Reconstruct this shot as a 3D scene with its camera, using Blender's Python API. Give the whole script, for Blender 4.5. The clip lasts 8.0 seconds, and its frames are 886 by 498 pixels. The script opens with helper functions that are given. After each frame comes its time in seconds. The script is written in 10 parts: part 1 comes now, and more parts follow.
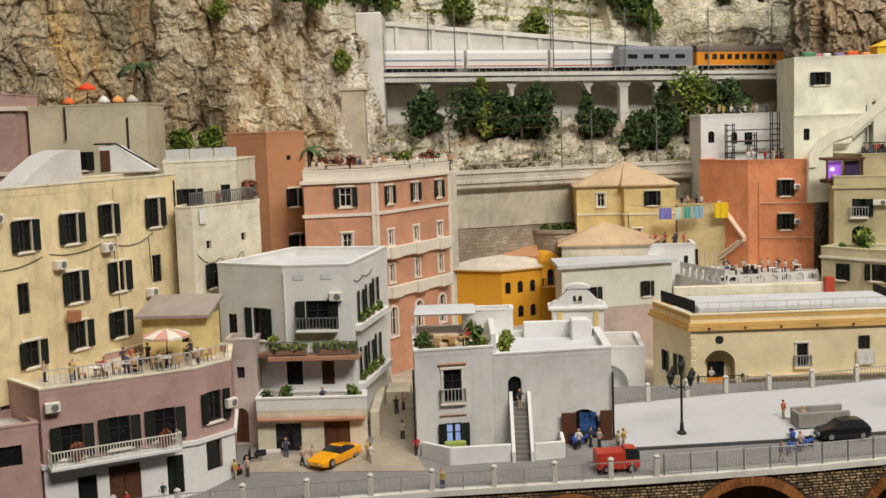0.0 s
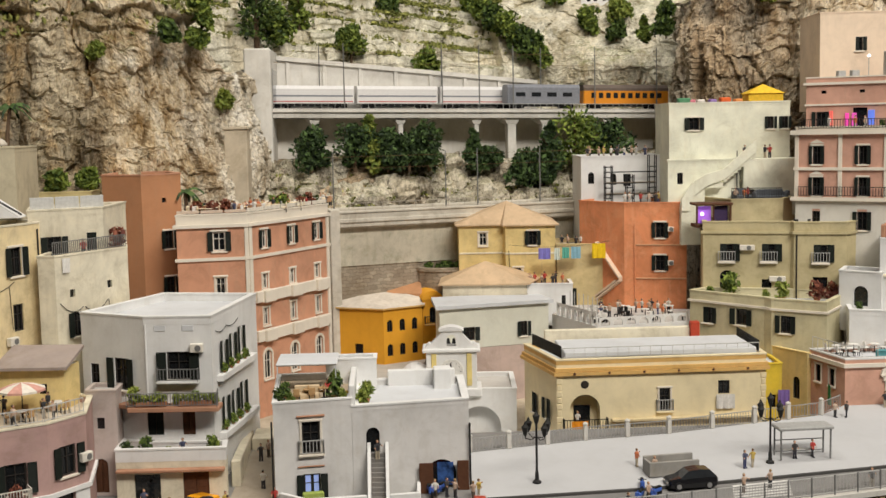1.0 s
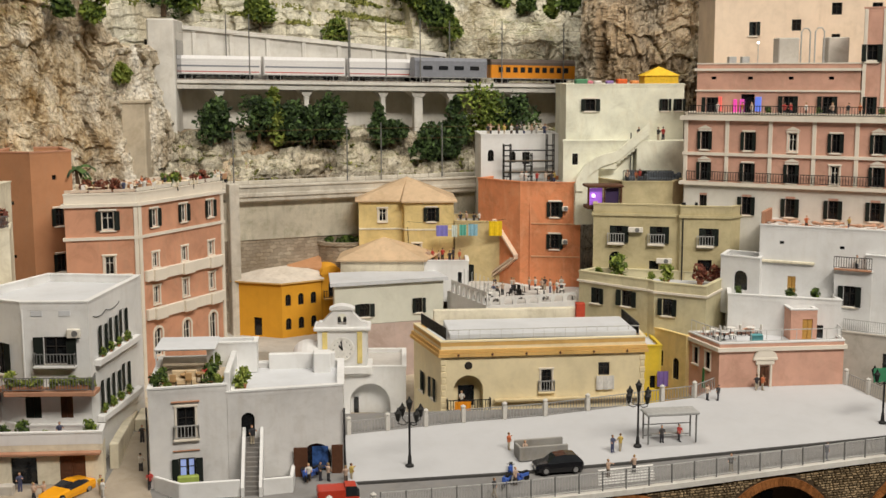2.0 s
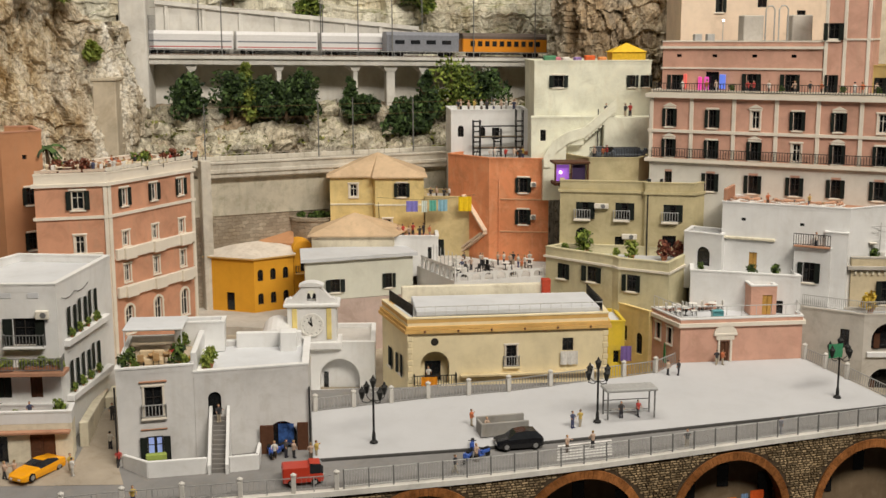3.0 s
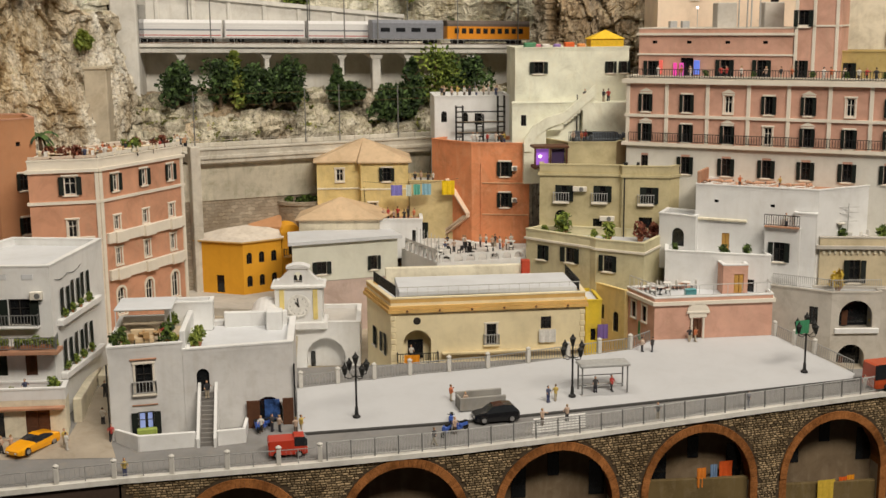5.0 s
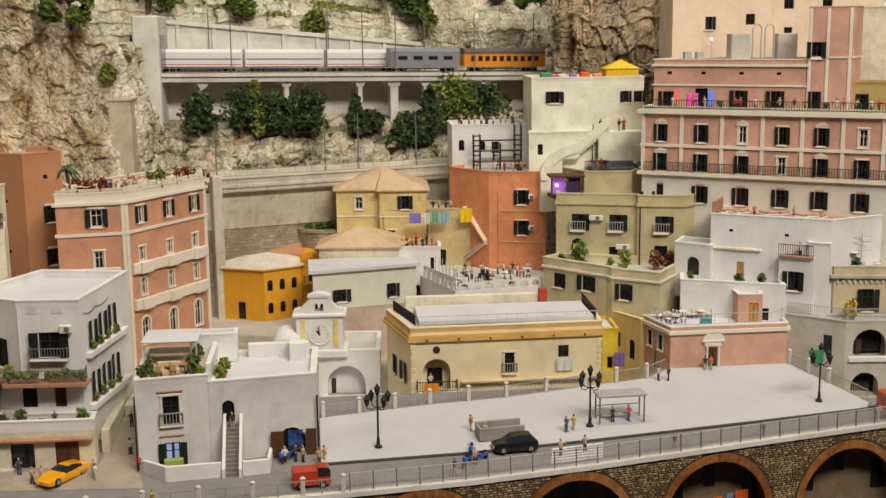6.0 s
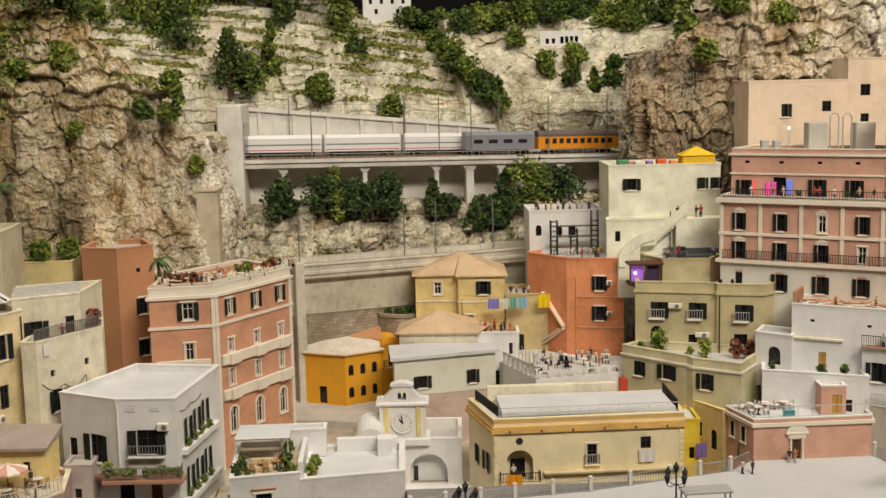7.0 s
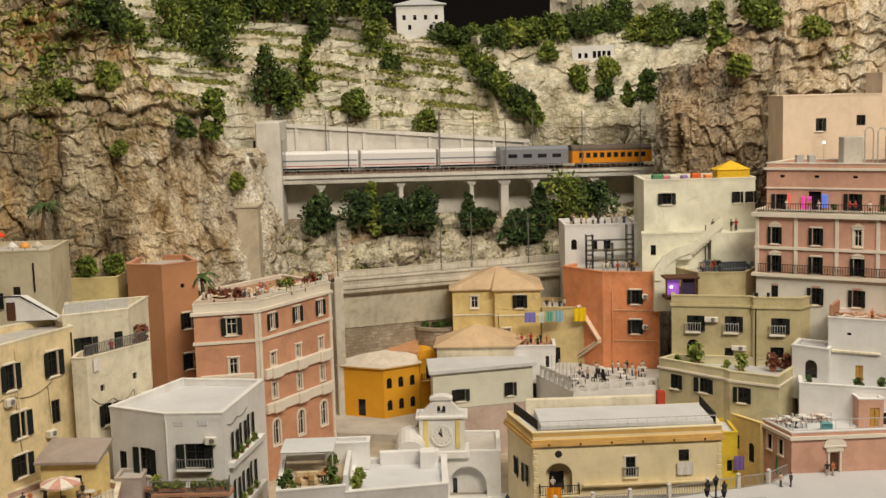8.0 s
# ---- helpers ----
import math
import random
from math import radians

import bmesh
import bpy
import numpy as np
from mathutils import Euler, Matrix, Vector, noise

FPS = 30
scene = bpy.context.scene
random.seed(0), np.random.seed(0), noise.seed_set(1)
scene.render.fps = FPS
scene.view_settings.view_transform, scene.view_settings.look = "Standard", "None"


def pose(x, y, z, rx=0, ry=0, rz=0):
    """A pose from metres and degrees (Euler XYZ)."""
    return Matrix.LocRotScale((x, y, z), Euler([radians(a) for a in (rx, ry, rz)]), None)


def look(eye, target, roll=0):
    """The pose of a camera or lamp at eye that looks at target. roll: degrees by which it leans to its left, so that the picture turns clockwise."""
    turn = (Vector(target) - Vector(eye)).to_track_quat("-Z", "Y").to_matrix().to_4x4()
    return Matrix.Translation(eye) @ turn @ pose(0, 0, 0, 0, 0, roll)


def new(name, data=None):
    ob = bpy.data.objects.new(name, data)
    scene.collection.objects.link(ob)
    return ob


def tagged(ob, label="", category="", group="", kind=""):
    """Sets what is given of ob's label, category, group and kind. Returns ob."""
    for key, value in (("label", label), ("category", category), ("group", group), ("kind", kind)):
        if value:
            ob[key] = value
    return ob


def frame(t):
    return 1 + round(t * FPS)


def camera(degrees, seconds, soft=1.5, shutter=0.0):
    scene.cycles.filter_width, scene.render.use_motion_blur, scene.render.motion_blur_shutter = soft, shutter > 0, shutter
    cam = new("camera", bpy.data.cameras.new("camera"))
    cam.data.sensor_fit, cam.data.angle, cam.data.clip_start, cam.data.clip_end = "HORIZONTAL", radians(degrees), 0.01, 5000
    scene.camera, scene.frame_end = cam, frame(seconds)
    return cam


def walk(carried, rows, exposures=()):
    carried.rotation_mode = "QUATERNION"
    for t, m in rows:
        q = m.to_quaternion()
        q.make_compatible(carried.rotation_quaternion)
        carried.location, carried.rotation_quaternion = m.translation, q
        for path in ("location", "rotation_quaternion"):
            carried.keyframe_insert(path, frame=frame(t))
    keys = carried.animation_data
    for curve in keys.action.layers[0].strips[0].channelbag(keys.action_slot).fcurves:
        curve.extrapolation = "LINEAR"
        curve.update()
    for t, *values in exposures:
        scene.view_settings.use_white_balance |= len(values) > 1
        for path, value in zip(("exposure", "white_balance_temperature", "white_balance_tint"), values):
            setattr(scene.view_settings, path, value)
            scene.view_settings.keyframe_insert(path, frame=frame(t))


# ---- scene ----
# the camera and its walk
cam = camera(40.49, 8.0)
PATH = [
    (0, (0.0182, 0.0351, 0.2152), (0.0043, 1.0291, 0.1069), -1.94),
    (0.5, (0.0434, 0.0312, 0.2326), (0.0626, 1.0257, 0.1298), -1.59),
    (1, (0.0777, 0.0212, 0.2539), (0.1230, 1.0148, 0.1504), -1.18),
    (1.5, (0.1120, 0.0145, 0.2748), (0.1788, 1.0047, 0.1516), -0.67),
    (2, (0.1387, 0.0030, 0.2922), (0.2274, 0.9881, 0.1446), -0.14),
    (3.5, (0.1619, -0.0243, 0.3159), (0.2615, 0.9529, 0.1281), -0.23),
    (4, (0.1644, -0.0353, 0.3157), (0.2646, 0.9411, 0.1246), -0.33),
    (5.5, (0.1728, -0.0695, 0.3182), (0.2737, 0.9069, 0.1274), -0.52),
    (6, (0.1634, -0.0771, 0.3410), (0.2541, 0.9021, 0.1597), -0.70),
    (6.5, (0.1522, -0.0822, 0.3684), (0.2184, 0.9030, 0.2102), -1.04),
    (7, (0.1346, -0.0896, 0.3916), (0.1788, 0.8997, 0.2530), -1.28),
    (7.5, (0.1219, -0.0980, 0.3976), (0.1522, 0.8926, 0.2645), -1.46),
    (8, (0.1173, -0.1074, 0.4015), (0.1412, 0.8838, 0.2712), -1.63),
]
walk(cam, [(t, look(eye, target, roll)) for t, eye, target, roll in PATH], [(0, -0.02, 6200, 10), (2, -0.08, 6300, 10), (4, -0.13, 6450, 10), (5.5, -0.15, 6550, 10), (6.5, -0.16, 6650, 10), (8, -0.24, 6950, 10)])
# end of walk

# world, lamps and exposure
world = bpy.data.worlds.new("hall_air")
world.use_nodes = True
world.node_tree.nodes["Background"].inputs[0].default_value = (1.0, 0.93, 0.83, 1)
world.node_tree.nodes["Background"].inputs[1].default_value = 0.25
scene.world = world
scene.view_settings.exposure = 0.0


def area_lamp(name, eye, target, size, watts, colour):
    data = bpy.data.lights.new(name, "AREA")
    data.shape, data.size, data.size_y, data.energy, data.color = "RECTANGLE", size[0], size[1], watts, colour
    ob = new(name, data)
    ob.matrix_basis = look(eye, target)
    return ob


# lamps added above the visitors' aisle and above the layout; none is in view
WARM = (1.0, 0.91, 0.785)
# from the right, over the hillside, and as a fill from the front
area_lamp("ceiling_lamp", (1.25, -0.5, 1.95), (0.15, 1.5, 0.15), (1.3, 0.4), 54, WARM)
area_lamp("ceiling_lamp", (0.2, 1.1, 2.15), (0.2, 1.75, 0.15), (1.6, 0.3), 25, WARM)
area_lamp("ceiling_lamp", (0.45, -0.6, 1.8), (0.35, 1.5, 0.15), (0.8, 0.3), 20, WARM)

# ---- tools: lengths below are centimetres of the model ----
S = 0.01
WM = {}


def cm(m):
    """A pose in centimetres as a pose in metres."""
    m = m.copy()
    m.translation = m.translation * S
    return m


def at(x=0.0, y=0.0, z=0.0, yaw=0.0, tilt=0.0):
    return pose(x, y, z, tilt, 0, yaw)


class Geo:
    """Vertices and faces of one mesh, in centimetres."""

    def __init__(self):
        self.v, self.f, self.mi, self.m, self.slot = [], [], [], None, 0

    def add(self, pts, faces):
        n = len(self.v)
        for p in pts:
            q = Vector(p)
            self.v.append(tuple((self.m @ q) if self.m is not None else q))
        for f in faces:
            self.f.append([n + i for i in f])
            self.mi.append(self.slot)
        return self

    def quad(self, a, b, c, d):
        return self.add([a, b, c, d], [(0, 1, 2, 3)])

    def box(self, x0, x1, y0, y1, z0, z1):
        p = [(x0, y0, z0), (x1, y0, z0), (x1, y1, z0), (x0, y1, z0), (x0, y0, z1), (x1, y0, z1), (x1, y1, z1), (x0, y1, z1)]
        return self.add(p, [(0, 3, 2, 1), (4, 5, 6, 7), (0, 1, 5, 4), (1, 2, 6, 5), (2, 3, 7, 6), (3, 0, 4, 7)])

    def cbox(self, x0, x1, y0, y1, z0, z1, c=0.06):
        """A box with chamfered edges."""
        c = min(c, 0.45 * (x1 - x0), 0.45 * (y1 - y0), 0.45 * (z1 - z0))
        lo, hi = (x0, y0, z0), (x1, y1, z1)
        pts, idx = [], {}
        for sx in (0, 1):
            for sy in (0, 1):
                for sz in (0, 1):
                    s = (sx, sy, sz)
                    for k in range(3):
                        p = [(hi[i] if s[i] else lo[i]) + (0 if i == k else (-c if s[i] else c)) for i in range(3)]
                        idx[(s, k)] = len(pts)
                        pts.append(p)
        faces = []
        for k in range(3):
            a, b = (k + 1) % 3, (k + 2) % 3
            for s in (0, 1):
                ring = []
                for da, db in ((0, 0), (1, 0), (1, 1), (0, 1)):
                    c3 = [0, 0, 0]
                    c3[k], c3[a], c3[b] = s, da, db
                    ring.append(idx[(tuple(c3), k)])
                faces.append(ring if s else ring[::-1])
            for da in (0, 1):
                for db in (0, 1):
                    lo3, hi3 = [0, 0, 0], [0, 0, 0]
                    lo3[a], lo3[b], hi3[a], hi3[b] = da, db, da, db
                    hi3[k] = 1
                    lo3, hi3 = tuple(lo3), tuple(hi3)
                    r = [idx[(lo3, a)], idx[(hi3, a)], idx[(hi3, b)], idx[(lo3, b)]]
                    faces.append(r if (da + db) % 2 else r[::-1])
        for (s, k), i in list(idx.items()):
            if k == 0:
                r = [idx[(s, 0)], idx[(s, 1)], idx[(s, 2)]]
                faces.append(r if sum(s) % 2 else r[::-1])
        return self.add(pts, faces)

    def prism(self, poly, z0, z1, top=True, bottom=True):
        n = len(poly)
        pts = [(x, y, z0) for x, y in poly] + [(x, y, z1) for x, y in poly]
        faces = [(i, (i + 1) % n, n + (i + 1) % n, n + i) for i in range(n)]
        if top:
            faces.append(tuple(range(n, 2 * n)))
        if bottom:
            faces.append(tuple(reversed(range(n))))
        return self.add(pts, faces)

    def ring(self, outer, inner, z0, z1):
        n = len(outer)
        pts = [(x, y, z) for z in (z0, z1) for ring in (outer, inner) for x, y in ring]
        o0, i0, o1, i1 = 0, n, 2 * n, 3 * n
        faces = []
        for k in range(n):
            j = (k + 1) % n
            faces += [(o0 + k, o0 + j, o1 + j, o1 + k), (i0 + j, i0 + k, i1 + k, i1 + j), (o1 + k, o1 + j, i1 + j, i1 + k), (o0 + j, o0 + k, i0 + k, i0 + j)]
        return self.add(pts, faces)

    def tube(self, a, b, r0, r1=None, n=6, caps=True):
        a, b = Vector(a), Vector(b)
        r1 = r0 if r1 is None else r1
        d = (b - a).normalized()
        u = d.orthogonal().normalized()
        w = d.cross(u)
        pts = [a + (u * math.cos(t) + w * math.sin(t)) * r0 for t in (2 * math.pi * k / n for k in range(n))]
        pts += [b + (u * math.cos(t) + w * math.sin(t)) * r1 for t in (2 * math.pi * k / n for k in range(n))]
        faces = [(k, (k + 1) % n, n + (k + 1) % n, n + k) for k in range(n)]
        if caps:
            faces += [tuple(reversed(range(n))), tuple(range(n, 2 * n))]
        return self.add(pts, faces)

    def path(self, pts, r, n=5):
        """One bent tube along the points."""
        p = [Vector(q) for q in pts]
        rings = []
        for k in range(len(p)):
            d = (p[min(k + 1, len(p) - 1)] - p[max(k - 1, 0)]).normalized()
            u = Vector((0, 0, 1)).cross(d) if abs(d.z) < 0.95 else Vector((1, 0, 0)).cross(d)
            u.normalize()
            w = d.cross(u)
            rings += [p[k] + (u * math.cos(t) + w * math.sin(t)) * r for t in (2 * math.pi * j / n for j in range(n))]
        faces = [(k * n + j, k * n + (j + 1) % n, (k + 1) * n + (j + 1) % n, (k + 1) * n + j) for k in range(len(p) - 1) for j in range(n)]
        return self.add(rings, faces + [tuple(reversed(range(n))), tuple(range((len(p) - 1) * n, len(p) * n))])

    def lathe(self, profile, n=12, cx=0.0, cy=0.0):
        """A turned body from (radius, z) pairs."""
        pts = [(cx + r * math.cos(2 * math.pi * k / n), cy + r * math.sin(2 * math.pi * k / n), z) for r, z in profile for k in range(n)]
        faces = []
        for j in range(len(profile) - 1):
            for k in range(n):
                q = (k + 1) % n
                faces.append((j * n + k, j * n + q, (j + 1) * n + q, (j + 1) * n + k))
        faces += [tuple(reversed(range(n))), tuple(range((len(profile) - 1) * n, len(profile) * n))]
        return self.add(pts, faces)

    def blob(self, c, r, n=8, rings=5, squash=(1, 1, 1)):
        pts, faces = [], []
        for j in range(rings + 1):
            a = math.pi * j / rings
            for k in range(n):
                b = 2 * math.pi * k / n
                pts.append((c[0] + r * squash[0] * math.sin(a) * math.cos(b), c[1] + r * squash[1] * math.sin(a) * math.sin(b), c[2] - r * squash[2] * math.cos(a)))
        for j in range(rings):
            for k in range(n):
                q = (k + 1) % n
                faces.append((j * n + k, j * n + q, (j + 1) * n + q, (j + 1) * n + k))
        return self.add(pts, faces)

    def mesh(self, name, mats, smooth=False):
        me = bpy.data.meshes.new(name)
        me.from_pydata([(x * S, y * S, z * S) for x, y, z in self.v], [], self.f)
        for mt in mats if isinstance(mats, (list, tuple)) else [mats]:
            me.materials.append(mt)
        if any(self.mi):
            me.polygons.foreach_set("material_index", self.mi)
        if smooth:
            me.polygons.foreach_set("use_smooth", [True] * len(me.polygons))
        me.validate()
        me.update()
        return me


def thing(name, label, category, where=(0, 0, 0), yaw=0.0, group="", kind=""):
    """An Empty at the base of a thing, which parents its parts."""
    ob = new(name)
    ob.empty_display_size = 0.01
    m = cm(at(*where, yaw))
    ob.matrix_basis, WM[ob] = m, m
    return tagged(ob, label, category, group, kind)


def part(name, geo, material, parent, label="", m=None, smooth=False):
    """One mesh under a thing or a part; m is its pose in the place, in centimetres."""
    me = geo if isinstance(geo, bpy.types.Mesh) else geo.mesh(name, material, smooth)
    ob = new(name, me)
    w = cm(m) if m is not None else Matrix.Identity(4)
    ob.parent = parent
    ob.matrix_parent_inverse = WM[parent].inverted()
    ob.matrix_basis, WM[ob] = w, w
    if label:
        ob["label"] = label
    return ob


def solid(name, geo, material, label, category, m=None, group="", kind="", smooth=False):
    """A thing of one mesh."""
    me = geo if isinstance(geo, bpy.types.Mesh) else geo.mesh(name, material, smooth)
    ob = new(name, me)
    w = cm(m) if m is not None else Matrix.Identity(4)
    ob.matrix_basis, WM[ob] = w, w
    return tagged(ob, label, category, group, kind)


MADE = {}


def shared(key, build):
    if key not in MADE:
        MADE[key] = build()
    return MADE[key]


def inset(poly, d):
    """The polygon moved inwards by d (counter-clockwise polygons)."""
    out, n = [], len(poly)
    for i in range(n):
        a, b, c = Vector(poly[i - 1]), Vector(poly[i]), Vector(poly[(i + 1) % n])
        u, w = (b - a).normalized(), (c - b).normalized()
        nu, nw = Vector((-u.y, u.x)), Vector((-w.y, w.x))
        k = nu + nw
        k = k / max(0.35, k.dot(nu))
        out.append(tuple(b + k * d))
    return out


def wall_frame(p0, p1):
    """x along the wall, left to right as seen from outside; y into it; z up."""
    yaw = math.degrees(math.atan2(p1[1] - p0[1], p1[0] - p0[0]))
    return at(p0[0], p0[1], 0, yaw), math.hypot(p1[0] - p0[0], p1[1] - p0[1])


def facade(g, p0, p1, z0, z1, holes, depth=0.3):
    """One wall with real openings (u0, u1, v0, v1, arched) and their reveals."""
    m, length = wall_frame(p0, p1)
    old, g.m = g.m, m
    us = sorted({0.0, length, *(h[0] for h in holes), *(h[1] for h in holes)})
    vs = sorted({z0, z1, *(h[2] for h in holes), *(h[3] for h in holes)})
    us = [u for u in us if 0 <= u <= length]
    vs = [v for v in vs if z0 <= v <= z1]
    for a, b in zip(us, us[1:]):
        for c, d in zip(vs, vs[1:]):
            um, vm = (a + b) / 2, (c + d) / 2
            if not any(h[0] < um < h[1] and h[2] < vm < h[3] for h in holes):
                g.quad((a, 0, c), (b, 0, c), (b, 0, d), (a, 0, d))
    for u0, u1, v0, v1, arched in holes:
        g.quad((u0, 0, v0), (u1, 0, v0), (u1, depth, v0), (u0, depth, v0))
        if not arched:
            g.quad((u0, depth, v0), (u0, depth, v1), (u0, 0, v1), (u0, 0, v0))
            g.quad((u1, 0, v0), (u1, 0, v1), (u1, depth, v1), (u1, depth, v0))
            g.quad((u0, depth, v1), (u1, depth, v1), (u1, 0, v1), (u0, 0, v1))
            continue
        r, mid = (u1 - u0) / 2, (u0 + u1) / 2
        spring = v1 - r * arched
        g.quad((u0, depth, v0), (u0, depth, spring), (u0, 0, spring), (u0, 0, v0))
        g.quad((u1, 0, v0), (u1, 0, spring), (u1, depth, spring), (u1, depth, v0))
        arc = [(mid - r * math.cos(math.pi * k / 12), spring + r * arched * math.sin(math.pi * k / 12)) for k in range(13)]
        for (a, c), (b, d) in zip(arc, arc[1:]):
            g.quad((a, 0, c), (b, 0, d), (b, 0, v1), (a, 0, v1))
            g.quad((a, depth, c), (b, depth, d), (b, 0, d), (a, 0, c))
    g.m = old
    return m, length

# materials


def nodes_of(name):
    mt = bpy.data.materials.new(name)
    mt.use_nodes = True
    nt = mt.node_tree
    return mt, nt, nt.nodes["Principled BSDF"]


def link(nt, a, b):
    nt.links.new(a, b)


def noise_node(nt, scale, detail=4.0, rough=0.6, coord="Object", distort=0.0):
    tc = nt.nodes.new("ShaderNodeTexCoord")
    n = nt.nodes.new("ShaderNodeTexNoise")
    n.inputs["Scale"].default_value, n.inputs["Detail"].default_value, n.inputs["Roughness"].default_value = scale, detail, rough
    n.inputs["Distortion"].default_value = distort
    link(nt, tc.outputs[coord], n.inputs["Vector"])
    return n


def ramp_node(nt, fac, stops, constant=False):
    r = nt.nodes.new("ShaderNodeValToRGB")
    if constant:
        r.color_ramp.interpolation = "CONSTANT"
    while len(r.color_ramp.elements) < len(stops):
        r.color_ramp.elements.new(0.5)
    for e, (p, c) in zip(r.color_ramp.elements, stops):
        e.position, e.color = p, (*c, 1)
    link(nt, fac, r.inputs[0])
    return r


def mix_node(nt, fac, a, b, mode="MIX"):
    m = nt.nodes.new("ShaderNodeMix")
    m.data_type, m.blend_type = "RGBA", mode
    for sock, val in ((m.inputs[0], fac), (m.inputs[6], a), (m.inputs[7], b)):
        if isinstance(val, (int, float)):
            sock.default_value = val
        elif isinstance(val, tuple):
            sock.default_value = (*val, 1)
        else:
            link(nt, val, sock)
    return m.outputs[2]


def bump(nt, bsdf, height, strength, dist=0.0005):
    b = nt.nodes.new("ShaderNodeBump")
    b.inputs["Strength"].default_value, b.inputs["Distance"].default_value = strength, dist
    link(nt, height, b.inputs["Height"])
    link(nt, b.outputs[0], bsdf.inputs["Normal"])


def tone(c, k):
    return tuple(min(1.0, v * k) for v in c)


def plaster(name, rgb, stain=(0.36, 0.29, 0.20), amount=0.45, rough=0.9):
    """Painted plaster: large faded patches, streaks of dirt running down, fine grain."""
    mt, nt, b = nodes_of(name)
    big = noise_node(nt, 22.0, 5.0, 0.62)
    k = min(1.0, amount * 2.5)
    fade = ramp_node(nt, big.outputs[0], [(0.32, tone(rgb, 1 - 0.18 * k)), (0.52, rgb), (0.7, tone(rgb, 1 + 0.1 * k))])
    tc = nt.nodes.new("ShaderNodeTexCoord")
    mp = nt.nodes.new("ShaderNodeMapping")
    mp.inputs["Scale"].default_value = (170, 170, 26)
    link(nt, tc.outputs["Object"], mp.inputs["Vector"])
    st = nt.nodes.new("ShaderNodeTexNoise")
    st.inputs["Scale"].default_value, st.inputs["Detail"].default_value = 1.0, 4.0
    link(nt, mp.outputs[0], st.inputs["Vector"])
    streak = ramp_node(nt, st.outputs[0], [(0.52, (0, 0, 0)), (0.78, (amount, amount, amount))])
    patch = noise_node(nt, 55.0, 6.0, 0.7)
    spots = ramp_node(nt, patch.outputs[0], [(0.53, (0, 0, 0)), (0.72, (amount * 0.9,) * 3)])
    cloud = noise_node(nt, 34.0, 7.0, 0.75, "Object", 0.6)
    worn = ramp_node(nt, cloud.outputs[0], [(0.34, (0.80, 0.78, 0.74)), (0.5, (1, 1, 1)), (0.64, (1.06, 1.05, 1.03))])
    c1 = mix_node(nt, streak.outputs[0], fade.outputs[0], tuple(r * 0.5 + s * 0.5 for r, s in zip(rgb, stain)))
    c2 = mix_node(nt, spots.outputs[0], c1, tuple(r * 0.4 + s * 0.6 for r, s in zip(rgb, stain)))
    link(nt, mix_node(nt, min(1.0, amount * 1.8), c2, worn.outputs[0], "MULTIPLY"), b.inputs["Base Color"])
    b.inputs["Roughness"].default_value = rough
    b.inputs["Specular IOR Level"].default_value = 0.25
    grain = noise_node(nt, 900.0, 3.0)
    bump(nt, b, grain.outputs[0], 0.25, 0.0004)
    return mt


def paint(name, rgb, rough=0.5, metal=0.0, vary=0.12, scale=300.0):
    mt, nt, b = nodes_of(name)
    n = noise_node(nt, scale, 3.0)
    r = ramp_node(nt, n.outputs[0], [(0.3, tone(rgb, 1 - vary)), (0.7, tone(rgb, 1 + vary))])
    link(nt, r.outputs[0], b.inputs["Base Color"])
    b.inputs["Roughness"].default_value, b.inputs["Metallic"].default_value = rough, metal
    b.inputs["Specular IOR Level"].default_value = 0.5 if rough < 0.5 else 0.15
    return mt


def palette(name, colours, rough=0.6):
    """One of several colours for each object, picked by its own random number."""
    mt, nt, b = nodes_of(name)
    info = nt.nodes.new("ShaderNodeObjectInfo")
    r = ramp_node(nt, info.outputs["Random"], [(k / len(colours), c) for k, c in enumerate(colours)], True)
    link(nt, r.outputs[0], b.inputs["Base Color"])
    b.inputs["Roughness"].default_value = rough
    return mt


def glow(name, rgb, strength):
    mt, nt, b = nodes_of(name)
    b.inputs["Base Color"].default_value = (*rgb, 1)
    b.inputs["Emission Color"].default_value = (*rgb, 1)
    b.inputs["Emission Strength"].default_value = strength
    return mt


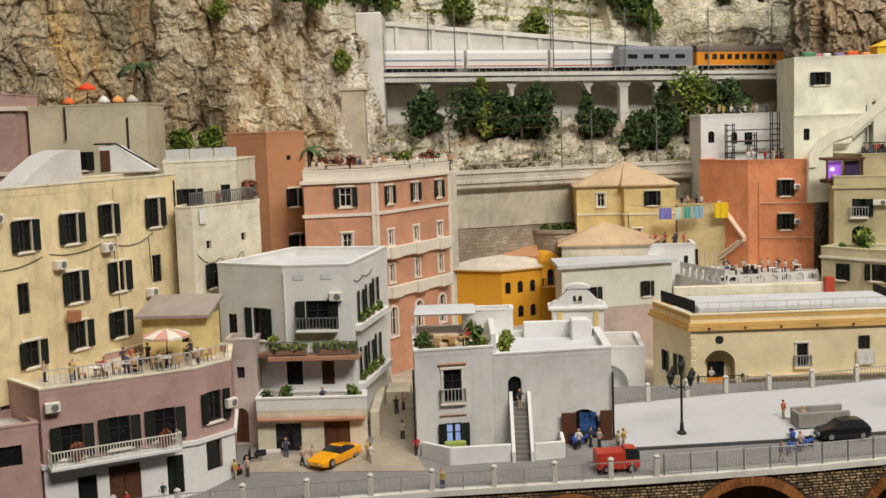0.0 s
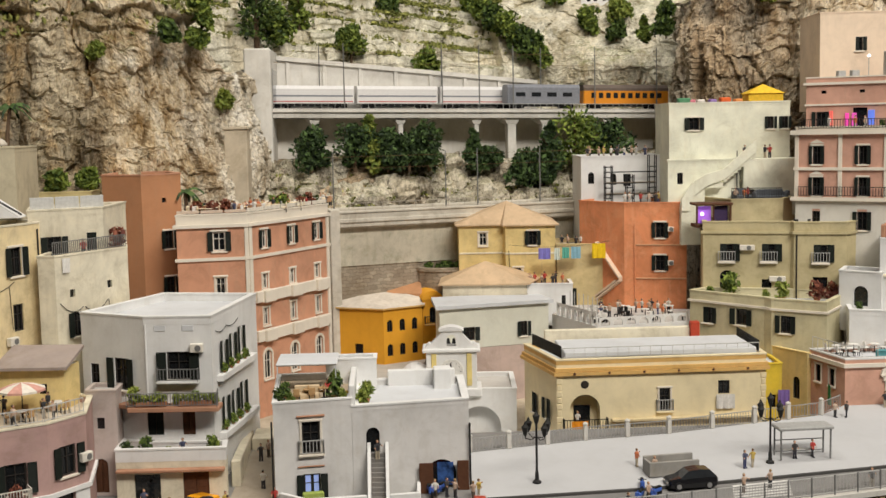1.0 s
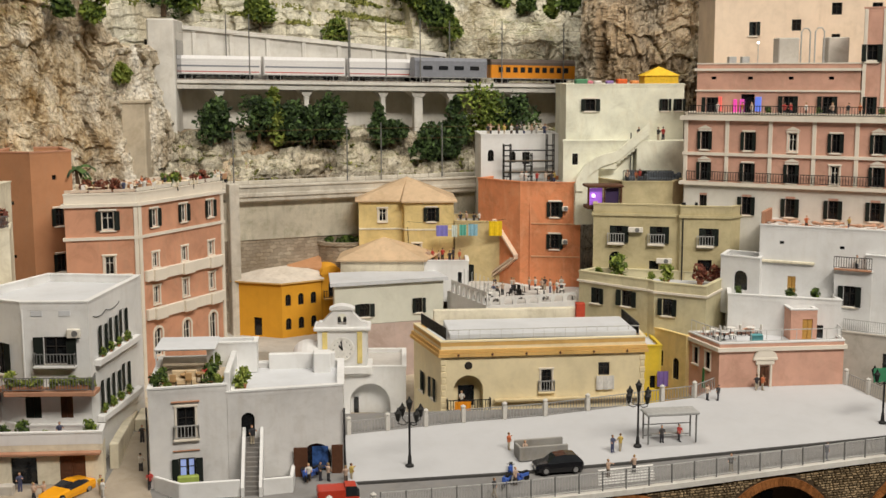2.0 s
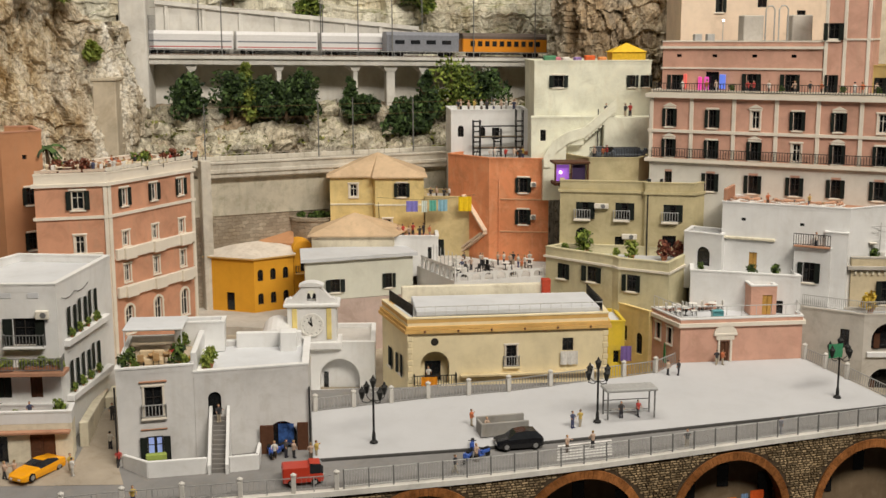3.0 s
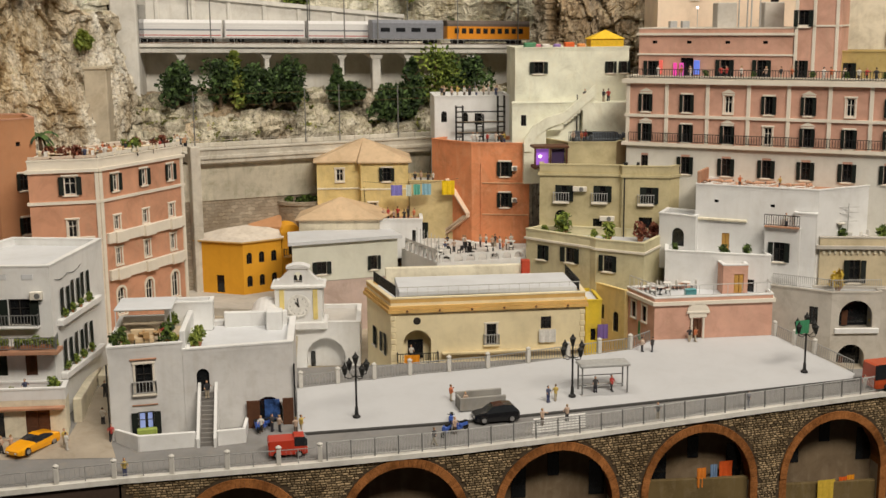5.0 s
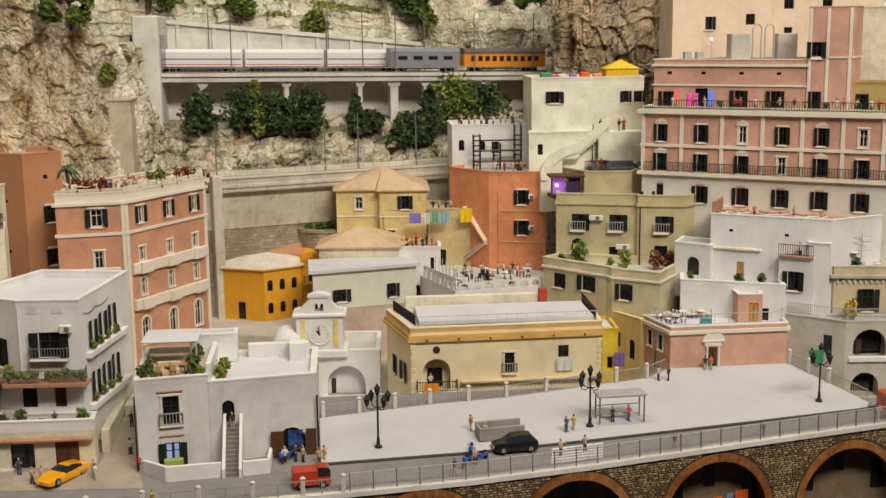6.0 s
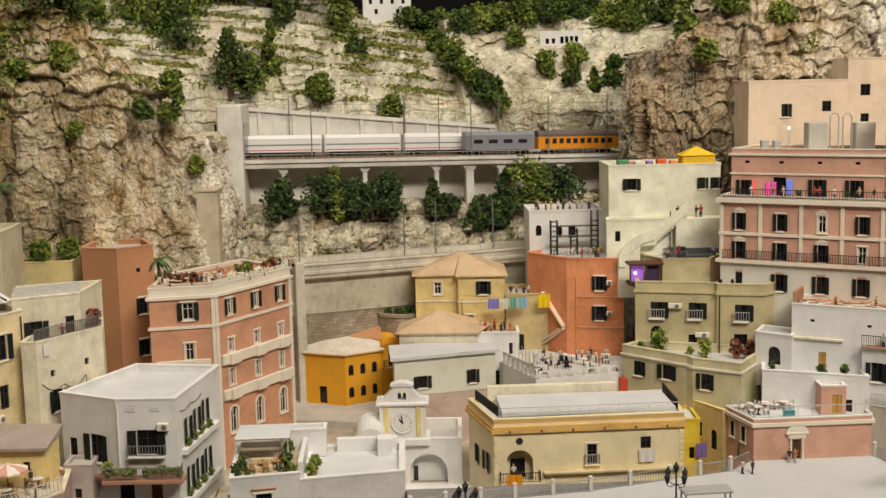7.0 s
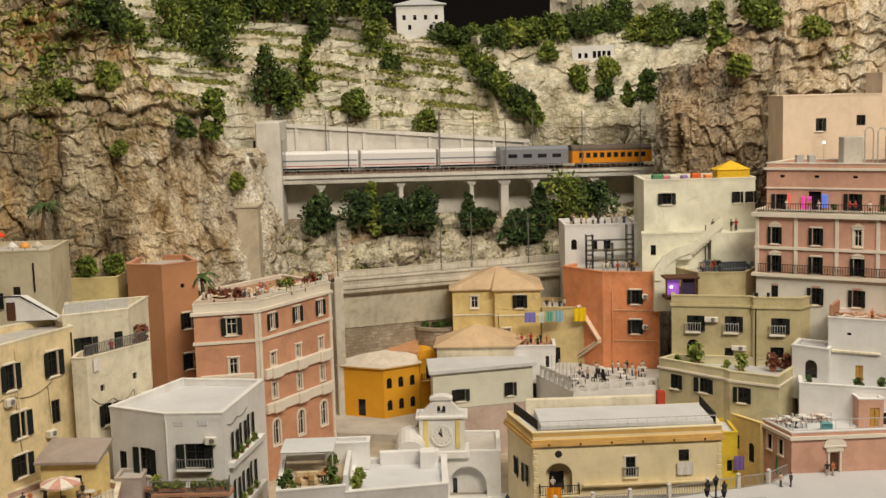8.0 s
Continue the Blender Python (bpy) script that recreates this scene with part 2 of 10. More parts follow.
def rock(name, light, dark, ochre, moss=0.35, ochre_amount=0.5, scale=1.0, white=0.5, pale_band=None, worn=1.0):
    """Cast rock: pale scraped faces, dark washed joints, ochre runs and moss where it lies flat."""
    mt, nt, b = nodes_of(name)
    tc = nt.nodes.new("ShaderNodeTexCoord")

    def mapped(sx, sz):
        mp = nt.nodes.new("ShaderNodeMapping")
        mp.inputs["Scale"].default_value = (sx * scale, sx * scale, sz * scale)
        link(nt, tc.outputs["Object"], mp.inputs["Vector"])
        return mp.outputs[0]

    def tex(sx, sz, det, ro, dis=0.0):
        n = nt.nodes.new("ShaderNodeTexNoise")
        n.inputs["Scale"].default_value, n.inputs["Detail"].default_value = 1.0, det
        n.inputs["Roughness"].default_value, n.inputs["Distortion"].default_value = ro, dis
        link(nt, mapped(sx, sz), n.inputs["Vector"])
        return n

    def joints(sx, sz, wide):
        wob = tex(sx * 1.6, sz * 1.6, 4, 0.6)
        va = nt.nodes.new("ShaderNodeVectorMath")
        va.operation = "MULTIPLY_ADD"
        link(nt, wob.outputs["Color"], va.inputs[0])
        va.inputs[1].default_value = (0.9, 0.9, 0.9)
        link(nt, mapped(sx, sz), va.inputs[2])
        v = nt.nodes.new("ShaderNodeTexVoronoi")
        v.feature = "DISTANCE_TO_EDGE"
        v.inputs["Scale"].default_value = 1.0
        link(nt, va.outputs[0], v.inputs["Vector"])
        return ramp_node(nt, v.outputs["Distance"], [(0.0, (1, 1, 1)), (wide, (0, 0, 0))])

    big, mid, fine = tex(9, 6, 6, 0.65), tex(26, 16, 10, 0.72, 0.1), tex(230, 190, 7, 0.8)
    run, wash, chalk = tex(14, 3.5, 6, 0.62, 0.4), tex(55, 9, 6, 0.7, 0.2), tex(34, 24, 9, 0.8, 0.1)
    half = tuple(a * 0.55 + c * 0.45 for a, c in zip(light, dark))
    base = ramp_node(nt, mid.outputs[0], [(0.35, tone(dark, 1.5)), (0.43, half), (0.52, light), (0.64, tone(light, 1.25))])
    tint = ramp_node(nt, run.outputs[0], [(0.47, (0, 0, 0)), (0.60, (ochre_amount,) * 3)])
    c1 = mix_node(nt, tint.outputs[0], base.outputs[0], ochre)
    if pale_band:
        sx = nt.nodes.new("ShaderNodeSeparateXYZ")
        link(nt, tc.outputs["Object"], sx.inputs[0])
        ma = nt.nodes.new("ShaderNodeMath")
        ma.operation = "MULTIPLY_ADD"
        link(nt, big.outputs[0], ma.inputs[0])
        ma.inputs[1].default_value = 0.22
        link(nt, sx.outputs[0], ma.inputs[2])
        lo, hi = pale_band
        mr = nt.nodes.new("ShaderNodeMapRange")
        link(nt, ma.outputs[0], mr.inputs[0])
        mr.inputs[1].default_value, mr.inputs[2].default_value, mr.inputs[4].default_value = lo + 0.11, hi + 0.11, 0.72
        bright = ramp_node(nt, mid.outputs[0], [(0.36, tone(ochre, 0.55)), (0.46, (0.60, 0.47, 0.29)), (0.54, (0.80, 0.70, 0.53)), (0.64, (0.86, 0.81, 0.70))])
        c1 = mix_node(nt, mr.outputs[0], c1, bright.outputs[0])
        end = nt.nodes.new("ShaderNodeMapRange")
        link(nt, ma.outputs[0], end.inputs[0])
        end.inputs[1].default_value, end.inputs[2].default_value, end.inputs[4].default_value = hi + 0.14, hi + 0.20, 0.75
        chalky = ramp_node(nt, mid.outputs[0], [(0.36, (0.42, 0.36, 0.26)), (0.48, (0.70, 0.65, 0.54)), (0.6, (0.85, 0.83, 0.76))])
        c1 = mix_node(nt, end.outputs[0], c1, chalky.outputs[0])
    pale = ramp_node(nt, chalk.outputs[0], [(0.52, (0, 0, 0)), (0.66, (white,) * 3)])
    c1 = mix_node(nt, pale.outputs[0], c1, tuple(0.25 + 0.75 * v for v in light))
    dim = ramp_node(nt, wash.outputs[0], [(0.56, (0, 0, 0)), (0.7, (0.5,) * 3)])
    c1 = mix_node(nt, dim.outputs[0], c1, tone(dark, 1.3))
    j1, j2 = joints(24, 9, 0.012), joints(80, 36, 0.02)
    gate = ramp_node(nt, big.outputs[0], [(0.5, (0.0,) * 3), (0.66, (0.5 * worn,) * 3)])
    c1 = mix_node(nt, mix_node(nt, 1.0, j1.outputs[0], gate.outputs[0], "MULTIPLY"), c1, tone(dark, 0.6))
    c1 = mix_node(nt, mix_node(nt, 1.0, j2.outputs[0], (0.16 * worn,) * 3, "MULTIPLY"), c1, dark)
    speck = tex(120, 95, 9, 0.82, 0.0)
    # hollows of the bump are darkened in the colour, as shade in small cavities
    pit_shade = ramp_node(nt, speck.outputs[0], [(0.39, (0.8 * worn,) * 3), (0.465, (0, 0, 0))])
    c1 = mix_node(nt, pit_shade.outputs[0], c1, tone(dark, 0.5))
    chip = ramp_node(nt, speck.outputs[0], [(0.545, (0, 0, 0)), (0.64, (white,) * 3)])
    c1 = mix_node(nt, chip.outputs[0], c1, tuple(0.3 + 0.7 * v for v in light))
    grain = ramp_node(nt, fine.outputs[0], [(0.36, (0.42, 0.39, 0.35)), (0.5, (1, 1, 1)), (0.66, (1.3, 1.28, 1.25))])
    c2 = mix_node(nt, 0.85 * worn, c1, grain.outputs[0], "MULTIPLY")
    geo = nt.nodes.new("ShaderNodeNewGeometry")
    sep = nt.nodes.new("ShaderNodeSeparateXYZ")
    link(nt, geo.outputs["Normal"], sep.inputs[0])
    mul = nt.nodes.new("ShaderNodeMath")
    mul.operation = "MULTIPLY_ADD"
    link(nt, big.outputs[0], mul.inputs[0])
    mul.inputs[1].default_value = 1.1
    mul.inputs[2].default_value = -0.28
    add = nt.nodes.new("ShaderNodeMath")
    add.operation = "MULTIPLY"
    link(nt, sep.outputs[2], add.inputs[0])
    link(nt, mul.outputs[0], add.inputs[1])
    green = ramp_node(nt, add.outputs[0], [(0.2, (0, 0, 0)), (0.36, (moss,) * 3)])
    leaf = ramp_node(nt, fine.outputs[0], [(0.35, (0.05, 0.07, 0.015)), (0.65, (0.24, 0.25, 0.06))])
    c3 = mix_node(nt, green.outputs[0], c2, leaf.outputs[0])
    link(nt, c3, b.inputs["Base Color"])
    b.inputs["Roughness"].default_value = 0.95
    b.inputs["Specular IOR Level"].default_value = 0.2
    h = nt.nodes.new("ShaderNodeMath")
    h.operation = "ADD"
    link(nt, speck.outputs[0], h.inputs[0])
    link(nt, fine.outputs[0], h.inputs[1])
    h2 = nt.nodes.new("ShaderNodeMath")
    h2.operation = "MULTIPLY_ADD"
    link(nt, j1.outputs[0], h2.inputs[0])
    h2.inputs[1].default_value = -0.4
    link(nt, h.outputs[0], h2.inputs[2])
    bump(nt, b, h2.outputs[0], 0.65, 0.0022)
    return mt


PINK = plaster("salmon_plaster", (0.61, 0.315, 0.20))
BROWN = plaster("red_brown_plaster", (0.50, 0.245, 0.125), amount=0.2)
CREAM = plaster("cream_plaster", (0.80, 0.665, 0.40), amount=0.7)
CREAM2 = plaster("pale_cream_plaster", (0.74, 0.685, 0.54), amount=0.55)
WHITE = plaster("white_plaster", (0.755, 0.755, 0.745), amount=0.18)
GREYW = plaster("grey_white_plaster", (0.66, 0.65, 0.635), amount=0.3)
TRIM = plaster("trim_plaster", (0.76, 0.70, 0.60), amount=0.15)
MAUVE = plaster("mauve_plaster", (0.47, 0.31, 0.285))
YELLOW = plaster("yellow_plaster", (0.76, 0.60, 0.27))
SOFTY = plaster("hall_yellow_plaster", (0.83, 0.72, 0.47), amount=0.2)
OCHRE = plaster("ochre_plaster", (0.74, 0.36, 0.03), (0.4, 0.16, 0.02), amount=0.15)
OCHRET = plaster("ochre_trim_plaster", (0.70, 0.44, 0.15), amount=0.3)
ORANGE = plaster("orange_plaster", (0.74, 0.29, 0.135), (0.84, 0.52, 0.32), amount=0.55)
OLIVE = plaster("olive_plaster", (0.54, 0.47, 0.28), (0.34, 0.27, 0.14))
PALEY = plaster("pale_lime_plaster", (0.80, 0.80, 0.66), (0.62, 0.52, 0.34), amount=0.4)
ROSE = plaster("rose_plaster", (0.63, 0.365, 0.275), amount=0.35)
PEACH = plaster("peach_plaster", (0.80, 0.65, 0.50), amount=0.25)
CONCRETE = plaster("grey_concrete", (0.50, 0.47, 0.42), amount=0.4)
LIGHTCON = plaster("light_concrete", (0.70, 0.68, 0.63), amount=0.35)
ROOFW = plaster("white_roof_coat", (0.62, 0.635, 0.655), amount=0.15)
ROOFG = plaster("grey_roof_coat", (0.55, 0.53, 0.50), amount=0.3)
TERRA = plaster("terracotta_floor", (0.45, 0.24, 0.15))
ROOFT = plaster("tan_tile_roof", (0.60, 0.44, 0.28))
ROAD = plaster("grey_asphalt", (0.215, 0.21, 0.205), amount=0.3)
PAVE = plaster("pale_paving", (0.50, 0.505, 0.515), amount=0.08)
STONEW = plaster("stone_wall_plaster", (0.45, 0.39, 0.30), amount=0.5)


def pieces(name, rgb, spread=0.35, rough=0.95):
    """Stone or brick pieces: each with its own shade, and grain and dirt inside it."""
    mt, nt, b = nodes_of(name)
    geo, info = nt.nodes.new("ShaderNodeNewGeometry"), nt.nodes.new("ShaderNodeObjectInfo")
    add = nt.nodes.new("ShaderNodeMath")
    add.operation = "ADD"
    link(nt, geo.outputs["Random Per Island"], add.inputs[0])
    link(nt, info.outputs["Random"], add.inputs[1])
    fr = nt.nodes.new("ShaderNodeMath")
    fr.operation = "FRACT"
    link(nt, add.outputs[0], fr.inputs[0])
    own = ramp_node(nt, fr.outputs[0], [(0.0, tone(rgb, 1 - spread)), (0.5, rgb), (1.0, tone(rgb, 1 + spread))])
    big, fine = noise_node(nt, 40.0, 6.0, 0.7), noise_node(nt, 500.0, 4.0)
    dirt = ramp_node(nt, big.outputs[0], [(0.36, (0.5, 0.46, 0.4)), (0.55, (1, 1, 1)), (0.7, (1.15, 1.13, 1.1))])
    c = mix_node(nt, 1.0, own.outputs[0], dirt.outputs[0], "MULTIPLY")
    grain = ramp_node(nt, fine.outputs[0], [(0.35, (0.7, 0.68, 0.65)), (0.6, (1.1, 1.1, 1.1))])
    link(nt, mix_node(nt, 0.8, c, grain.outputs[0], "MULTIPLY"), b.inputs["Base Color"])
    b.inputs["Roughness"].default_value, b.inputs["Specular IOR Level"].default_value = rough, 0.15
    bump(nt, b, fine.outputs[0], 0.5, 0.0005)
    return mt


ARCHB = pieces("arch_brick", (0.35, 0.14, 0.045), 0.16)


def masonry(name, rgb, joint, w=0.022, h=0.009, turn=0.0):
    """Coursed rubble: stones of uneven tone with recessed joints, and damp stains."""
    mt, nt, b = nodes_of(name)
    geo = nt.nodes.new("ShaderNodeNewGeometry")
    tc = nt.nodes.new("ShaderNodeTexCoord")
    sep = nt.nodes.new("ShaderNodeSeparateXYZ")
    link(nt, tc.outputs["Object"], sep.inputs[0])
    comb = nt.nodes.new("ShaderNodeCombineXYZ")
    add = nt.nodes.new("ShaderNodeMath")
    add.operation = "MULTIPLY_ADD"
    link(nt, sep.outputs[1], add.inputs[0])
    add.inputs[1].default_value = 0.6
    link(nt, sep.outputs[0], add.inputs[2])
    link(nt, add.outputs[0], comb.inputs[0])
    link(nt, sep.outputs[2], comb.inputs[1])
    wob = noise_node(nt, 90.0, 3.0)
    mixv = nt.nodes.new("ShaderNodeVectorMath")
    mixv.operation = "MULTIPLY_ADD"
    link(nt, wob.outputs["Color"], mixv.inputs[0])
    mixv.inputs[1].default_value = (0.011, 0.008, 0)
    link(nt, comb.outputs[0], mixv.inputs[2])
    br = nt.nodes.new("ShaderNodeTexBrick")
    link(nt, mixv.outputs[0], br.inputs["Vector"])
    br.inputs["Scale"].default_value = 1.0
    br.inputs["Brick Width"].default_value, br.inputs["Row Height"].default_value = w, h
    br.inputs["Mortar Size"].default_value, br.inputs["Mortar Smooth"].default_value = h * 0.1, 0.4
    br.inputs["Color1"].default_value, br.inputs["Color2"].default_value = (*tone(rgb, 1.12), 1), (*tone(rgb, 0.76), 1)
    br.inputs["Mortar"].default_value = (*joint, 1)
    st = noise_node(nt, 14.0, 6.0, 0.65)
    r = ramp_node(nt, st.outputs[0], [(0.35, (0.55, 0.5, 0.44)), (0.6, (1, 1, 1)), (0.8, (1.15, 1.12, 1.05))])
    link(nt, mix_node(nt, 1.0, br.outputs[0], r.outputs[0], "MULTIPLY"), b.inputs["Base Color"])
    b.inputs["Roughness"].default_value = 0.95
    gr = noise_node(nt, 500.0, 3.0)
    h2 = nt.nodes.new("ShaderNodeMath")
    h2.operation = "MULTIPLY_ADD"
    link(nt, gr.outputs[0], h2.inputs[0])
    h2.inputs[1].default_value = 0.4
    inv = nt.nodes.new("ShaderNodeMath")
    inv.operation = "SUBTRACT"
    inv.inputs[0].default_value = 1.0
    link(nt, br.outputs["Fac"], inv.inputs[1])
    link(nt, inv.outputs[0], h2.inputs[2])
    bump(nt, b, h2.outputs[0], 0.7, 0.001)
    return mt


VIACON = plaster("viaduct_concrete", (0.60, 0.565, 0.49), amount=0.6)
RUBBLE = masonry("rubble_wall", (0.44, 0.38, 0.295), (0.30, 0.25, 0.185), 0.0105, 0.0046)
PANE = paint("dark_window", (0.012, 0.013, 0.014), 0.12, vary=0.3)
SHUT = paint("green_black_shutter", (0.014, 0.018, 0.015), 0.6)
DOORB = paint("brown_door", (0.10, 0.045, 0.025), 0.6)
DOORY = paint("yellow_wood_door", (0.52, 0.30, 0.08), 0.6)
FRAMEW = paint("white_window_frame", (0.72, 0.68, 0.60), 0.6)
DARKF = paint("dark_window_frame", (0.035, 0.03, 0.026), 0.6)
IRON = paint("dark_iron", (0.035, 0.035, 0.035), 0.5, 0.4)
IRONG = paint("grey_iron", (0.20, 0.20, 0.195), 0.5, 0.2)
GREYM = paint("grey_metal", (0.46, 0.455, 0.44), 0.5, 0.2)
RUBBER = paint("black_rubber", (0.015, 0.015, 0.015), 0.8)
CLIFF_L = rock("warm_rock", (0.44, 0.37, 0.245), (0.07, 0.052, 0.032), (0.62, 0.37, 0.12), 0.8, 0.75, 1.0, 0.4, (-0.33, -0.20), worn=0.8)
CLIFF_B = rock("pale_rock", (0.74, 0.71, 0.58), (0.22, 0.195, 0.125), (0.64, 0.52, 0.33), 0.8, 0.35, 1.0, 0.65, worn=0.5)
CLIFF_R = rock("brown_rock", (0.48, 0.415, 0.315), (0.06, 0.046, 0.03), (0.52, 0.35, 0.18), 0.35, 0.5, 1.0, 0.4, (0.60, 0.74))
ROCK_M = rock("grey_rock", (0.62, 0.575, 0.45), (0.09, 0.07, 0.045), (0.5, 0.38, 0.24), 0.45, 0.3, 0.8, 0.6)

# ---- windows, doors and houses ----


def frame_mesh(w, h, arched, mat):
    def build():
        g = Geo()
        t = min(0.13, w * 0.14)
        g.cbox(-w / 2, -w / 2 + t, 0.10, 0.24, 0, h, 0.02)
        g.cbox(w / 2 - t, w / 2, 0.10, 0.24, 0, h, 0.02)
        g.cbox(-w / 2 + t, w / 2 - t, 0.10, 0.24, 0, t, 0.02)
        g.cbox(-w / 2 + t, w / 2 - t, 0.10, 0.24, h - t, h, 0.02)
        g.cbox(-0.04, 0.04, 0.13, 0.235, t, h - t, 0.01)
        g.cbox(-w / 2 + t, -0.04, 0.14, 0.23, h * 0.62, h * 0.62 + 0.06, 0.01)
        g.cbox(0.04, w / 2 - t, 0.14, 0.23, h * 0.62, h * 0.62 + 0.06, 0.01)
        return g.mesh("window", mat)
    return shared(("frame", round(w, 2), round(h, 2), arched, mat.name), build)


def pane_mesh(w, h, mat):
    return shared(("pane", round(w, 2), round(h, 2), mat.name), lambda: Geo().box(-w / 2 - 0.02, w / 2 + 0.02, 0.25, 0.29, -0.02, h + 0.02).mesh("pane", mat))


def shutter_mesh(w, h):
    """A louvred shutter in one piece: flat stiles, slats as a saw-tooth between them."""
    def build():
        rows = [(0.0, -0.12), (0.08, -0.12)]
        n = max(5, int(h / 0.2))
        for k in range(n):
            a, b = 0.08 + (h - 0.16) * k / n, 0.08 + (h - 0.16) * (k + 1) / n
            rows += [(a + 0.005, -0.115), (b - 0.005, -0.05)]
        rows += [(h - 0.08, -0.12), (h, -0.12)]
        cols = (0.0, 0.07, w - 0.07, w)
        pts = [(x, y if j in (1, 2) else -0.12, z) for z, y in rows for j, x in enumerate(cols)]
        m = len(rows)
        faces = [(r * 4 + j, r * 4 + j + 1, r * 4 + j + 5, r * 4 + j + 4) for r in range(m - 1) for j in range(3)]
        q = len(pts)
        pts += [(0, -0.03, 0), (w, -0.03, 0), (w, -0.03, h), (0, -0.03, h)]
        e = (m - 1) * 4
        faces += [(q + 1, q, q + 3, q + 2), (q, q + 1, 3, 2, 1, 0), (q + 2, q + 3, e, e + 1, e + 2, e + 3), tuple([q, *[r * 4 for r in range(m)], q + 3]), tuple([q + 2, *[r * 4 + 3 for r in reversed(range(m))], q + 1])]
        return Geo().add(pts, faces).mesh("shutter", SHUT)
    return shared(("shutter", round(w, 2), round(h, 2)), build)


def sill_mesh(w, mat):
    return shared(("sill", round(w, 2), mat.name), lambda: Geo().cbox(-w / 2, w / 2, -0.22, 0.1, -0.2, -0.005, 0.04).mesh("sill", mat))


def surround_mesh(w, h, mat, gable):
    def build():
        g = Geo()
        g.cbox(-w / 2 - 0.2, -w / 2 - 0.005, -0.1, 0.02, 0, h, 0.03)
        g.cbox(w / 2 + 0.005, w / 2 + 0.2, -0.1, 0.02, 0, h, 0.03)
        g.cbox(-w / 2 - 0.28, w / 2 + 0.28, -0.16, 0.02, h + 0.005, h + 0.22, 0.04)
        if gable:
            a = w / 2 + 0.38
            g.add([(-a, -0.18, h + 0.3), (a, -0.18, h + 0.3), (0, -0.18, h + 0.75), (-a, 0.01, h + 0.3), (a, 0.01, h + 0.3), (0, 0.01, h + 0.75)],
                  [(0, 1, 2), (0, 2, 5, 3), (1, 4, 5, 2), (0, 3, 4, 1)])
        return g.mesh("surround", mat)
    return shared(("surround", round(w, 2), round(h, 2), mat.name, gable), build)


def arch_surround_mesh(w, h, mat):
    """A raised band round a round-headed window."""
    def build():
        g = Geo()
        r = w / 2
        spring = h - r
        for sx in (-1, 1):
            a, b = sorted((sx * (r + 0.02), sx * (r + 0.26)))
            g.cbox(a, b, -0.12, 0.02, 0, spring - 0.01, 0.03)
        for k in range(10):
            a0, a1 = math.pi * k / 10, math.pi * (k + 1) / 10
            pts = [(-c * math.cos(a), y, spring + c * math.sin(a)) for a in (a0, a1) for c in (r + 0.02, r + 0.28) for y in (-0.12, 0.02)]
            g.add(pts, [(0, 4, 6, 2), (2, 6, 7, 3), (0, 1, 5, 4)])
        return g.mesh("surround", mat)
    return shared(("arch_surround", round(w, 2), round(h, 2), mat.name), build)


def rail_mesh(length, h, step=0.32, r=0.035, mat=None, posts=0.0):
    """A straight iron railing along x, standing on z = 0."""
    def build():
        g = Geo()
        g.box(0, length, -0.04, 0.04, h - 0.08, h)
        g.box(0, length, -0.03, 0.03, 0.1, 0.16)
        n = max(2, int(length / step))
        for k in range(n + 1):
            x = length * k / n
            g.box(x - r, x + r, -r, r, 0.0 if k in (0, n) else 0.13, h - 0.04)
        return g.mesh("railing", mat or IRON)
    return shared(("rail", round(length, 1), round(h, 2), step, r, (mat or IRON).name), build)


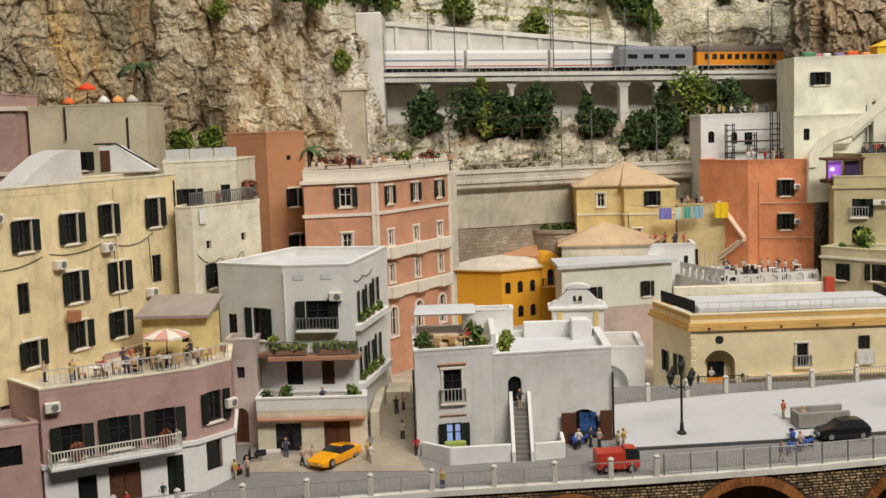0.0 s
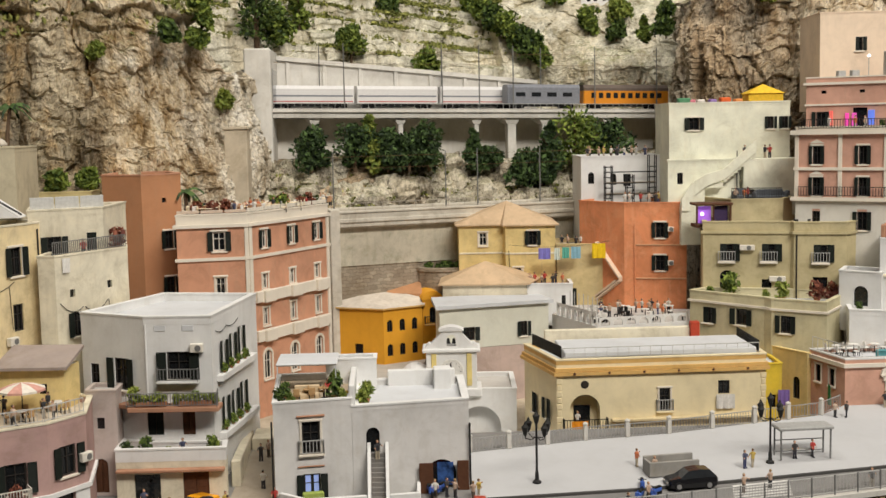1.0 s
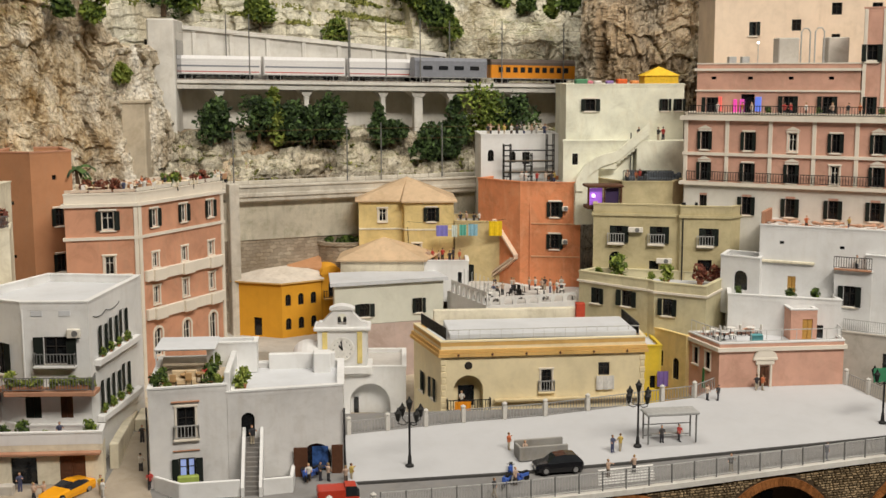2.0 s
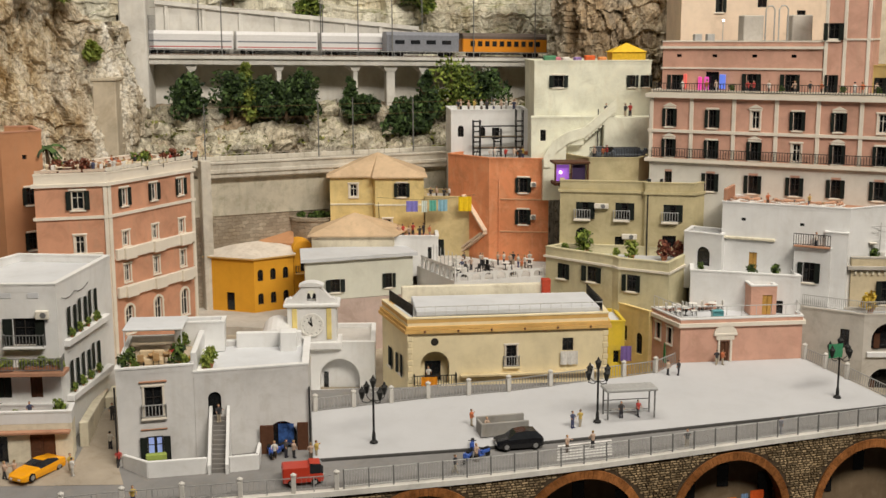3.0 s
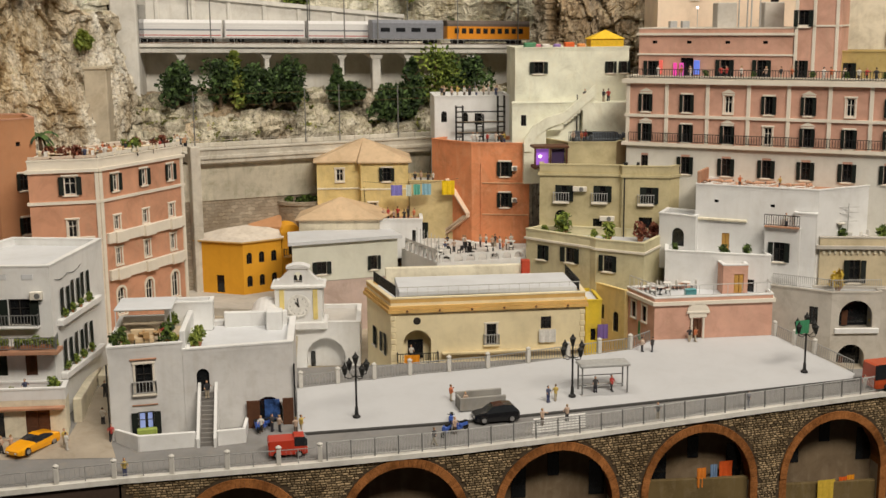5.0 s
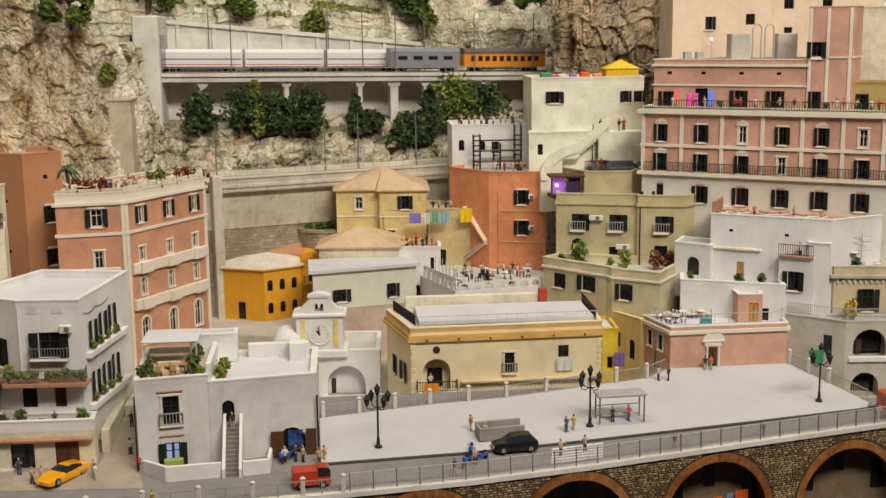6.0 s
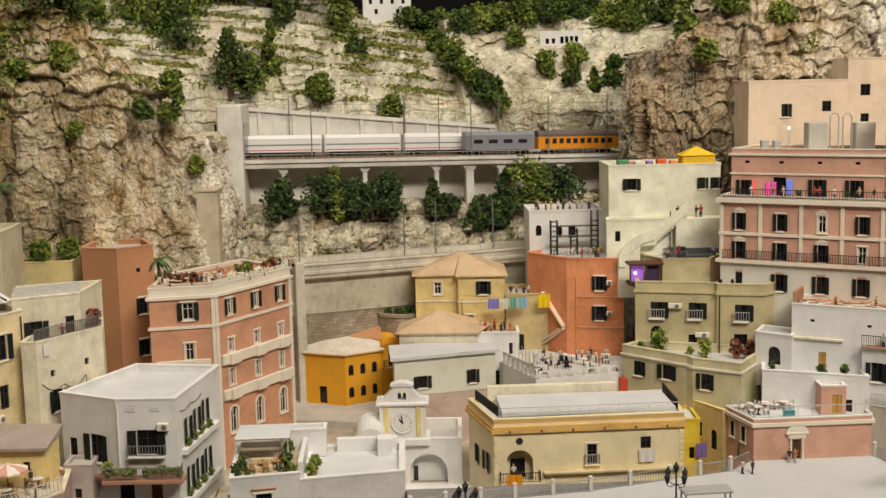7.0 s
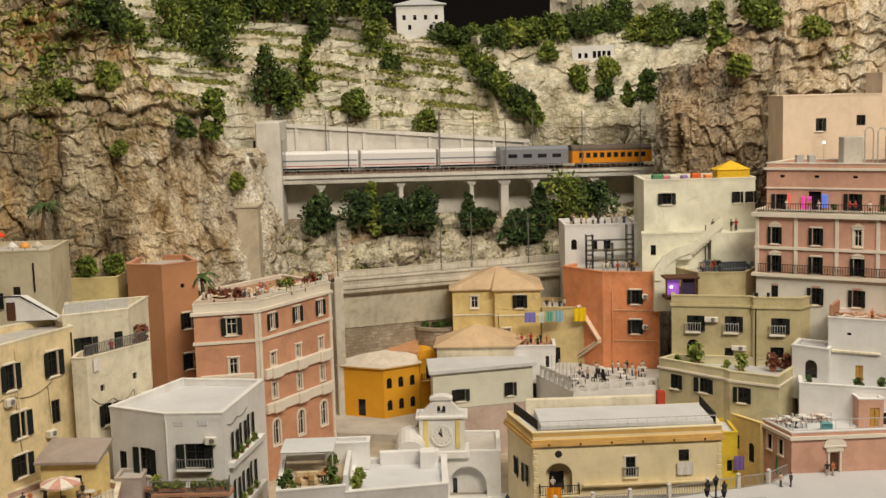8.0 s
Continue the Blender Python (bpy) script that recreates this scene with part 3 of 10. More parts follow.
def opening(root, f, kind, u, z, w, h, mat):
    """Fits a window or a door into an opening of a wall; f is the wall's frame."""
    m = f @ at(u, 0, z)
    ajar = {"shut": 1, "shutw": 1, "shutgable": 1, "shutplain": 1}.get(kind, 0)
    if kind.startswith("door"):
        leaf = {"doorg": SHUT, "doory": DOORY}.get(kind, DOORB)

        def build():
            g = Geo()
            g.cbox(-w / 2, -0.02, 0.12, 0.24, 0, h, 0.03)
            g.cbox(0.02, w / 2, 0.12, 0.24, 0, h, 0.03)
            for sx in (-1, 1):
                for k in range(2):
                    g.cbox(sx * w / 4 - w / 7, sx * w / 4 + w / 7, 0.08, 0.13, h * (0.1 + 0.42 * k), h * (0.42 + 0.45 * k), 0.02)
            return g.mesh("door", leaf)
        d = part("door", shared(("door", round(w, 2), round(h, 2), leaf.name), build), leaf, root, "", m)
        part("panel", pane_mesh(w, h, DOORB), DOORB, d, "", m)
        return d
    if kind in ("palearch", "courtarch", "deeparch"):
        part("recess", Geo().box(-w / 2 - 1.5, w / 2 + 1.5, 1.5, 1.6, -0.4, h + 0.6).box(-w / 2 - 0.12, -w / 2 - 0.02, 0.3, 1.5, -0.3, h).box(w / 2 + 0.02, w / 2 + 0.12, 0.3, 1.5, -0.3, h), mat, root, "", m)
        if kind == "deeparch":
            part("curtain", Geo().cbox(-w * 0.3, -w * 0.12, 1.3, 1.37, 0, h * 0.55, 0.03), DOORB, root, "brown curtain inside the arch", m)
            return part("inner_door", Geo().cbox(-w * 0.48, w * 0.48, 1.38, 1.49, 0, h * 0.96, 0.03), PANE, root, "dark glazing at the back of the arch", m)
        if kind == "courtarch":
            return part("inner_door", Geo().cbox(-w * 0.43, -w * 0.31, 1.38, 1.49, 0, h * 0.5, 0.03), PANE, root, "small dark inner door", m)
        return part("inner_door", Geo().cbox(-w * 0.3, w * 0.25, 1.38, 1.49, 0, h * 0.6, 0.03), PANE, root, "dark glazed inner door", m)
    if kind.startswith("dark"):
        o = part("opening_back", pane_mesh(w, h, PANE), PANE, root, "dark recessed opening", m)
        return o
    sash = FRAMEW if kind in ("trim", "gable", "shutw", "archtrim") else DARKF
    win = part("window", frame_mesh(w, h, False, sash), sash, root, "", m)
    part("pane", pane_mesh(w, h, PANE), PANE, win, "", m)
    if kind == "archtrim":
        part("surround", arch_surround_mesh(w, h, TRIM), TRIM, win, "", m)
    if kind not in ("arch", "bare"):
        part("sill", sill_mesh(w + 0.4, TRIM), TRIM, win, "", m)
    if kind in ("trim", "trimd", "gable", "shutgable", "shut", "shutw"):
        part("surround", surround_mesh(w, h, TRIM, "gable" in kind), TRIM, win, "", m)
    if ajar:
        sw = w * 0.42
        a = m @ at(-w / 2 - 0.02, -0.1, 0, 186)
        b = m @ at(w / 2 + 0.02, -0.13, 0, -7)
        part("shutter", shutter_mesh(sw, h), SHUT, win, "dark louvred shutter folded open", a @ at(0, 0.14, 0))
        part("shutter", shutter_mesh(sw, h), SHUT, win, "dark louvred shutter folded open", b)
    if kind == "half":
        sw = w * 0.5
        part("shutter", shutter_mesh(sw, h), SHUT, win, "dark louvred shutter, closed", m @ at(-w / 2, 0.1, 0))
        part("shutter", shutter_mesh(sw, h), SHUT, win, "dark louvred shutter, open", m @ at(w / 2 + 0.02, 0, 0, -12))
    return win


def house(name, label, poly, z0, z1, mat, faces=None, roof=None, parapet=0.8, thick=0.4, cornice=(), category="house", cap=None, par_mat=None):
    """A house on a counter-clockwise plan, with openings in its walls, a flat roof and a parapet."""
    faces = faces or {}
    cx, cy = sum(p[0] for p in poly) / len(poly), sum(p[1] for p in poly) / len(poly)
    root = thing(name, label, category, (cx, cy, z0))
    g, todo = Geo(), []
    zt = z1 - parapet
    for k in range(len(poly)):
        p0, p1 = poly[k], poly[(k + 1) % len(poly)]
        rows = faces.get(k, ())
        holes = [(u - w / 2, u + w / 2, z, z + h, {"arch": 1.0, "darkarch": 1.0, "palearch": 1.0, "courtarch": 1.0, "deeparch": 1.0, "archtrim": 1.0, "doorarch": 1.0}.get(kind, 0)) for kind, u, z, w, h in rows]
        f, _ = facade(g, p0, p1, z0, zt, holes)
        todo += [(f, *r) for r in rows]
    part("wall", g, mat, root)
    for f, kind, u, z, w, h in todo:
        opening(root, f, kind, u, z, w, h, mat)
    part("roof", Geo().prism(inset(poly, 0.02), zt - 0.5, zt - 0.06, True, True), roof or ROOFW, root)
    if parapet > 0:
        pg = Geo().ring(inset(poly, -0.02), inset(poly, thick), zt - 0.05, z1 - 0.12)
        part("parapet", pg, par_mat or mat, root)
        part("coping", Geo().ring(inset(poly, -0.08), inset(poly, thick + 0.06), z1 - 0.12, z1 + 0.03), cap or par_mat or mat, root)
    for z, h, proj, cmat in cornice:
        part("cornice", Geo().ring(inset(poly, -proj), inset(poly, 0.01), z, z + h), cmat, root)
    return root


def hip_roof(root, poly, z, apex, over=0.4, mat=None):
    """A low hipped roof with an eaves slab."""
    o = inset(poly, -over)
    g = Geo().prism(o, z, z + 0.18)
    n = len(o)
    for k in range(n):
        a, b = o[k], o[(k + 1) % n]
        g.add([(a[0], a[1], z + 0.18), (b[0], b[1], z + 0.18), apex], [(0, 1, 2)])
    part("roof", g, mat or ROOFT, root)


def along(p0, p1, x=None, y=None):
    """The place along a wall at which it has that x or y."""
    length = math.hypot(p1[0] - p0[0], p1[1] - p0[1])
    return length * ((x - p0[0]) / (p1[0] - p0[0]) if x is not None else (y - p0[1]) / (p1[1] - p0[1]))


def slab(root, p0, p1, u0, u1, out, z, h, mat, name="balcony"):
    f, _ = wall_frame(p0, p1)
    g = Geo()
    g.m = f
    g.cbox(u0, u1, -out, 0.0, z, z + h, 0.05)
    return part(name, g, mat, root)


def balcony(root, p0, p1, u, z, w, out=0.8, h=1.15, mat=None, iron=None):
    """A slab with an iron railing on three sides."""
    f, _ = wall_frame(p0, p1)
    g = Geo()
    g.m = f
    g.cbox(u - w / 2, u + w / 2, -out, 0.0, z - 0.22, z, 0.05)
    b = part("balcony", g, mat or TRIM, root)
    iron = iron or IRON
    part("railing", rail_mesh(w - 0.1, h, 0.28, 0.03, iron), iron, b, "", f @ at(u - w / 2 + 0.05, -out + 0.06, z))
    part("railing", rail_mesh(out - 0.1, h, 0.28, 0.03, iron), iron, b, "", f @ at(u - w / 2 + 0.05, -out + 0.06, z, 90))
    part("railing", rail_mesh(out - 0.1, h, 0.28, 0.03, iron), iron, b, "", f @ at(u + w / 2 - 0.05, -out + 0.06, z, 90))
    return b

# ---- the hall, the base of the layout, street and plaza ----


def street(y):
    """The height of the street and the plaza."""
    return -6.3 + 0.115 * (y - 100)


g = Geo()
g.box(-420, 460, -320, 560, -105, -95)
solid("floor", g, paint("hall_floor", (0.10, 0.095, 0.09), 0.6), "dark grey floor of the exhibition hall", "floor", kind="structure")
for nm, b in (("wall_north", (-420, 460, 545, 560)), ("wall_south", (-420, 460, -320, -305)), ("wall_west", (-420, -405, -305, 545)), ("wall_east", (445, 460, -305, 545))):
    solid(nm, Geo().box(*b, -95, 300), shared("hall_wall", lambda: paint("hall_wall_paint", (0.030, 0.028, 0.028), 0.9)), "black painted wall of the exhibition hall", "wall", kind="structure")
solid("ceiling", Geo().box(-420, 460, -320, 560, 300, 312), paint("hall_ceiling_paint", (0.05, 0.05, 0.05), 0.9), "dark ceiling of the exhibition hall", "ceiling", kind="structure")
solid("layout_base", Geo().box(-140, 170, 93.5, 330, -95, -21), paint("layout_base_paint", (0.05, 0.05, 0.05), 0.8), "dark boxed base that carries the model layout", "base", kind="structure")

# lines of the plan, from left to right
RAIL = [(-34, 88.2), (-21, 91.0), (-10.3, 92.3), (-0.6, 93.5), (5.1, 93.9), (16.3, 94.8), (28.6, 96.1), (39.3, 97.8), (48.6, 99.6), (58.0, 101.5), (69.3, 103.6), (90, 107.6)]
KERB = [(14.6, 100.3), (29.2, 101.3), (40.4, 102.7), (58.2, 105.3), (71.0, 107.3), (90, 110.4)]
g = Geo()
for (x0, y0), (x1, y1) in zip(RAIL, RAIL[1:]):
    back = 116 if x0 < 69 else 110.2
    g.quad((x0, y0, street(y0)), (x1, y1, street(y1)), (x1, back, street(back)), (x0, back, street(back)))
solid("road", g, ROAD, "grey asphalt street of the model town", "road", kind="structure")
line = [(14.6, 100.3), *KERB[1:5], (71.7, 108.4), (67.2, 119.8), (53.6, 119.6), (50.2, 117.0), (43.0, 115.4), (34.1, 113.4), (25.9, 112.4), (14.4, 110.2)]
g = Geo()
n = len(line)
g.add([(x, y, street(y) + 0.28) for x, y in line] + [(x, y, street(y) - 0.5) for x, y in line], [tuple(range(n))] + [(k + n, (k + 1) % n + n, (k + 1) % n, k) for k in range(n)])
solid("pavement", g, PAVE, "pale paved plaza beside the street", "plaza", kind="structure")
g = Geo()
for (x0, y0), (x1, y1) in zip(KERB, KERB[1:]):
    m, ln = wall_frame((x0, y0), (x1, y1))
    g.m = m
    z0, z1 = street(y0), street(y1)
    g.add([(0, -0.12, z0 - 0.3), (ln, -0.12, z1 - 0.3), (ln, -0.12, z1 + 0.2), (0, -0.12, z0 + 0.2), (ln, -0.03, z1 + 0.27), (0, -0.03, z0 + 0.27), (ln, 0.1, z1 + 0.27), (0, 0.1, z0 + 0.27), (ln, 0.1, z1 - 0.2), (0, 0.1, z0 - 0.2)],
          [(0, 1, 2, 3), (3, 2, 4, 5), (5, 4, 6, 7), (7, 6, 8, 9)])
solid("kerb", g, paint("dark_kerb", (0.07, 0.068, 0.065), 0.8), "dark kerb stone along the plaza edge", "kerb", kind="structure")
# ground between the houses
g = Geo()
g.quad((-60, 113, -5.2), (14.2, 113, -5.2), (14.2, 160, -6.0), (-60, 160, -6.0))
g.quad((14.2, 108, -9.62), (52, 108, -9.62), (52, 134, -9.62), (14.2, 134, -9.62))
g.quad((14.2, 134, -9.62), (52, 134, -9.62), (52, 160, -5.6), (14.2, 160, -6.0))
g.quad((52, 112, -6.8), (100, 112, -9.4), (100, 165, -2.0), (52, 160, -5.6))
g.quad((71.8, 107.0, -9.3), (104, 107.0, -9.3), (104, 113.0, -8.7), (71.8, 113.0, -8.7))
solid("ground", g, STONEW, "bare stony ground between the houses", "ground", kind="structure")

# ---- the arcade wall under the street ----
ARCHES = [(9.6, -7.8, 5.2), (24.0, -7.15, 5.25), (38.4, -7.0, 5.4), (52.9, -6.9, 5.4), (67.6, -7.2, 5.3)]
RISE, BAND, CROWN = 1.05, 0.75, 0.8


def rail_y(x):
    for (x0, y0), (x1, y1) in zip(RAIL, RAIL[1:]):
        if x0 <= x <= x1:
            return y0 + (y1 - y0) * (x - x0) / (x1 - x0)
    return RAIL[-1][1]


def arch_top(x):
    """The underside of the arcade above x, or None where the wall is whole."""
    for c, z, r in ARCHES:
        if abs(x - c) < r:
            return z - CROWN - r * RISE * (1 - math.sqrt(1 - ((x - c) / r) ** 2))
    return None


soffit = Geo()
arcade = thing("arcade_wall", "stone arcade wall with brick-edged arches under the street", "wall", (30, 97, -21), kind="structure")
g = Geo()
xs = sorted({-0.4, 74.0, 90.0, *(c + r * math.sin(math.pi / 2 * k / 14) for c, _, r in ARCHES for k in range(-14, 15))})
for a, b in zip(xs, xs[1:]):
    mid = arch_top((a + b) / 2)
    ya, yb = rail_y(a) - 0.05, rail_y(b) - 0.05
    za, zb = street(ya) - 0.12, street(yb) - 0.12
    if mid is None:
        g.quad((a, ya, -21), (b, yb, -21), (b, yb, zb), (a, ya, za))
    else:
        ta = arch_top(a) if arch_top(a) is not None else -21
        tb = arch_top(b) if arch_top(b) is not None else -21
        ta, tb = max(ta, -21), max(tb, -21)
        g.quad((a, ya, ta), (b, yb, tb), (b, yb, zb), (a, ya, za))
        soffit.quad((a, ya + 3.0, ta), (b, yb + 3.0, tb), (b, yb + 0.3, tb), (a, ya + 0.3, ta))
part("soffit", soffit, ARCHB, arcade, "brick underside of the arches")
part("wall", g, paint("tan_mortar", (0.075, 0.055, 0.035), 0.95), arcade)
ARCSTONE = pieces("arcade_stone", (0.29, 0.215, 0.125), 0.55)


def clear_of_arches(x, z):
    for c, zc, r in ARCHES:
        zs = zc - CROWN - r * RISE
        if abs(x - c) < r + BAND and (z < zs or ((x - c) / (r + BAND)) ** 2 + ((z - zs) / (RISE * (r + BAND))) ** 2 < 1):
            return False
    return True


rnd = random.Random(3)
g, near = Geo(), 0
z = -20.8
while z < -6.2:
    hgt = 0.19 + 0.1 * rnd.random()
    x = -0.3 + rnd.random()
    while x < 74:
        w = 0.26 + 0.4 * rnd.random()
        y = rail_y(x + w / 2) - 0.05
        if z + hgt < street(y) - 0.42 and all(clear_of_arches(a, b) for a in (x, x + w) for b in (z, z + hgt)):
            out = 0.06 + 0.10 * rnd.random()
            slope = (rail_y(x + w) - rail_y(x)) / w
            jz = 0.04 * rnd.random()
            pts = [(x + 0.03, y - slope * w / 2 - 0.0, z + 0.03), (x + w - 0.03, y + slope * w / 2, z + 0.03 + jz), (x + w - 0.03, y + slope * w / 2, z + hgt - 0.03), (x + 0.03, y - slope * w / 2, z + hgt - 0.05 + jz)]
            fr = [(a + (0.06 if k in (0, 3) else -0.06), b - out, c + (0.05 if k < 2 else -0.05)) for k, (a, b, c) in enumerate(pts)]
            stone = Geo().add(pts + fr, [(4, 5, 6, 7), (0, 1, 5, 4), (1, 2, 6, 5), (2, 3, 7, 6), (3, 0, 4, 7)])
            if near < 300 and 31 < x < 47 and z > -9.6:
                part("stone", stone, ARCSTONE, arcade)
                near += 1
            else:
                g.add(stone.v, stone.f)
        x += w
    z += hgt
rest = part("stone_courses", g, ARCSTONE, arcade, "uneven courses of brown-grey stone")
rest["kind"] = "stuff"
g = Geo()
for c, z, r in ARCHES:
    for k in range(44):
        p = []
        for rr in (r + 0.02, r + BAND):
            for q in (k, k + 1):
                a = math.pi * (k + (0.03 if q == k else 0.97)) / 44
                x = c - rr * math.cos(a)
                p.append((x, rail_y(x) - 0.05, z - CROWN - r * RISE + rr * RISE * math.sin(a)))
        (i0, i1, o0, o1) = p
        f = lambda q, d: (q[0], q[1] + d, q[2])
        g.add([f(i0, -0.22), f(i1, -0.22), f(o1, -0.22), f(o0, -0.22), f(i0, 0.4), f(i1, 0.4), f(o1, 0.1), f(o0, 0.1)], [(0, 1, 2, 3), (4, 5, 1, 0), (3, 2, 6, 7), (0, 3, 7, 4), (1, 5, 6, 2)])
    for sx in (-1, 1):
        xa, xb = sorted((c + sx * (r + 0.02), c + sx * (r + BAND)))
        y = rail_y(c + sx * r) - 0.05
        g.box(xa, xb, y - 0.2, y + 0.4, -21, z - CROWN - 0.01 - r * RISE)
part("arch_band", g, ARCHB, arcade, "red-brown brick band round the arches")
# darker than the cream wall: the shade inside the arches is in this colour
NICHE = plaster("niche_shade_plaster", (0.20, 0.145, 0.09), amount=0.6)
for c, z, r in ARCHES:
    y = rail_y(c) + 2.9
    part("niche_back", Geo().box(c - r - 0.6, c + r + 0.6, y, y + 0.5, -21, street(y) - 0.5), NICHE, arcade, "plaster wall at the back of an arch, shade put into its colour")
    part("niche_side", Geo().box(c + r + 0.01, c + r + 0.5, rail_y(c + r) + 0.3, y, -21, -8.6), STONEW, arcade)
    part("niche_side", Geo().box(c - r - 0.5, c - r - 0.01, rail_y(c - r) + 0.3, y, -21, -8.6), STONEW, arcade)
g = Geo()
for (x0, y0), (x1, y1) in zip(RAIL, RAIL[1:]):
    z0, z1 = street(y0), street(y1)
    g.add([(x0, y0 - 0.35, z0 - 0.35), (x1, y1 - 0.35, z1 - 0.35), (x1, y1 - 0.35, z1 + 0.12), (x0, y0 - 0.35, z0 + 0.12), (x1, y1 + 0.35, z1 + 0.12), (x0, y0 + 0.35, z0 + 0.12), (x1, y1 + 0.35, z1 - 0.1), (x0, y0 + 0.35, z0 - 0.1), (x1, y1 - 0.04, z1 - 0.35), (x0, y0 - 0.04, z0 - 0.35)],
          [(0, 1, 2, 3), (3, 2, 4, 5), (5, 4, 6, 7), (9, 8, 1, 0)])
solid("street_edge", g, LIGHTCON, "light concrete edge beam under the street railing", "kerb", kind="structure")
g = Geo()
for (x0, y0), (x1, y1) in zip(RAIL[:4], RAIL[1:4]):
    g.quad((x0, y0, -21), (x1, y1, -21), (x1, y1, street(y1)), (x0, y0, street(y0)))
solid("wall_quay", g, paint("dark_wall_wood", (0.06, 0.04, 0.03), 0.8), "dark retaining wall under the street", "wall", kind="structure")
# lower walls, doors and washing inside the arches
LEDGE = plaster("ledge_plaster", (0.17, 0.12, 0.05), amount=0.5)
for (c, z, r), top in zip(ARCHES[2:], (-14.2, -13.1, -15.3)):
    y = rail_y(c) + 1.5
    part("niche_ledge", Geo().cbox(c - r + 0.02, c + r - 0.02, y, y + 0.5, -21, top, 0.06), LEDGE, arcade, "sunlit low wall inside the arch")
    for dx, z0, w, h in ((-0.4, -11.4, 1.1, 2.2), (-3.9, -13.5, 1.4, 3.0), (3.6, -13.5, 1.5, 3.4)):
        part("niche_door", Geo().cbox(c + dx, c + dx + w, rail_y(c) + 2.8, rail_y(c) + 2.89, z0, z0 + h, 0.02), PANE, arcade, "dark doorway in the arch wall")
line = [(-16, 98.2), (-1.4, 97.4), (-2.2, 100.2), (-2.8, 113.0), (-5.5, 113.0), (-6.3, 102.1), (-16, 102.3)]
solid("pavement_alley", Geo().add([(x, y, street(y) + 0.03) for x, y in line], [tuple(range(7))]), plaster("sandy_paving", (0.36, 0.31, 0.245), amount=0.5), "sandy beige paving of the alley and forecourt", "pavement", kind="structure")
solid("pavement_courtyard", Geo().quad((14.4, 112.6, -9.56), (24.4, 112.6, -9.56), (24.4, 133.0, -9.56), (14.4, 133.0, -9.56)), WHITE, "white plastered courtyard floor before the chapel", "pavement", kind="structure")

solid("pavement_yard", Geo().prism([(-1.0, 146.0), (10.5, 143.0), (12.5, 156.0), (-1.0, 157.0)], -7.0, -4.7), CONCRETE, "grey yard before the ochre house", "pavement", kind="structure")

# ---- houses, from the street to the back ----
# grey house with outside stairs
GA, GB, GC, GD, GE = (-2.2, 100.8), (4.3, 101.85), (14.3, 103.4), (14.4, 113.0), (-2.8, 112.5)
grey = house("grey_house", "grey-white plaster house with an outside stair and roof terrace", [GA, GB, (4.4, 112.6), GE], -7.2, 2.6, GREYW,
             {0: [("trimd", 3.1, -1.9, 1.5, 2.7), ("shutplain", 3.1, -5.9, 1.4, 2.2)]}, plaster("sand_terrace_floor", (0.60, 0.50, 0.37)), 0.55, 0.3, cap=WHITE)
grey2 = house("grey_annex", "grey plaster house with a flat pale roof and round-arched doorway", [(4.32, 101.86), GC, GD, (4.42, 112.6)], -7.2, 1.9, GREYW,
              {0: [("darkarch", 1.75, -2.3, 1.15, 2.2), ("darkarch", 7.6, -6.0, 2.7, 2.7)]}, ROOFW, 0.5, 0.5, cap=WHITE)
# clock tower chapel
chapel = house("chapel", "white chapel front with clock gable and round arch", [(8.5, 133.4), (21.5, 132.0), (22.0, 141.0), (9.0, 142.0)], -11.0, -3.8, WHITE,
               {0: [("courtarch", 9.0, -9.7, 4.6, 3.9)]}, ROOFG, 0.4, 0.4)
# yellow hall
HA, HB, HC, HD = (24.6, 122.2), (46.4, 122.6), (46.9, 132.6), (22.4, 131.8)
hall = house("yellow_hall", "long pale yellow hall with ochre cornice and flat roof", [HA, HB, HC, HD], -9.6, 1.2, SOFTY,
             {0: [("palearch", 2.9, -6.1, 3.1, 3.6), ("trimd", 11.2, -4.4, 1.1, 2.3), ("bare", 17.4, -2.9, 1.2, 1.4), ("bare", 10.6, -9.0, 1.3, 1.2)],
              3: [("half", 3.0, -5.8, 1.3, 2.2), ("shutplain", 7.2, -5.6, 1.3, 2.2)]}, ROOFW, 0.5, 0.35,
             [(-0.45, 0.35, 0.35, OCHRET), (-0.05, 0.35, 0.22, OCHRET)], "hall", SOFTY, OCHRET)
# narrow bright yellow house and side house
house("narrow_house", "narrow bright yellow plaster house", [(47.1, 125.2), (48.9, 125.0), (49.2, 131), (47.3, 131)], -9.7, -0.4, plaster("bright_yellow_plaster", (0.75, 0.55, 0.05)), {0: [("dark", 0.9, -5.2, 0.6, 1.4)]}, ROOFW, 0.3, 0.2)
house("side_house", "small yellow plaster house with a roof terrace", [(49.3, 129.6), (51.6, 125.0), (53.4, 125.7), (55.0, 131), (50.4, 132.5)], -9.8, 0.6, YELLOW,
      {0: [("dark", 1.2, -3.6, 0.7, 1.8), ("arch", 3.6, -4.6, 1.0, 2.4)]}, ROOFG, 0.7, 0.3)
# low rose house on the plaza
RA, RB = (53.5, 119.4), (67.0, 119.6)
rose = house("rose_house", "low rose plaster house with white roof terrace", [RA, RB, (68.0, 125.6), (52.0, 125.4)], -6.0, 1.0, ROSE,
             {0: [("doorb", 4.9, -4.0, 1.0, 2.4)], 3: [("trimd", 1.6, -2.2, 0.9, 1.8), ("trimd", 4.0, -2.2, 0.9, 1.8)]}, ROOFW, 0.4, 0.3, [(0.1, 0.4, 0.3, TRIM)], cap=WHITE)
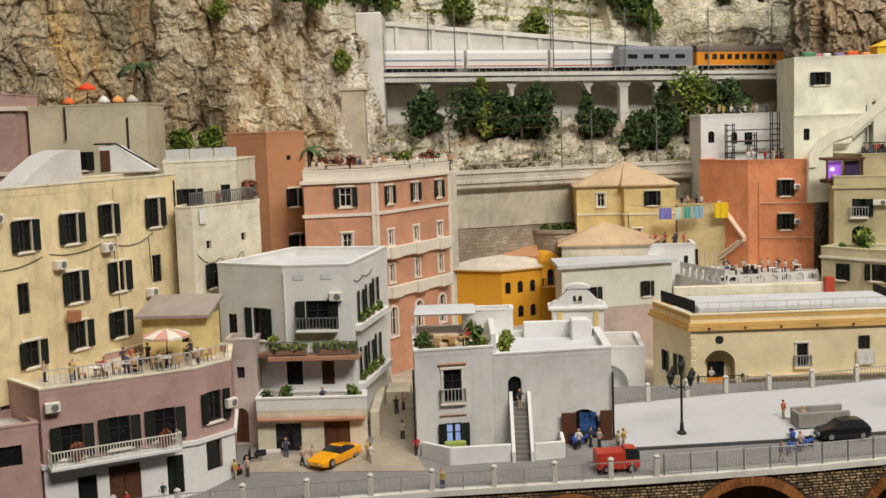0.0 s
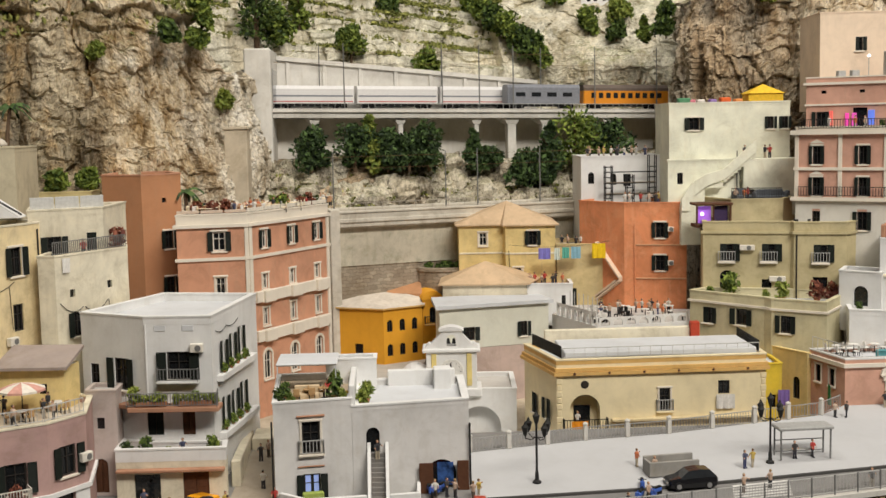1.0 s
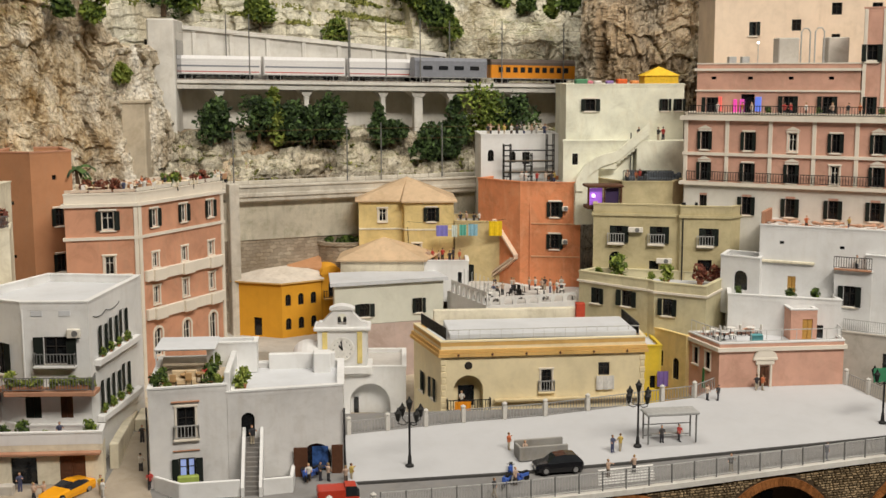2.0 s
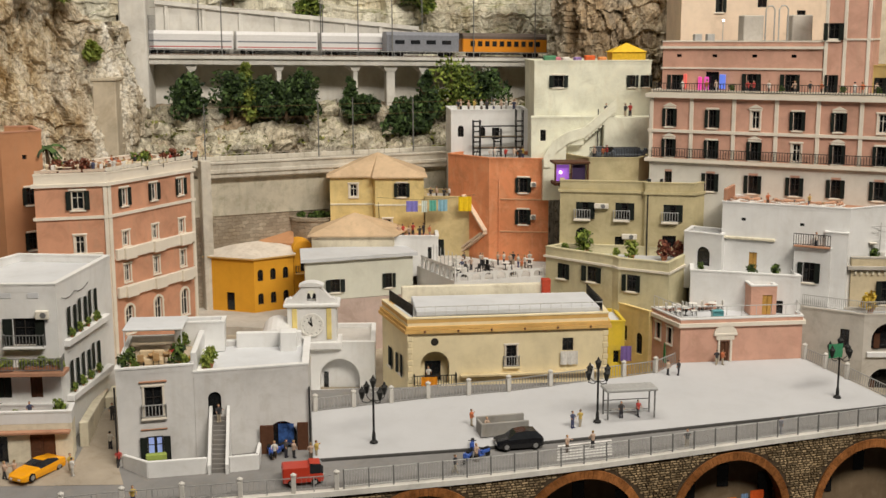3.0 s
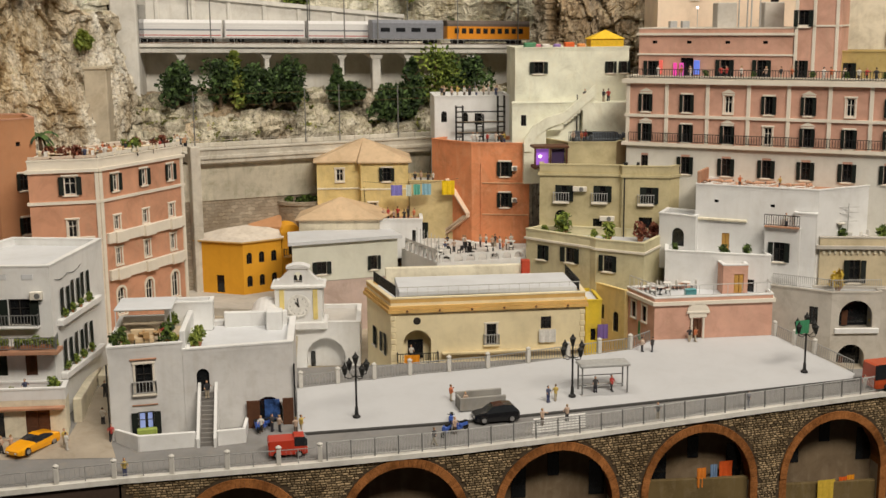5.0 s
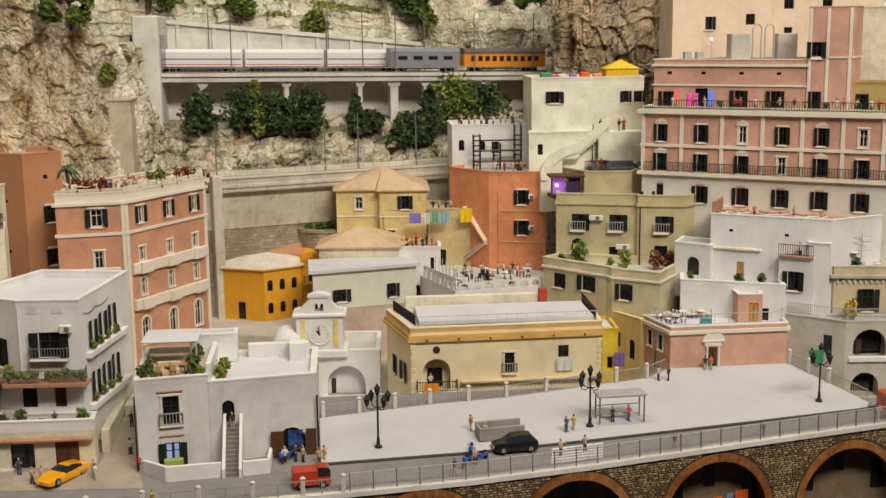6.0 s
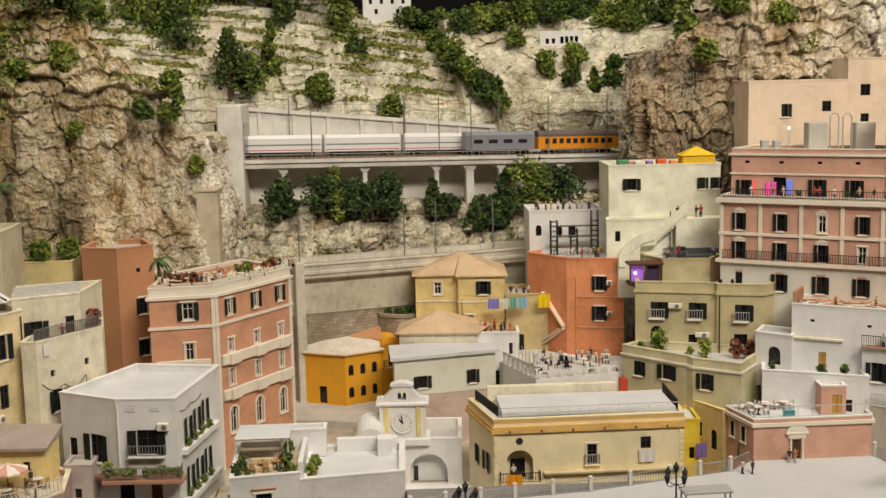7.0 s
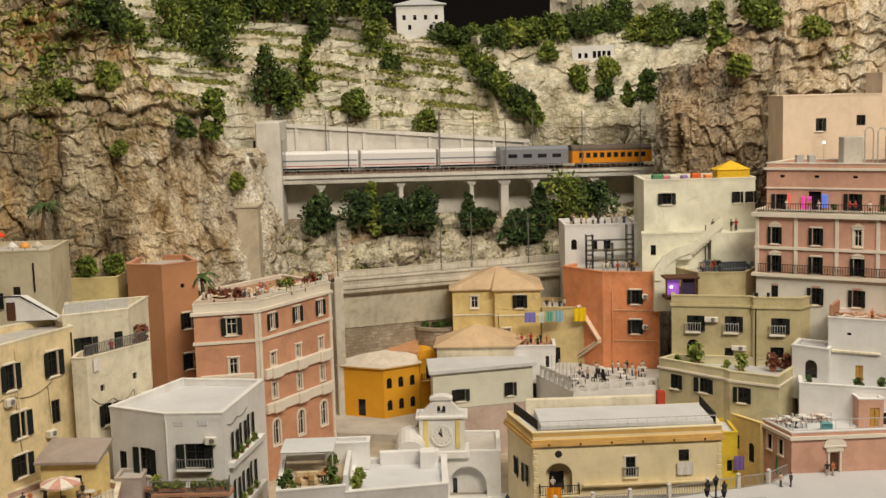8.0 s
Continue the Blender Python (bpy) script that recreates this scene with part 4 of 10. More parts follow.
# white house with shops
WA, WB, WC = (-19.6, 108.6), (-13.4, 105.0), (-7.6, 104.6)
white = house("white_house", "white three-storey house with terraces, plants and ground-floor shops", [WA, WB, WC, (-5.2, 118.0), (-14.4, 120.0)], -7.0, 9.5, WHITE,
              {0: [("bare", 1.4, 2.6, 1.0, 2.4), ("shutplain", 4.5, 2.9, 1.6, 2.8)],
               1: [("shutplain", 2.9, 4.0, 2.0, 2.4), ("doorg", 0.7, -0.9, 1.4, 2.6), ("doorb", 3.6, -0.9, 1.1, 2.6)],
               2: [("shutplain", 2.8, 4.4, 1.0, 2.4), ("shutplain", 5.4, 4.6, 1.0, 2.4), ("shutplain", 8.0, 4.8, 1.0, 2.4), ("shutplain", 2.8, -0.6, 1.0, 2.4), ("shutplain", 5.6, -0.6, 1.0, 2.4), ("shutplain", 8.2, -0.4, 1.0, 2.4)]},
              ROOFW, 0.7, 0.4, cap=WHITE)
# front block of the shops
shops = house("shop_front", "white shop front with two dark shop windows below a terrace", [(-15.7, 102.4), (-6.4, 102.2), (-6.6, 104.5), (-13.3, 104.9), (-15.8, 106.3)], -7.0, -1.4, CREAM2,
              {0: [("dark", 2.6, -6.3, 2.2, 2.7), ("doorb", 6.7, -6.2, 2.2, 2.7)]}, TERRA, 1.05, 0.3, cap=WHITE, par_mat=WHITE)
# link wall with arched door
house("link_wall", "mauve plaster wall with a small round-arched door", [(-18.4, 104.2), (-15.8, 104.0), (-15.8, 107.0), (-18.4, 107.2)], -7.0, 3.4, plaster("pale_mauve_plaster", (0.52, 0.45, 0.42)), {0: [("doorarch", 1.1, -5.6, 1.15, 3.0), ("dark", 1.2, 0.0, 0.7, 1.0)]}, ROOFG, 0.3, 0.2)
# mauve house
MA, MB, MC = (-29.0, 88.6), (-19.0, 94.5), (-16.8, 97.7)
mauve = house("mauve_house", "mauve plaster house with green shutters and a crowded roof terrace", [MA, MB, MC, (-17.8, 104.0), (-24.0, 108.6), (-34, 94)], -7.6, 3.0, MAUVE,
              {0: [("shutplain", 2.1, -2.4, 1.7, 2.4), ("shutplain", 5.6, -2.3, 1.7, 2.4), ("shutplain", 9.1, -2.2, 1.7, 2.4), ("doorb", 5.8, -7.0, 2.4, 3.4), ("dark", 3.0, -6.8, 1.4, 2.8), ("doorg", 9.7, -6.6, 1.3, 3.0)],
               1: [("shutplain", 1.9, -1.6, 1.6, 2.4), ("dark", 1.6, -5.4, 1.7, 2.4)]}, plaster("terrace_floor", (0.60, 0.53, 0.42)), 0.6, 0.35, [(-3.0, 0.35, 0.25, WHITE)], cap=CREAM2)
house("mauve_annex", "mauve plaster side house with low roof terrace", [(-38, 83.5), (-29.2, 88.5), (-32, 93), (-40, 90)], -7.6, 0.6, MAUVE, {0: [("dark", 8.0, -2.4, 1.8, 1.5)]}, ROOFG, 0.5, 0.3)
# cream house
KA, KB = (-34.2, 89.8), (-23.5, 111.2)
cl = math.hypot(KB[0] - KA[0], KB[1] - KA[1])
cw = lambda x: along(KA, KB, x=x)
cream = house("cream_house", "weathered cream-yellow tenement with dark louvred shutters", [KA, KB, (-27.0, 117), (-42, 100)], 1.0, 17.4, CREAM,
              {0: [("shut", cw(-31.6), 12.4, 1.5, 2.4), ("shut", cw(-29.4), 12.5, 1.5, 2.4), ("shut", cw(-27.5), 12.8, 1.3, 2.5), ("shut", cw(-24.9), 12.9, 1.4, 2.5),
                   ("bare", cw(-31.8), 7.6, 1.2, 2.4), ("shut", cw(-29.4), 7.7, 1.5, 2.5), ("shut", cw(-27.1), 7.9, 1.5, 2.5), ("bare", cw(-24.9), 8.0, 1.2, 2.4),
                   ("shut", cw(-31.6), 3.4, 1.5, 2.0), ("shut", cw(-29.3), 3.9, 1.5, 2.2), ("shut", cw(-27.2), 4.0, 1.5, 2.2)]}, ROOFG, 0.7, 0.35, cap=CREAM2)
C2 = [(-23.2, 109.0), (-21.7, 108.9), (-16.9, 116.2), (-18.0, 121.0), (-23.4, 117.0)]
cream2 = house("cream_terrace_house", "pale cream house with a railed terrace", C2, 1.0, 14.5, CREAM2,
               {1: [("shutplain", 2.4, 7.0, 1.3, 2.2), ("dark", 1.9, 10.6, 0.6, 0.7), ("dark", 6.4, 10.9, 0.6, 0.7), ("shutplain", 6.6, 6.0, 1.3, 2.0)]}, ROOFG, 0.5, 0.3)
house("cream_upper_house", "pale cream upper storey with a glazed roof railing", [(-24.6, 111.6), (-18.6, 114.6), (-18.2, 122.5), (-26.6, 120)], 8, 18.4, CREAM2,
      {0: [("shutplain", 2.2, 13.9, 1.3, 2.0), ("doorg", 5.6, 13.9, 0.9, 2.2)]}, ROOFG, 0.6, 0.3)
# yellow shed on the terrace
SHEDP = [(-24.8, 101.9), (-19.4, 101.6), (-18.9, 104.6), (-24.2, 105.2)]
shed = house("yellow_shed", "small yellow shed with a brown lean-to roof", SHEDP, 2.2, 5.9, YELLOW, {0: [("dark", 3.6, 3.7, 0.7, 0.9)]}, ROOFG, 0.0)
g = Geo()
g.add([(-25.2, 101.2, 5.85), (-19.0, 100.9, 5.85), (-18.5, 105.0, 7.0), (-24.6, 105.6, 7.0), (-25.2, 101.2, 6.1), (-19.0, 100.9, 6.1), (-18.5, 105.0, 7.25), (-24.6, 105.6, 7.25)], [(3, 2, 1, 0), (4, 5, 6, 7), (0, 1, 5, 4), (1, 2, 6, 5), (2, 3, 7, 6), (3, 0, 4, 7)])
part("lean_to_roof", g, plaster("mauve_brown_roof", (0.36, 0.30, 0.27), amount=0.4), shed, "mauve-brown lean-to roof")
# upper left houses
house("pale_block", "pale olive-cream block with a crowded roof terrace", [(-40, 121.5), (-28.6, 122.0), (-29, 131), (-40, 131)], 8, 24.0, plaster("grey_cream_plaster", (0.60, 0.54, 0.39)),
      {0: [("bare", 7.6, 18.6, 0.8, 1.4), ("shutplain", 4.5, 17.6, 1.8, 1.8)]}, ROOFG, 0.5, 0.3)
house("far_mauve_house", "mauve house with pale corner trim", [(-48, 117.5), (-40.2, 118.5), (-40.6, 126), (-48, 126)], 8, 25.2, MAUVE, {}, ROOFG, 0.8, 0.3, [(23.6, 0.4, 0.3, TRIM), (17.4, 0.4, 0.2, TRIM)])
house("yellow_back_house", "low yellow plaster house below the cliff", [(-36, 134), (-24.4, 134.6), (-24.4, 142), (-36, 142)], 4, 18.9, plaster("sand_yellow_plaster", (0.66, 0.56, 0.28)), {0: [("shutplain", 10.4, 14.0, 1.4, 2.2)]}, ROOFW, 0.5, 0.3)
# red-brown tower
TA, TB, TC = (-22.8, 132.8), (-18.3, 131.0), (-14.6, 133.8)
tower = house("stair_tower", "plain red-brown plaster tower block", [TA, TB, TC, (-17, 140), (-22.6, 140)], -6, 20.7, BROWN,
              {0: [("dark", 2.2, 15.0, 0.8, 0.4), ("dark", 2.2, 9.2, 0.8, 0.4)], 1: [("shut", 3.0, 12.6, 1.0, 1.9), ("shut", 3.0, 7.6, 1.0, 1.9), ("dark", 2.6, 17.6, 0.5, 0.5)]}, ROOFG, 0.6, 0.3, cap=PINK)
# salmon hotel
PA, PB, PC = (-14.0, 126.4), (-6.8, 127.7), (0.9, 140.0)
hl = math.hypot(PC[0] - PB[0], PC[1] - PB[1])
rows = []
for u in (2.55, 7.4, 12.1):
    rows += [("shutw", u, 12.75, 1.0, 1.9), ("trim", u, 8.35, 0.9, 1.6), ("trim", u, 4.4, 0.9, 1.9), ("archtrim", u, -1.4, 1.25, 3.1)]
hotel = house("salmon_hotel", "four-storey salmon hotel with cream bands and a roof terrace", [PA, PB, PC, (-6, 148), (-14, 137)], -7, 16.6, PINK,
              {0: [("shutw", 4.3, 12.75, 1.3, 2.0), ("trim", 4.3, 8.0, 1.0, 2.0), ("trim", 4.3, 3.4, 1.0, 2.0)], 1: rows}, ROOFG, 1.1, 0.4,
              [(15.2, 0.35, 0.3, TRIM), (11.75, 0.32, 0.2, TRIM)], "hotel", TRIM, TRIM)
for z in (7.0, 2.8):
    slab(hotel, PB, PC, 0.7, hl - 0.5, 0.45, z, 1.2, TRIM, "balcony_band")
    slab(hotel, PA, PB, 0.5, 6.6, 0.2, z, 1.1, TRIM, "balcony_band")
    for u in (2.55, 7.4, 12.1):
        slab(hotel, PB, PC, u - 0.9, u + 0.9, 0.8, z - 0.05, 1.28, TRIM, "balcony")
f, _ = wall_frame(PB, PC)
for u in (0.25, hl - 0.25):
    g = Geo()
    g.m = f
    g.cbox(u - 0.25, u + 0.25, -0.16, 0.1, -7, 15.2, 0.04)
    part("pilaster", g, TRIM, hotel)
f, _ = wall_frame(PA, PB)
g = Geo()
g.m = f
g.cbox(6.9, 7.3, -0.16, 0.1, -7, 15.2, 0.04)
part("pilaster", g, TRIM, hotel)
# ochre house
OA, OB, OC = (0.6, 154.6), (6.9, 151.8), (11.9, 154.45)
ochre = house("ochre_house", "bright ochre house with small arched windows", [OA, OB, OC, (11, 166), (3, 166)], -8, 2.3, OCHRE,
              {0: [("dark", 3.4, -4.6, 1.2, 2.4)], 1: [("arch", 0.9, -0.6, 0.8, 1.5), ("arch", 2.7, -0.6, 0.8, 1.5), ("arch", 4.5, -0.6, 0.8, 1.5), ("arch", 0.9, -3.7, 0.8, 1.5), ("arch", 2.7, -3.7, 0.8, 1.5), ("arch", 4.5, -3.7, 0.8, 1.5)]}, ROOFG, 0.0, category="house")
oe = inset([OA, OB, OC, (11, 166), (3, 166)], -0.35)[:3]
ridge_l, ridge_r = (2.0, 160.0), (11.8, 159.2)
g = Geo().prism([*oe, ridge_r, ridge_l], 2.28, 2.46)
part("eaves_slab", g, OCHRET, ochre)
g = Geo().add([(x, y, 2.47) for x, y in oe] + [(*ridge_r, 4.0), (*ridge_l, 4.0)], [(0, 1, 4), (1, 3, 4), (1, 2, 3)])
part("roof_gravel", g, plaster("roof_gravel_coat", (0.66, 0.60, 0.52), (0.3, 0.2, 0.12), amount=0.5), ochre, "pale gravelled roof")
AP = [(11.95, 154.7), (14.5, 155.1), (14.8, 162.0), (11.3, 163.0)]
annex = house("ochre_annex", "curved-gable ochre annex with a small balcony", AP, -6, 3.0, OCHRE, {0: [("arch", 1.3, 0.0, 0.8, 2.0)]}, TERRA, 0.0)
fm, ln = wall_frame(AP[0], AP[1])
g = Geo()
g.m = fm
arc = [(ln / 2 - (ln / 2 + 0.1) * math.cos(math.pi * k / 12), 2.95 + 1.15 * math.sin(math.pi * k / 12)) for k in range(13)]
g.add([(u, -0.1, z) for u, z in arc] + [(u, 6.5, z) for u, z in arc], [tuple(range(13)), tuple(reversed(range(13, 26)))] + [(k + 13, k + 14, k + 1, k) for k in range(12)])
part("gable_vault", g, OCHRE, annex, "rounded ochre gable roof")
balcony(annex, AP[0], AP[1], 1.3, -0.1, 2.2, 0.6, 1.0, OCHRET)
g = Geo()
g.add([(7.4, 157.6, 3.3), (12.0, 156.2, 3.3), (11.8, 161.5, 5.2), (7.4, 162.2, 5.2), (7.4, 157.6, 3.6), (12.0, 156.2, 3.6), (11.8, 161.5, 5.5), (7.4, 162.2, 5.5)], [(3, 2, 1, 0), (4, 5, 6, 7), (0, 1, 5, 4), (1, 2, 6, 5), (2, 3, 7, 6), (3, 0, 4, 7)])
part("tiled_roof", g, plaster("terracotta_tile", (0.50, 0.26, 0.13), amount=0.4), ochre, "sloping terracotta back roof")
# white house behind the chapel
QA, QB = (13.6, 142.6), (27.0, 145.9)
qp = [QA, QB, (25.6, 151.5), (13.4, 149.5)]
wback = house("pale_green_house", "pale green-white house with two dark windows", qp, -1.3, 3.6, plaster("pale_green_plaster", (0.70, 0.70, 0.60), amount=0.2),
              {0: [("shutplain", along(QA, QB, x=17.2), -0.4, 1.3, 1.6), ("shutplain", along(QA, QB, x=23.9), -0.3, 0.9, 1.8)]}, ROOFW, 0.0)
part("roof_slab", Geo().prism(inset(qp, -0.5), 3.58, 4.0), ROOFW, wback, "white flat roof slab with a brown edge")
house("rose_plinth", "rose plaster storey below the pale house", [(13.5, 142.4), (27.1, 145.7), (27, 151.0), (13.6, 150)], -9.8, -1.3, plaster("dusty_rose_plaster", (0.55, 0.43, 0.38)), {}, ROOFG, 0.0)
# hip-roofed house
hp = [(14.4, 151.0), (24.8, 149.9), (27.0, 156), (15.0, 157)]
hip = house("hip_roof_house", "cream house with a low tan hipped roof", hp, 2.0, 5.4, CREAM2, {}, ROOFT, 0.0)
hip_roof(hip, hp, 5.3, (20.0, 153.2, 8.0), 0.5)
house("terrace_house", "white house with a small roof terrace beside the courtyard", [(24.9, 150.4), (30.6, 149.8), (31, 156), (25.4, 157)], 0.0, 5.3, WHITE, {0: [("dark", 4.6, 2.2, 0.5, 1.6)]}, TERRA, 0.4, 0.3)
# yellow house
yp = [(16.9, 156.6), (22.6, 156.4), (22.8, 155.2), (29.2, 154.8), (29.6, 164), (17, 164)]
yel = house("yellow_house", "yellow two-part house with a tan hipped roof", yp, 2, 12.3, YELLOW,
            {0: [("trim", 3.1, 9.6, 1.0, 1.7)], 2: [("shut", 3.5, 9.7, 1.1, 1.8), ("trim", 1.6, 5.2, 1.0, 1.6)]}, ROOFT, 0.0)
for k in (0, 1, 2):
    slab(yel, yp[k], yp[k + 1], 0.0, math.dist(yp[k], yp[k + 1]), 0.1, 8.5, 0.25, CREAM2, "band")
hip_roof(yel, yp, 12.2, (23.4, 159.5, 15.2), 0.45)
house("yellow_annex", "sand-yellow annex with a flat terrace", [(29.3, 154.4), (35.0, 153.2), (36, 161), (29.7, 162)], 1.0, 9.8, plaster("sand_plaster", (0.62, 0.50, 0.26)), {0: [("half", 1.6, 1.8, 0.9, 2.3)]}, ROOFG, 0.5, 0.3)
# orange house
ZA, ZB, ZC = (32.6, 156.5), (37.2, 150.2), (44.6, 148.3)
orange = house("orange_house", "tall orange-red plaster house with a zigzag stair", [ZA, ZB, ZC, (46, 157), (36, 160)], 0.0, 15.2, ORANGE,
               {1: [("shut", 4.4, 10.8, 1.1, 1.9), ("shut", 4.4, 6.7, 1.1, 1.9)]}, ROOFG, 0.4, 0.3, cap=ORANGE)
for z in (9.8, 5.6):
    slab(orange, ZB, ZC, 1.4, 7.6, 0.12, z, 0.22, plaster("peach_band", (0.66, 0.36, 0.2)), "band")
# scaffolded house
house("scaffolded_house", "white house behind scaffolding with a roof party", [(33.2, 158.5), (43.6, 157.8), (44, 166), (33.4, 167)], 4, 20.8, WHITE,
      {0: [("arch", 1.3, 17.2, 0.8, 1.5), ("arch", 1.3, 13.6, 0.8, 1.6), ("arch", 4.2, 17.0, 0.8, 1.5), ("dark", 6.0, 16.8, 1.0, 1.6)]}, ROOFG, 0.4, 0.3)
# pale lime house
LA, LB, LC = (43.2, 151.6), (51.7, 151.0), (58.2, 150.6)
lime = house("lime_house", "pale lime-yellow house with an outside stair", [LA, LB, LC, (59, 160), (43.6, 161)], 10, 27.4, PALEY,
             {0: [("shut", 3.1, 24.0, 1.3, 1.5)], 1: [("shutplain", 4.1, 24.0, 0.8, 1.5), ("shutplain", 5.9, 24.0, 0.8, 1.5)]}, ROOFG, 0.4, 0.3, cap=PALEY)
house("lime_stair_house", "pale lime-yellow front storey with a small window", [(42.4, 148.9), (51.2, 148.4), (51.7, 150.9), (42.9, 151.4)], 10, 20.4, PALEY, {0: [("bare", 1.5, 17.4, 0.7, 1.4)]}, ROOFW, 0.35, 0.25, cap=PALEY)
# olive house
UA, UB, UC, UD = (44.6, 140.2), (53.4, 136.0), (56.4, 133.6), (62.0, 136.0)
OLU = [(44.4, 139.9), (53.8, 137.0), (53.9, 136.2), (59.4, 134.6), (62.0, 137.0), (62, 146), (46, 147)]
f2 = (OLU[2], OLU[3])
olive = house("olive_house", "olive-green two-storey house with small iron balconies", OLU, 3.5, 13.5, OLIVE,
              {0: [("half", 2.7, 8.9, 1.5, 2.0), ("half", 7.4, 8.9, 1.5, 2.0), ("darkarch", 2.7, 5.2, 1.5, 2.6), ("dark", 7.2, 5.2, 1.1, 1.6)], 2: [("half", 2.9, 8.9, 1.5, 2.0), ("dark", 2.9, 5.0, 1.6, 2.2)]},
              ROOFG, 1.0, 0.4, [(12.1, 0.3, 0.22, OLIVE)], cap=OLIVE)
for p0, p1, u in ((OLU[0], OLU[1], 2.7), (OLU[0], OLU[1], 7.4), (OLU[2], OLU[3], 2.9)):
    balcony(olive, p0, p1, u, 8.85, 2.0, 0.5, 1.2, TRIM, GREYM)
OLL = [(42.4, 138.0), (48.8, 130.8), (49.2, 129.6), (54.0, 126.0), (58.2, 132.0), (58.2, 135), (45, 140)]
house("olive_terrace_house", "pale olive lower storey with a planted terrace", OLL, -10, 5.8, plaster("pale_olive_plaster", (0.60, 0.55, 0.36)),
             {0: [("half", 2.4, 2.2, 1.2, 1.8), ("shutplain", 6.8, 2.4, 1.5, 1.8)], 2: [("shutplain", 1.6, 2.1, 1.2, 1.9), ("dark", 0.9, -1.4, 0.8, 1.6)]}, PAVE, 1.0, 0.35, [(4.5, 0.25, 0.2, TRIM)])
house("roof_pavilion", "olive roof storey with a party terrace", [(48.6, 143), (54.6, 142.2), (57.0, 146), (57, 150), (46, 150)], 12, 15.8, OLIVE, {}, ROOFG, 0.3, 0.3)
# palace
VA, VB = (55.3, 139.9), (85.0, 120.7)
vl = math.hypot(VB[0] - VA[0], VB[1] - VA[1])
vy = lambda x: along(VA, VB, x=x)
rows = []
cols = [57.3, 61.6, 65.8, 69.8, 73.6, 77.5, 81.3]
for k, x in enumerate(cols):
    u = vy(x)
    rows.append((("shutgable", "shut", "gable", "shut", "shutgable", "trim", "shut")[k], u, 19.9, 0.95, 2.1))
    rows.append((("shutgable", "shut", "shutgable", "trim", "shutgable", "shut", "shut")[k], u, 16.3, 0.95, 2.1))
    rows.append(("shutplain" if k else "bare", u, 12.4, 1.1 if k else 0.9, 2.1))
palace = house("salmon_palace", "large salmon palace front with pilasters, pediments and balconies", [VA, VB, (92, 131), (62, 150)], 2, 24.2, ROSE,
               {0: rows}, PAVE, 0.35, 0.4, [(23.3, 0.5, 0.55, TRIM), (19.2, 0.35, 0.25, TRIM), (15.7, 0.4, 0.5, TRIM)], "palace", TRIM, TRIM)
f, _ = wall_frame(VA, VB)
for x in (55.4, 59.5, 63.7, 67.8, 71.7, 75.6, 79.4, 83.2):
    for z0, z1 in ((16.1, 19.2), (19.45, 23.3)):
        g = Geo()
        g.m = f
        u = vy(x)
        g.cbox(u - 0.22, u + 0.22, -0.2, 0.05, z0, z1, 0.03)
        part("pilaster", g, TRIM, palace)
g = Geo()
g.m = f
g.box(0.02, vl - 0.02, -0.06, 0.02, 2, 12.3)
g.box(0.02, vl - 0.02, -0.06, 0.02, 14.75, 15.65)
uu = [0.02] + [v for x in cols for v in (vy(x) - (0.45 if x == cols[0] else 0.55), vy(x) + (0.45 if x == cols[0] else 0.55))] + [vl - 0.02]
for a, b in zip(uu[::2], uu[1::2]):
    g.box(a, b, -0.06, 0.02, 12.3, 14.75)
part("base_storey", g, plaster("off_white_plaster", (0.68, 0.66, 0.60), amount=0.2), palace, "off-white base storey")
for u0, u1, n in ((0.4, vl - 0.5, 8),):
    for k in range(n):
        a = u0 + (u1 - u0) * k / n
        part("railing", rail_mesh((u1 - u0) / n, 1.15, 0.3, 0.03), IRON, palace, "dark iron balcony railing", f @ at(a, -0.42, 16.2))
        part("railing", rail_mesh((u1 - u0) / n, 1.15, 0.3, 0.03), IRON, palace, "dark iron balcony railing", f @ at(a, -0.35, 23.9))
# upper storey of the palace, set back
ua, ub = (57.2, 142.0), (72.9, 131.8)
vu = [ua, ub, (77, 139), (63, 149)]
up = house("palace_upper_storey", "set-back salmon upper storey with small round vents", vu, 23.6, 29.9, ROSE,
           {0: [("shutplain", 1.7, 23.9, 1.1, 2.0), ("dark", 6.1, 23.9, 1.6, 2.4), ("shutplain", 10.8, 23.9, 1.2, 2.2), ("shutplain", 15.2, 23.9, 1.2, 2.2), ("dark", 2.0, 28.0, 0.6, 0.35), ("dark", 6.3, 28.0, 0.6, 0.35), ("dark", 11.0, 28.0, 0.6, 0.35), ("dark", 15.5, 28.0, 0.6, 0.35)]}, ROOFG, 0.5, 0.3, [(26.6, 0.2, 0.15, TRIM), (29.0, 0.3, 0.25, TRIM)], "house", TRIM, ROSE)
turret = house("salmon_turret", "narrow salmon turret with dark shuttered windows", [(72.95, 131.7), (77.4, 128.9), (80.5, 133.8), (77.1, 138.8)], 23.6, 36.0, ROSE, {0: [("shutplain", 1.0, 23.9, 0.8, 2.2), ("shutplain", 1.0, 30.0, 1.2, 1.9)]}, ROOFG, 0.4, 0.3, [(30.0, 0.2, 0.12, TRIM)])
for u in (0.02, 2.05, 4.6):
    slab(turret, (72.95, 131.7), (77.4, 128.9), u, u + 0.4, 0.12, 23.6, 12.2, TRIM, "pilaster")
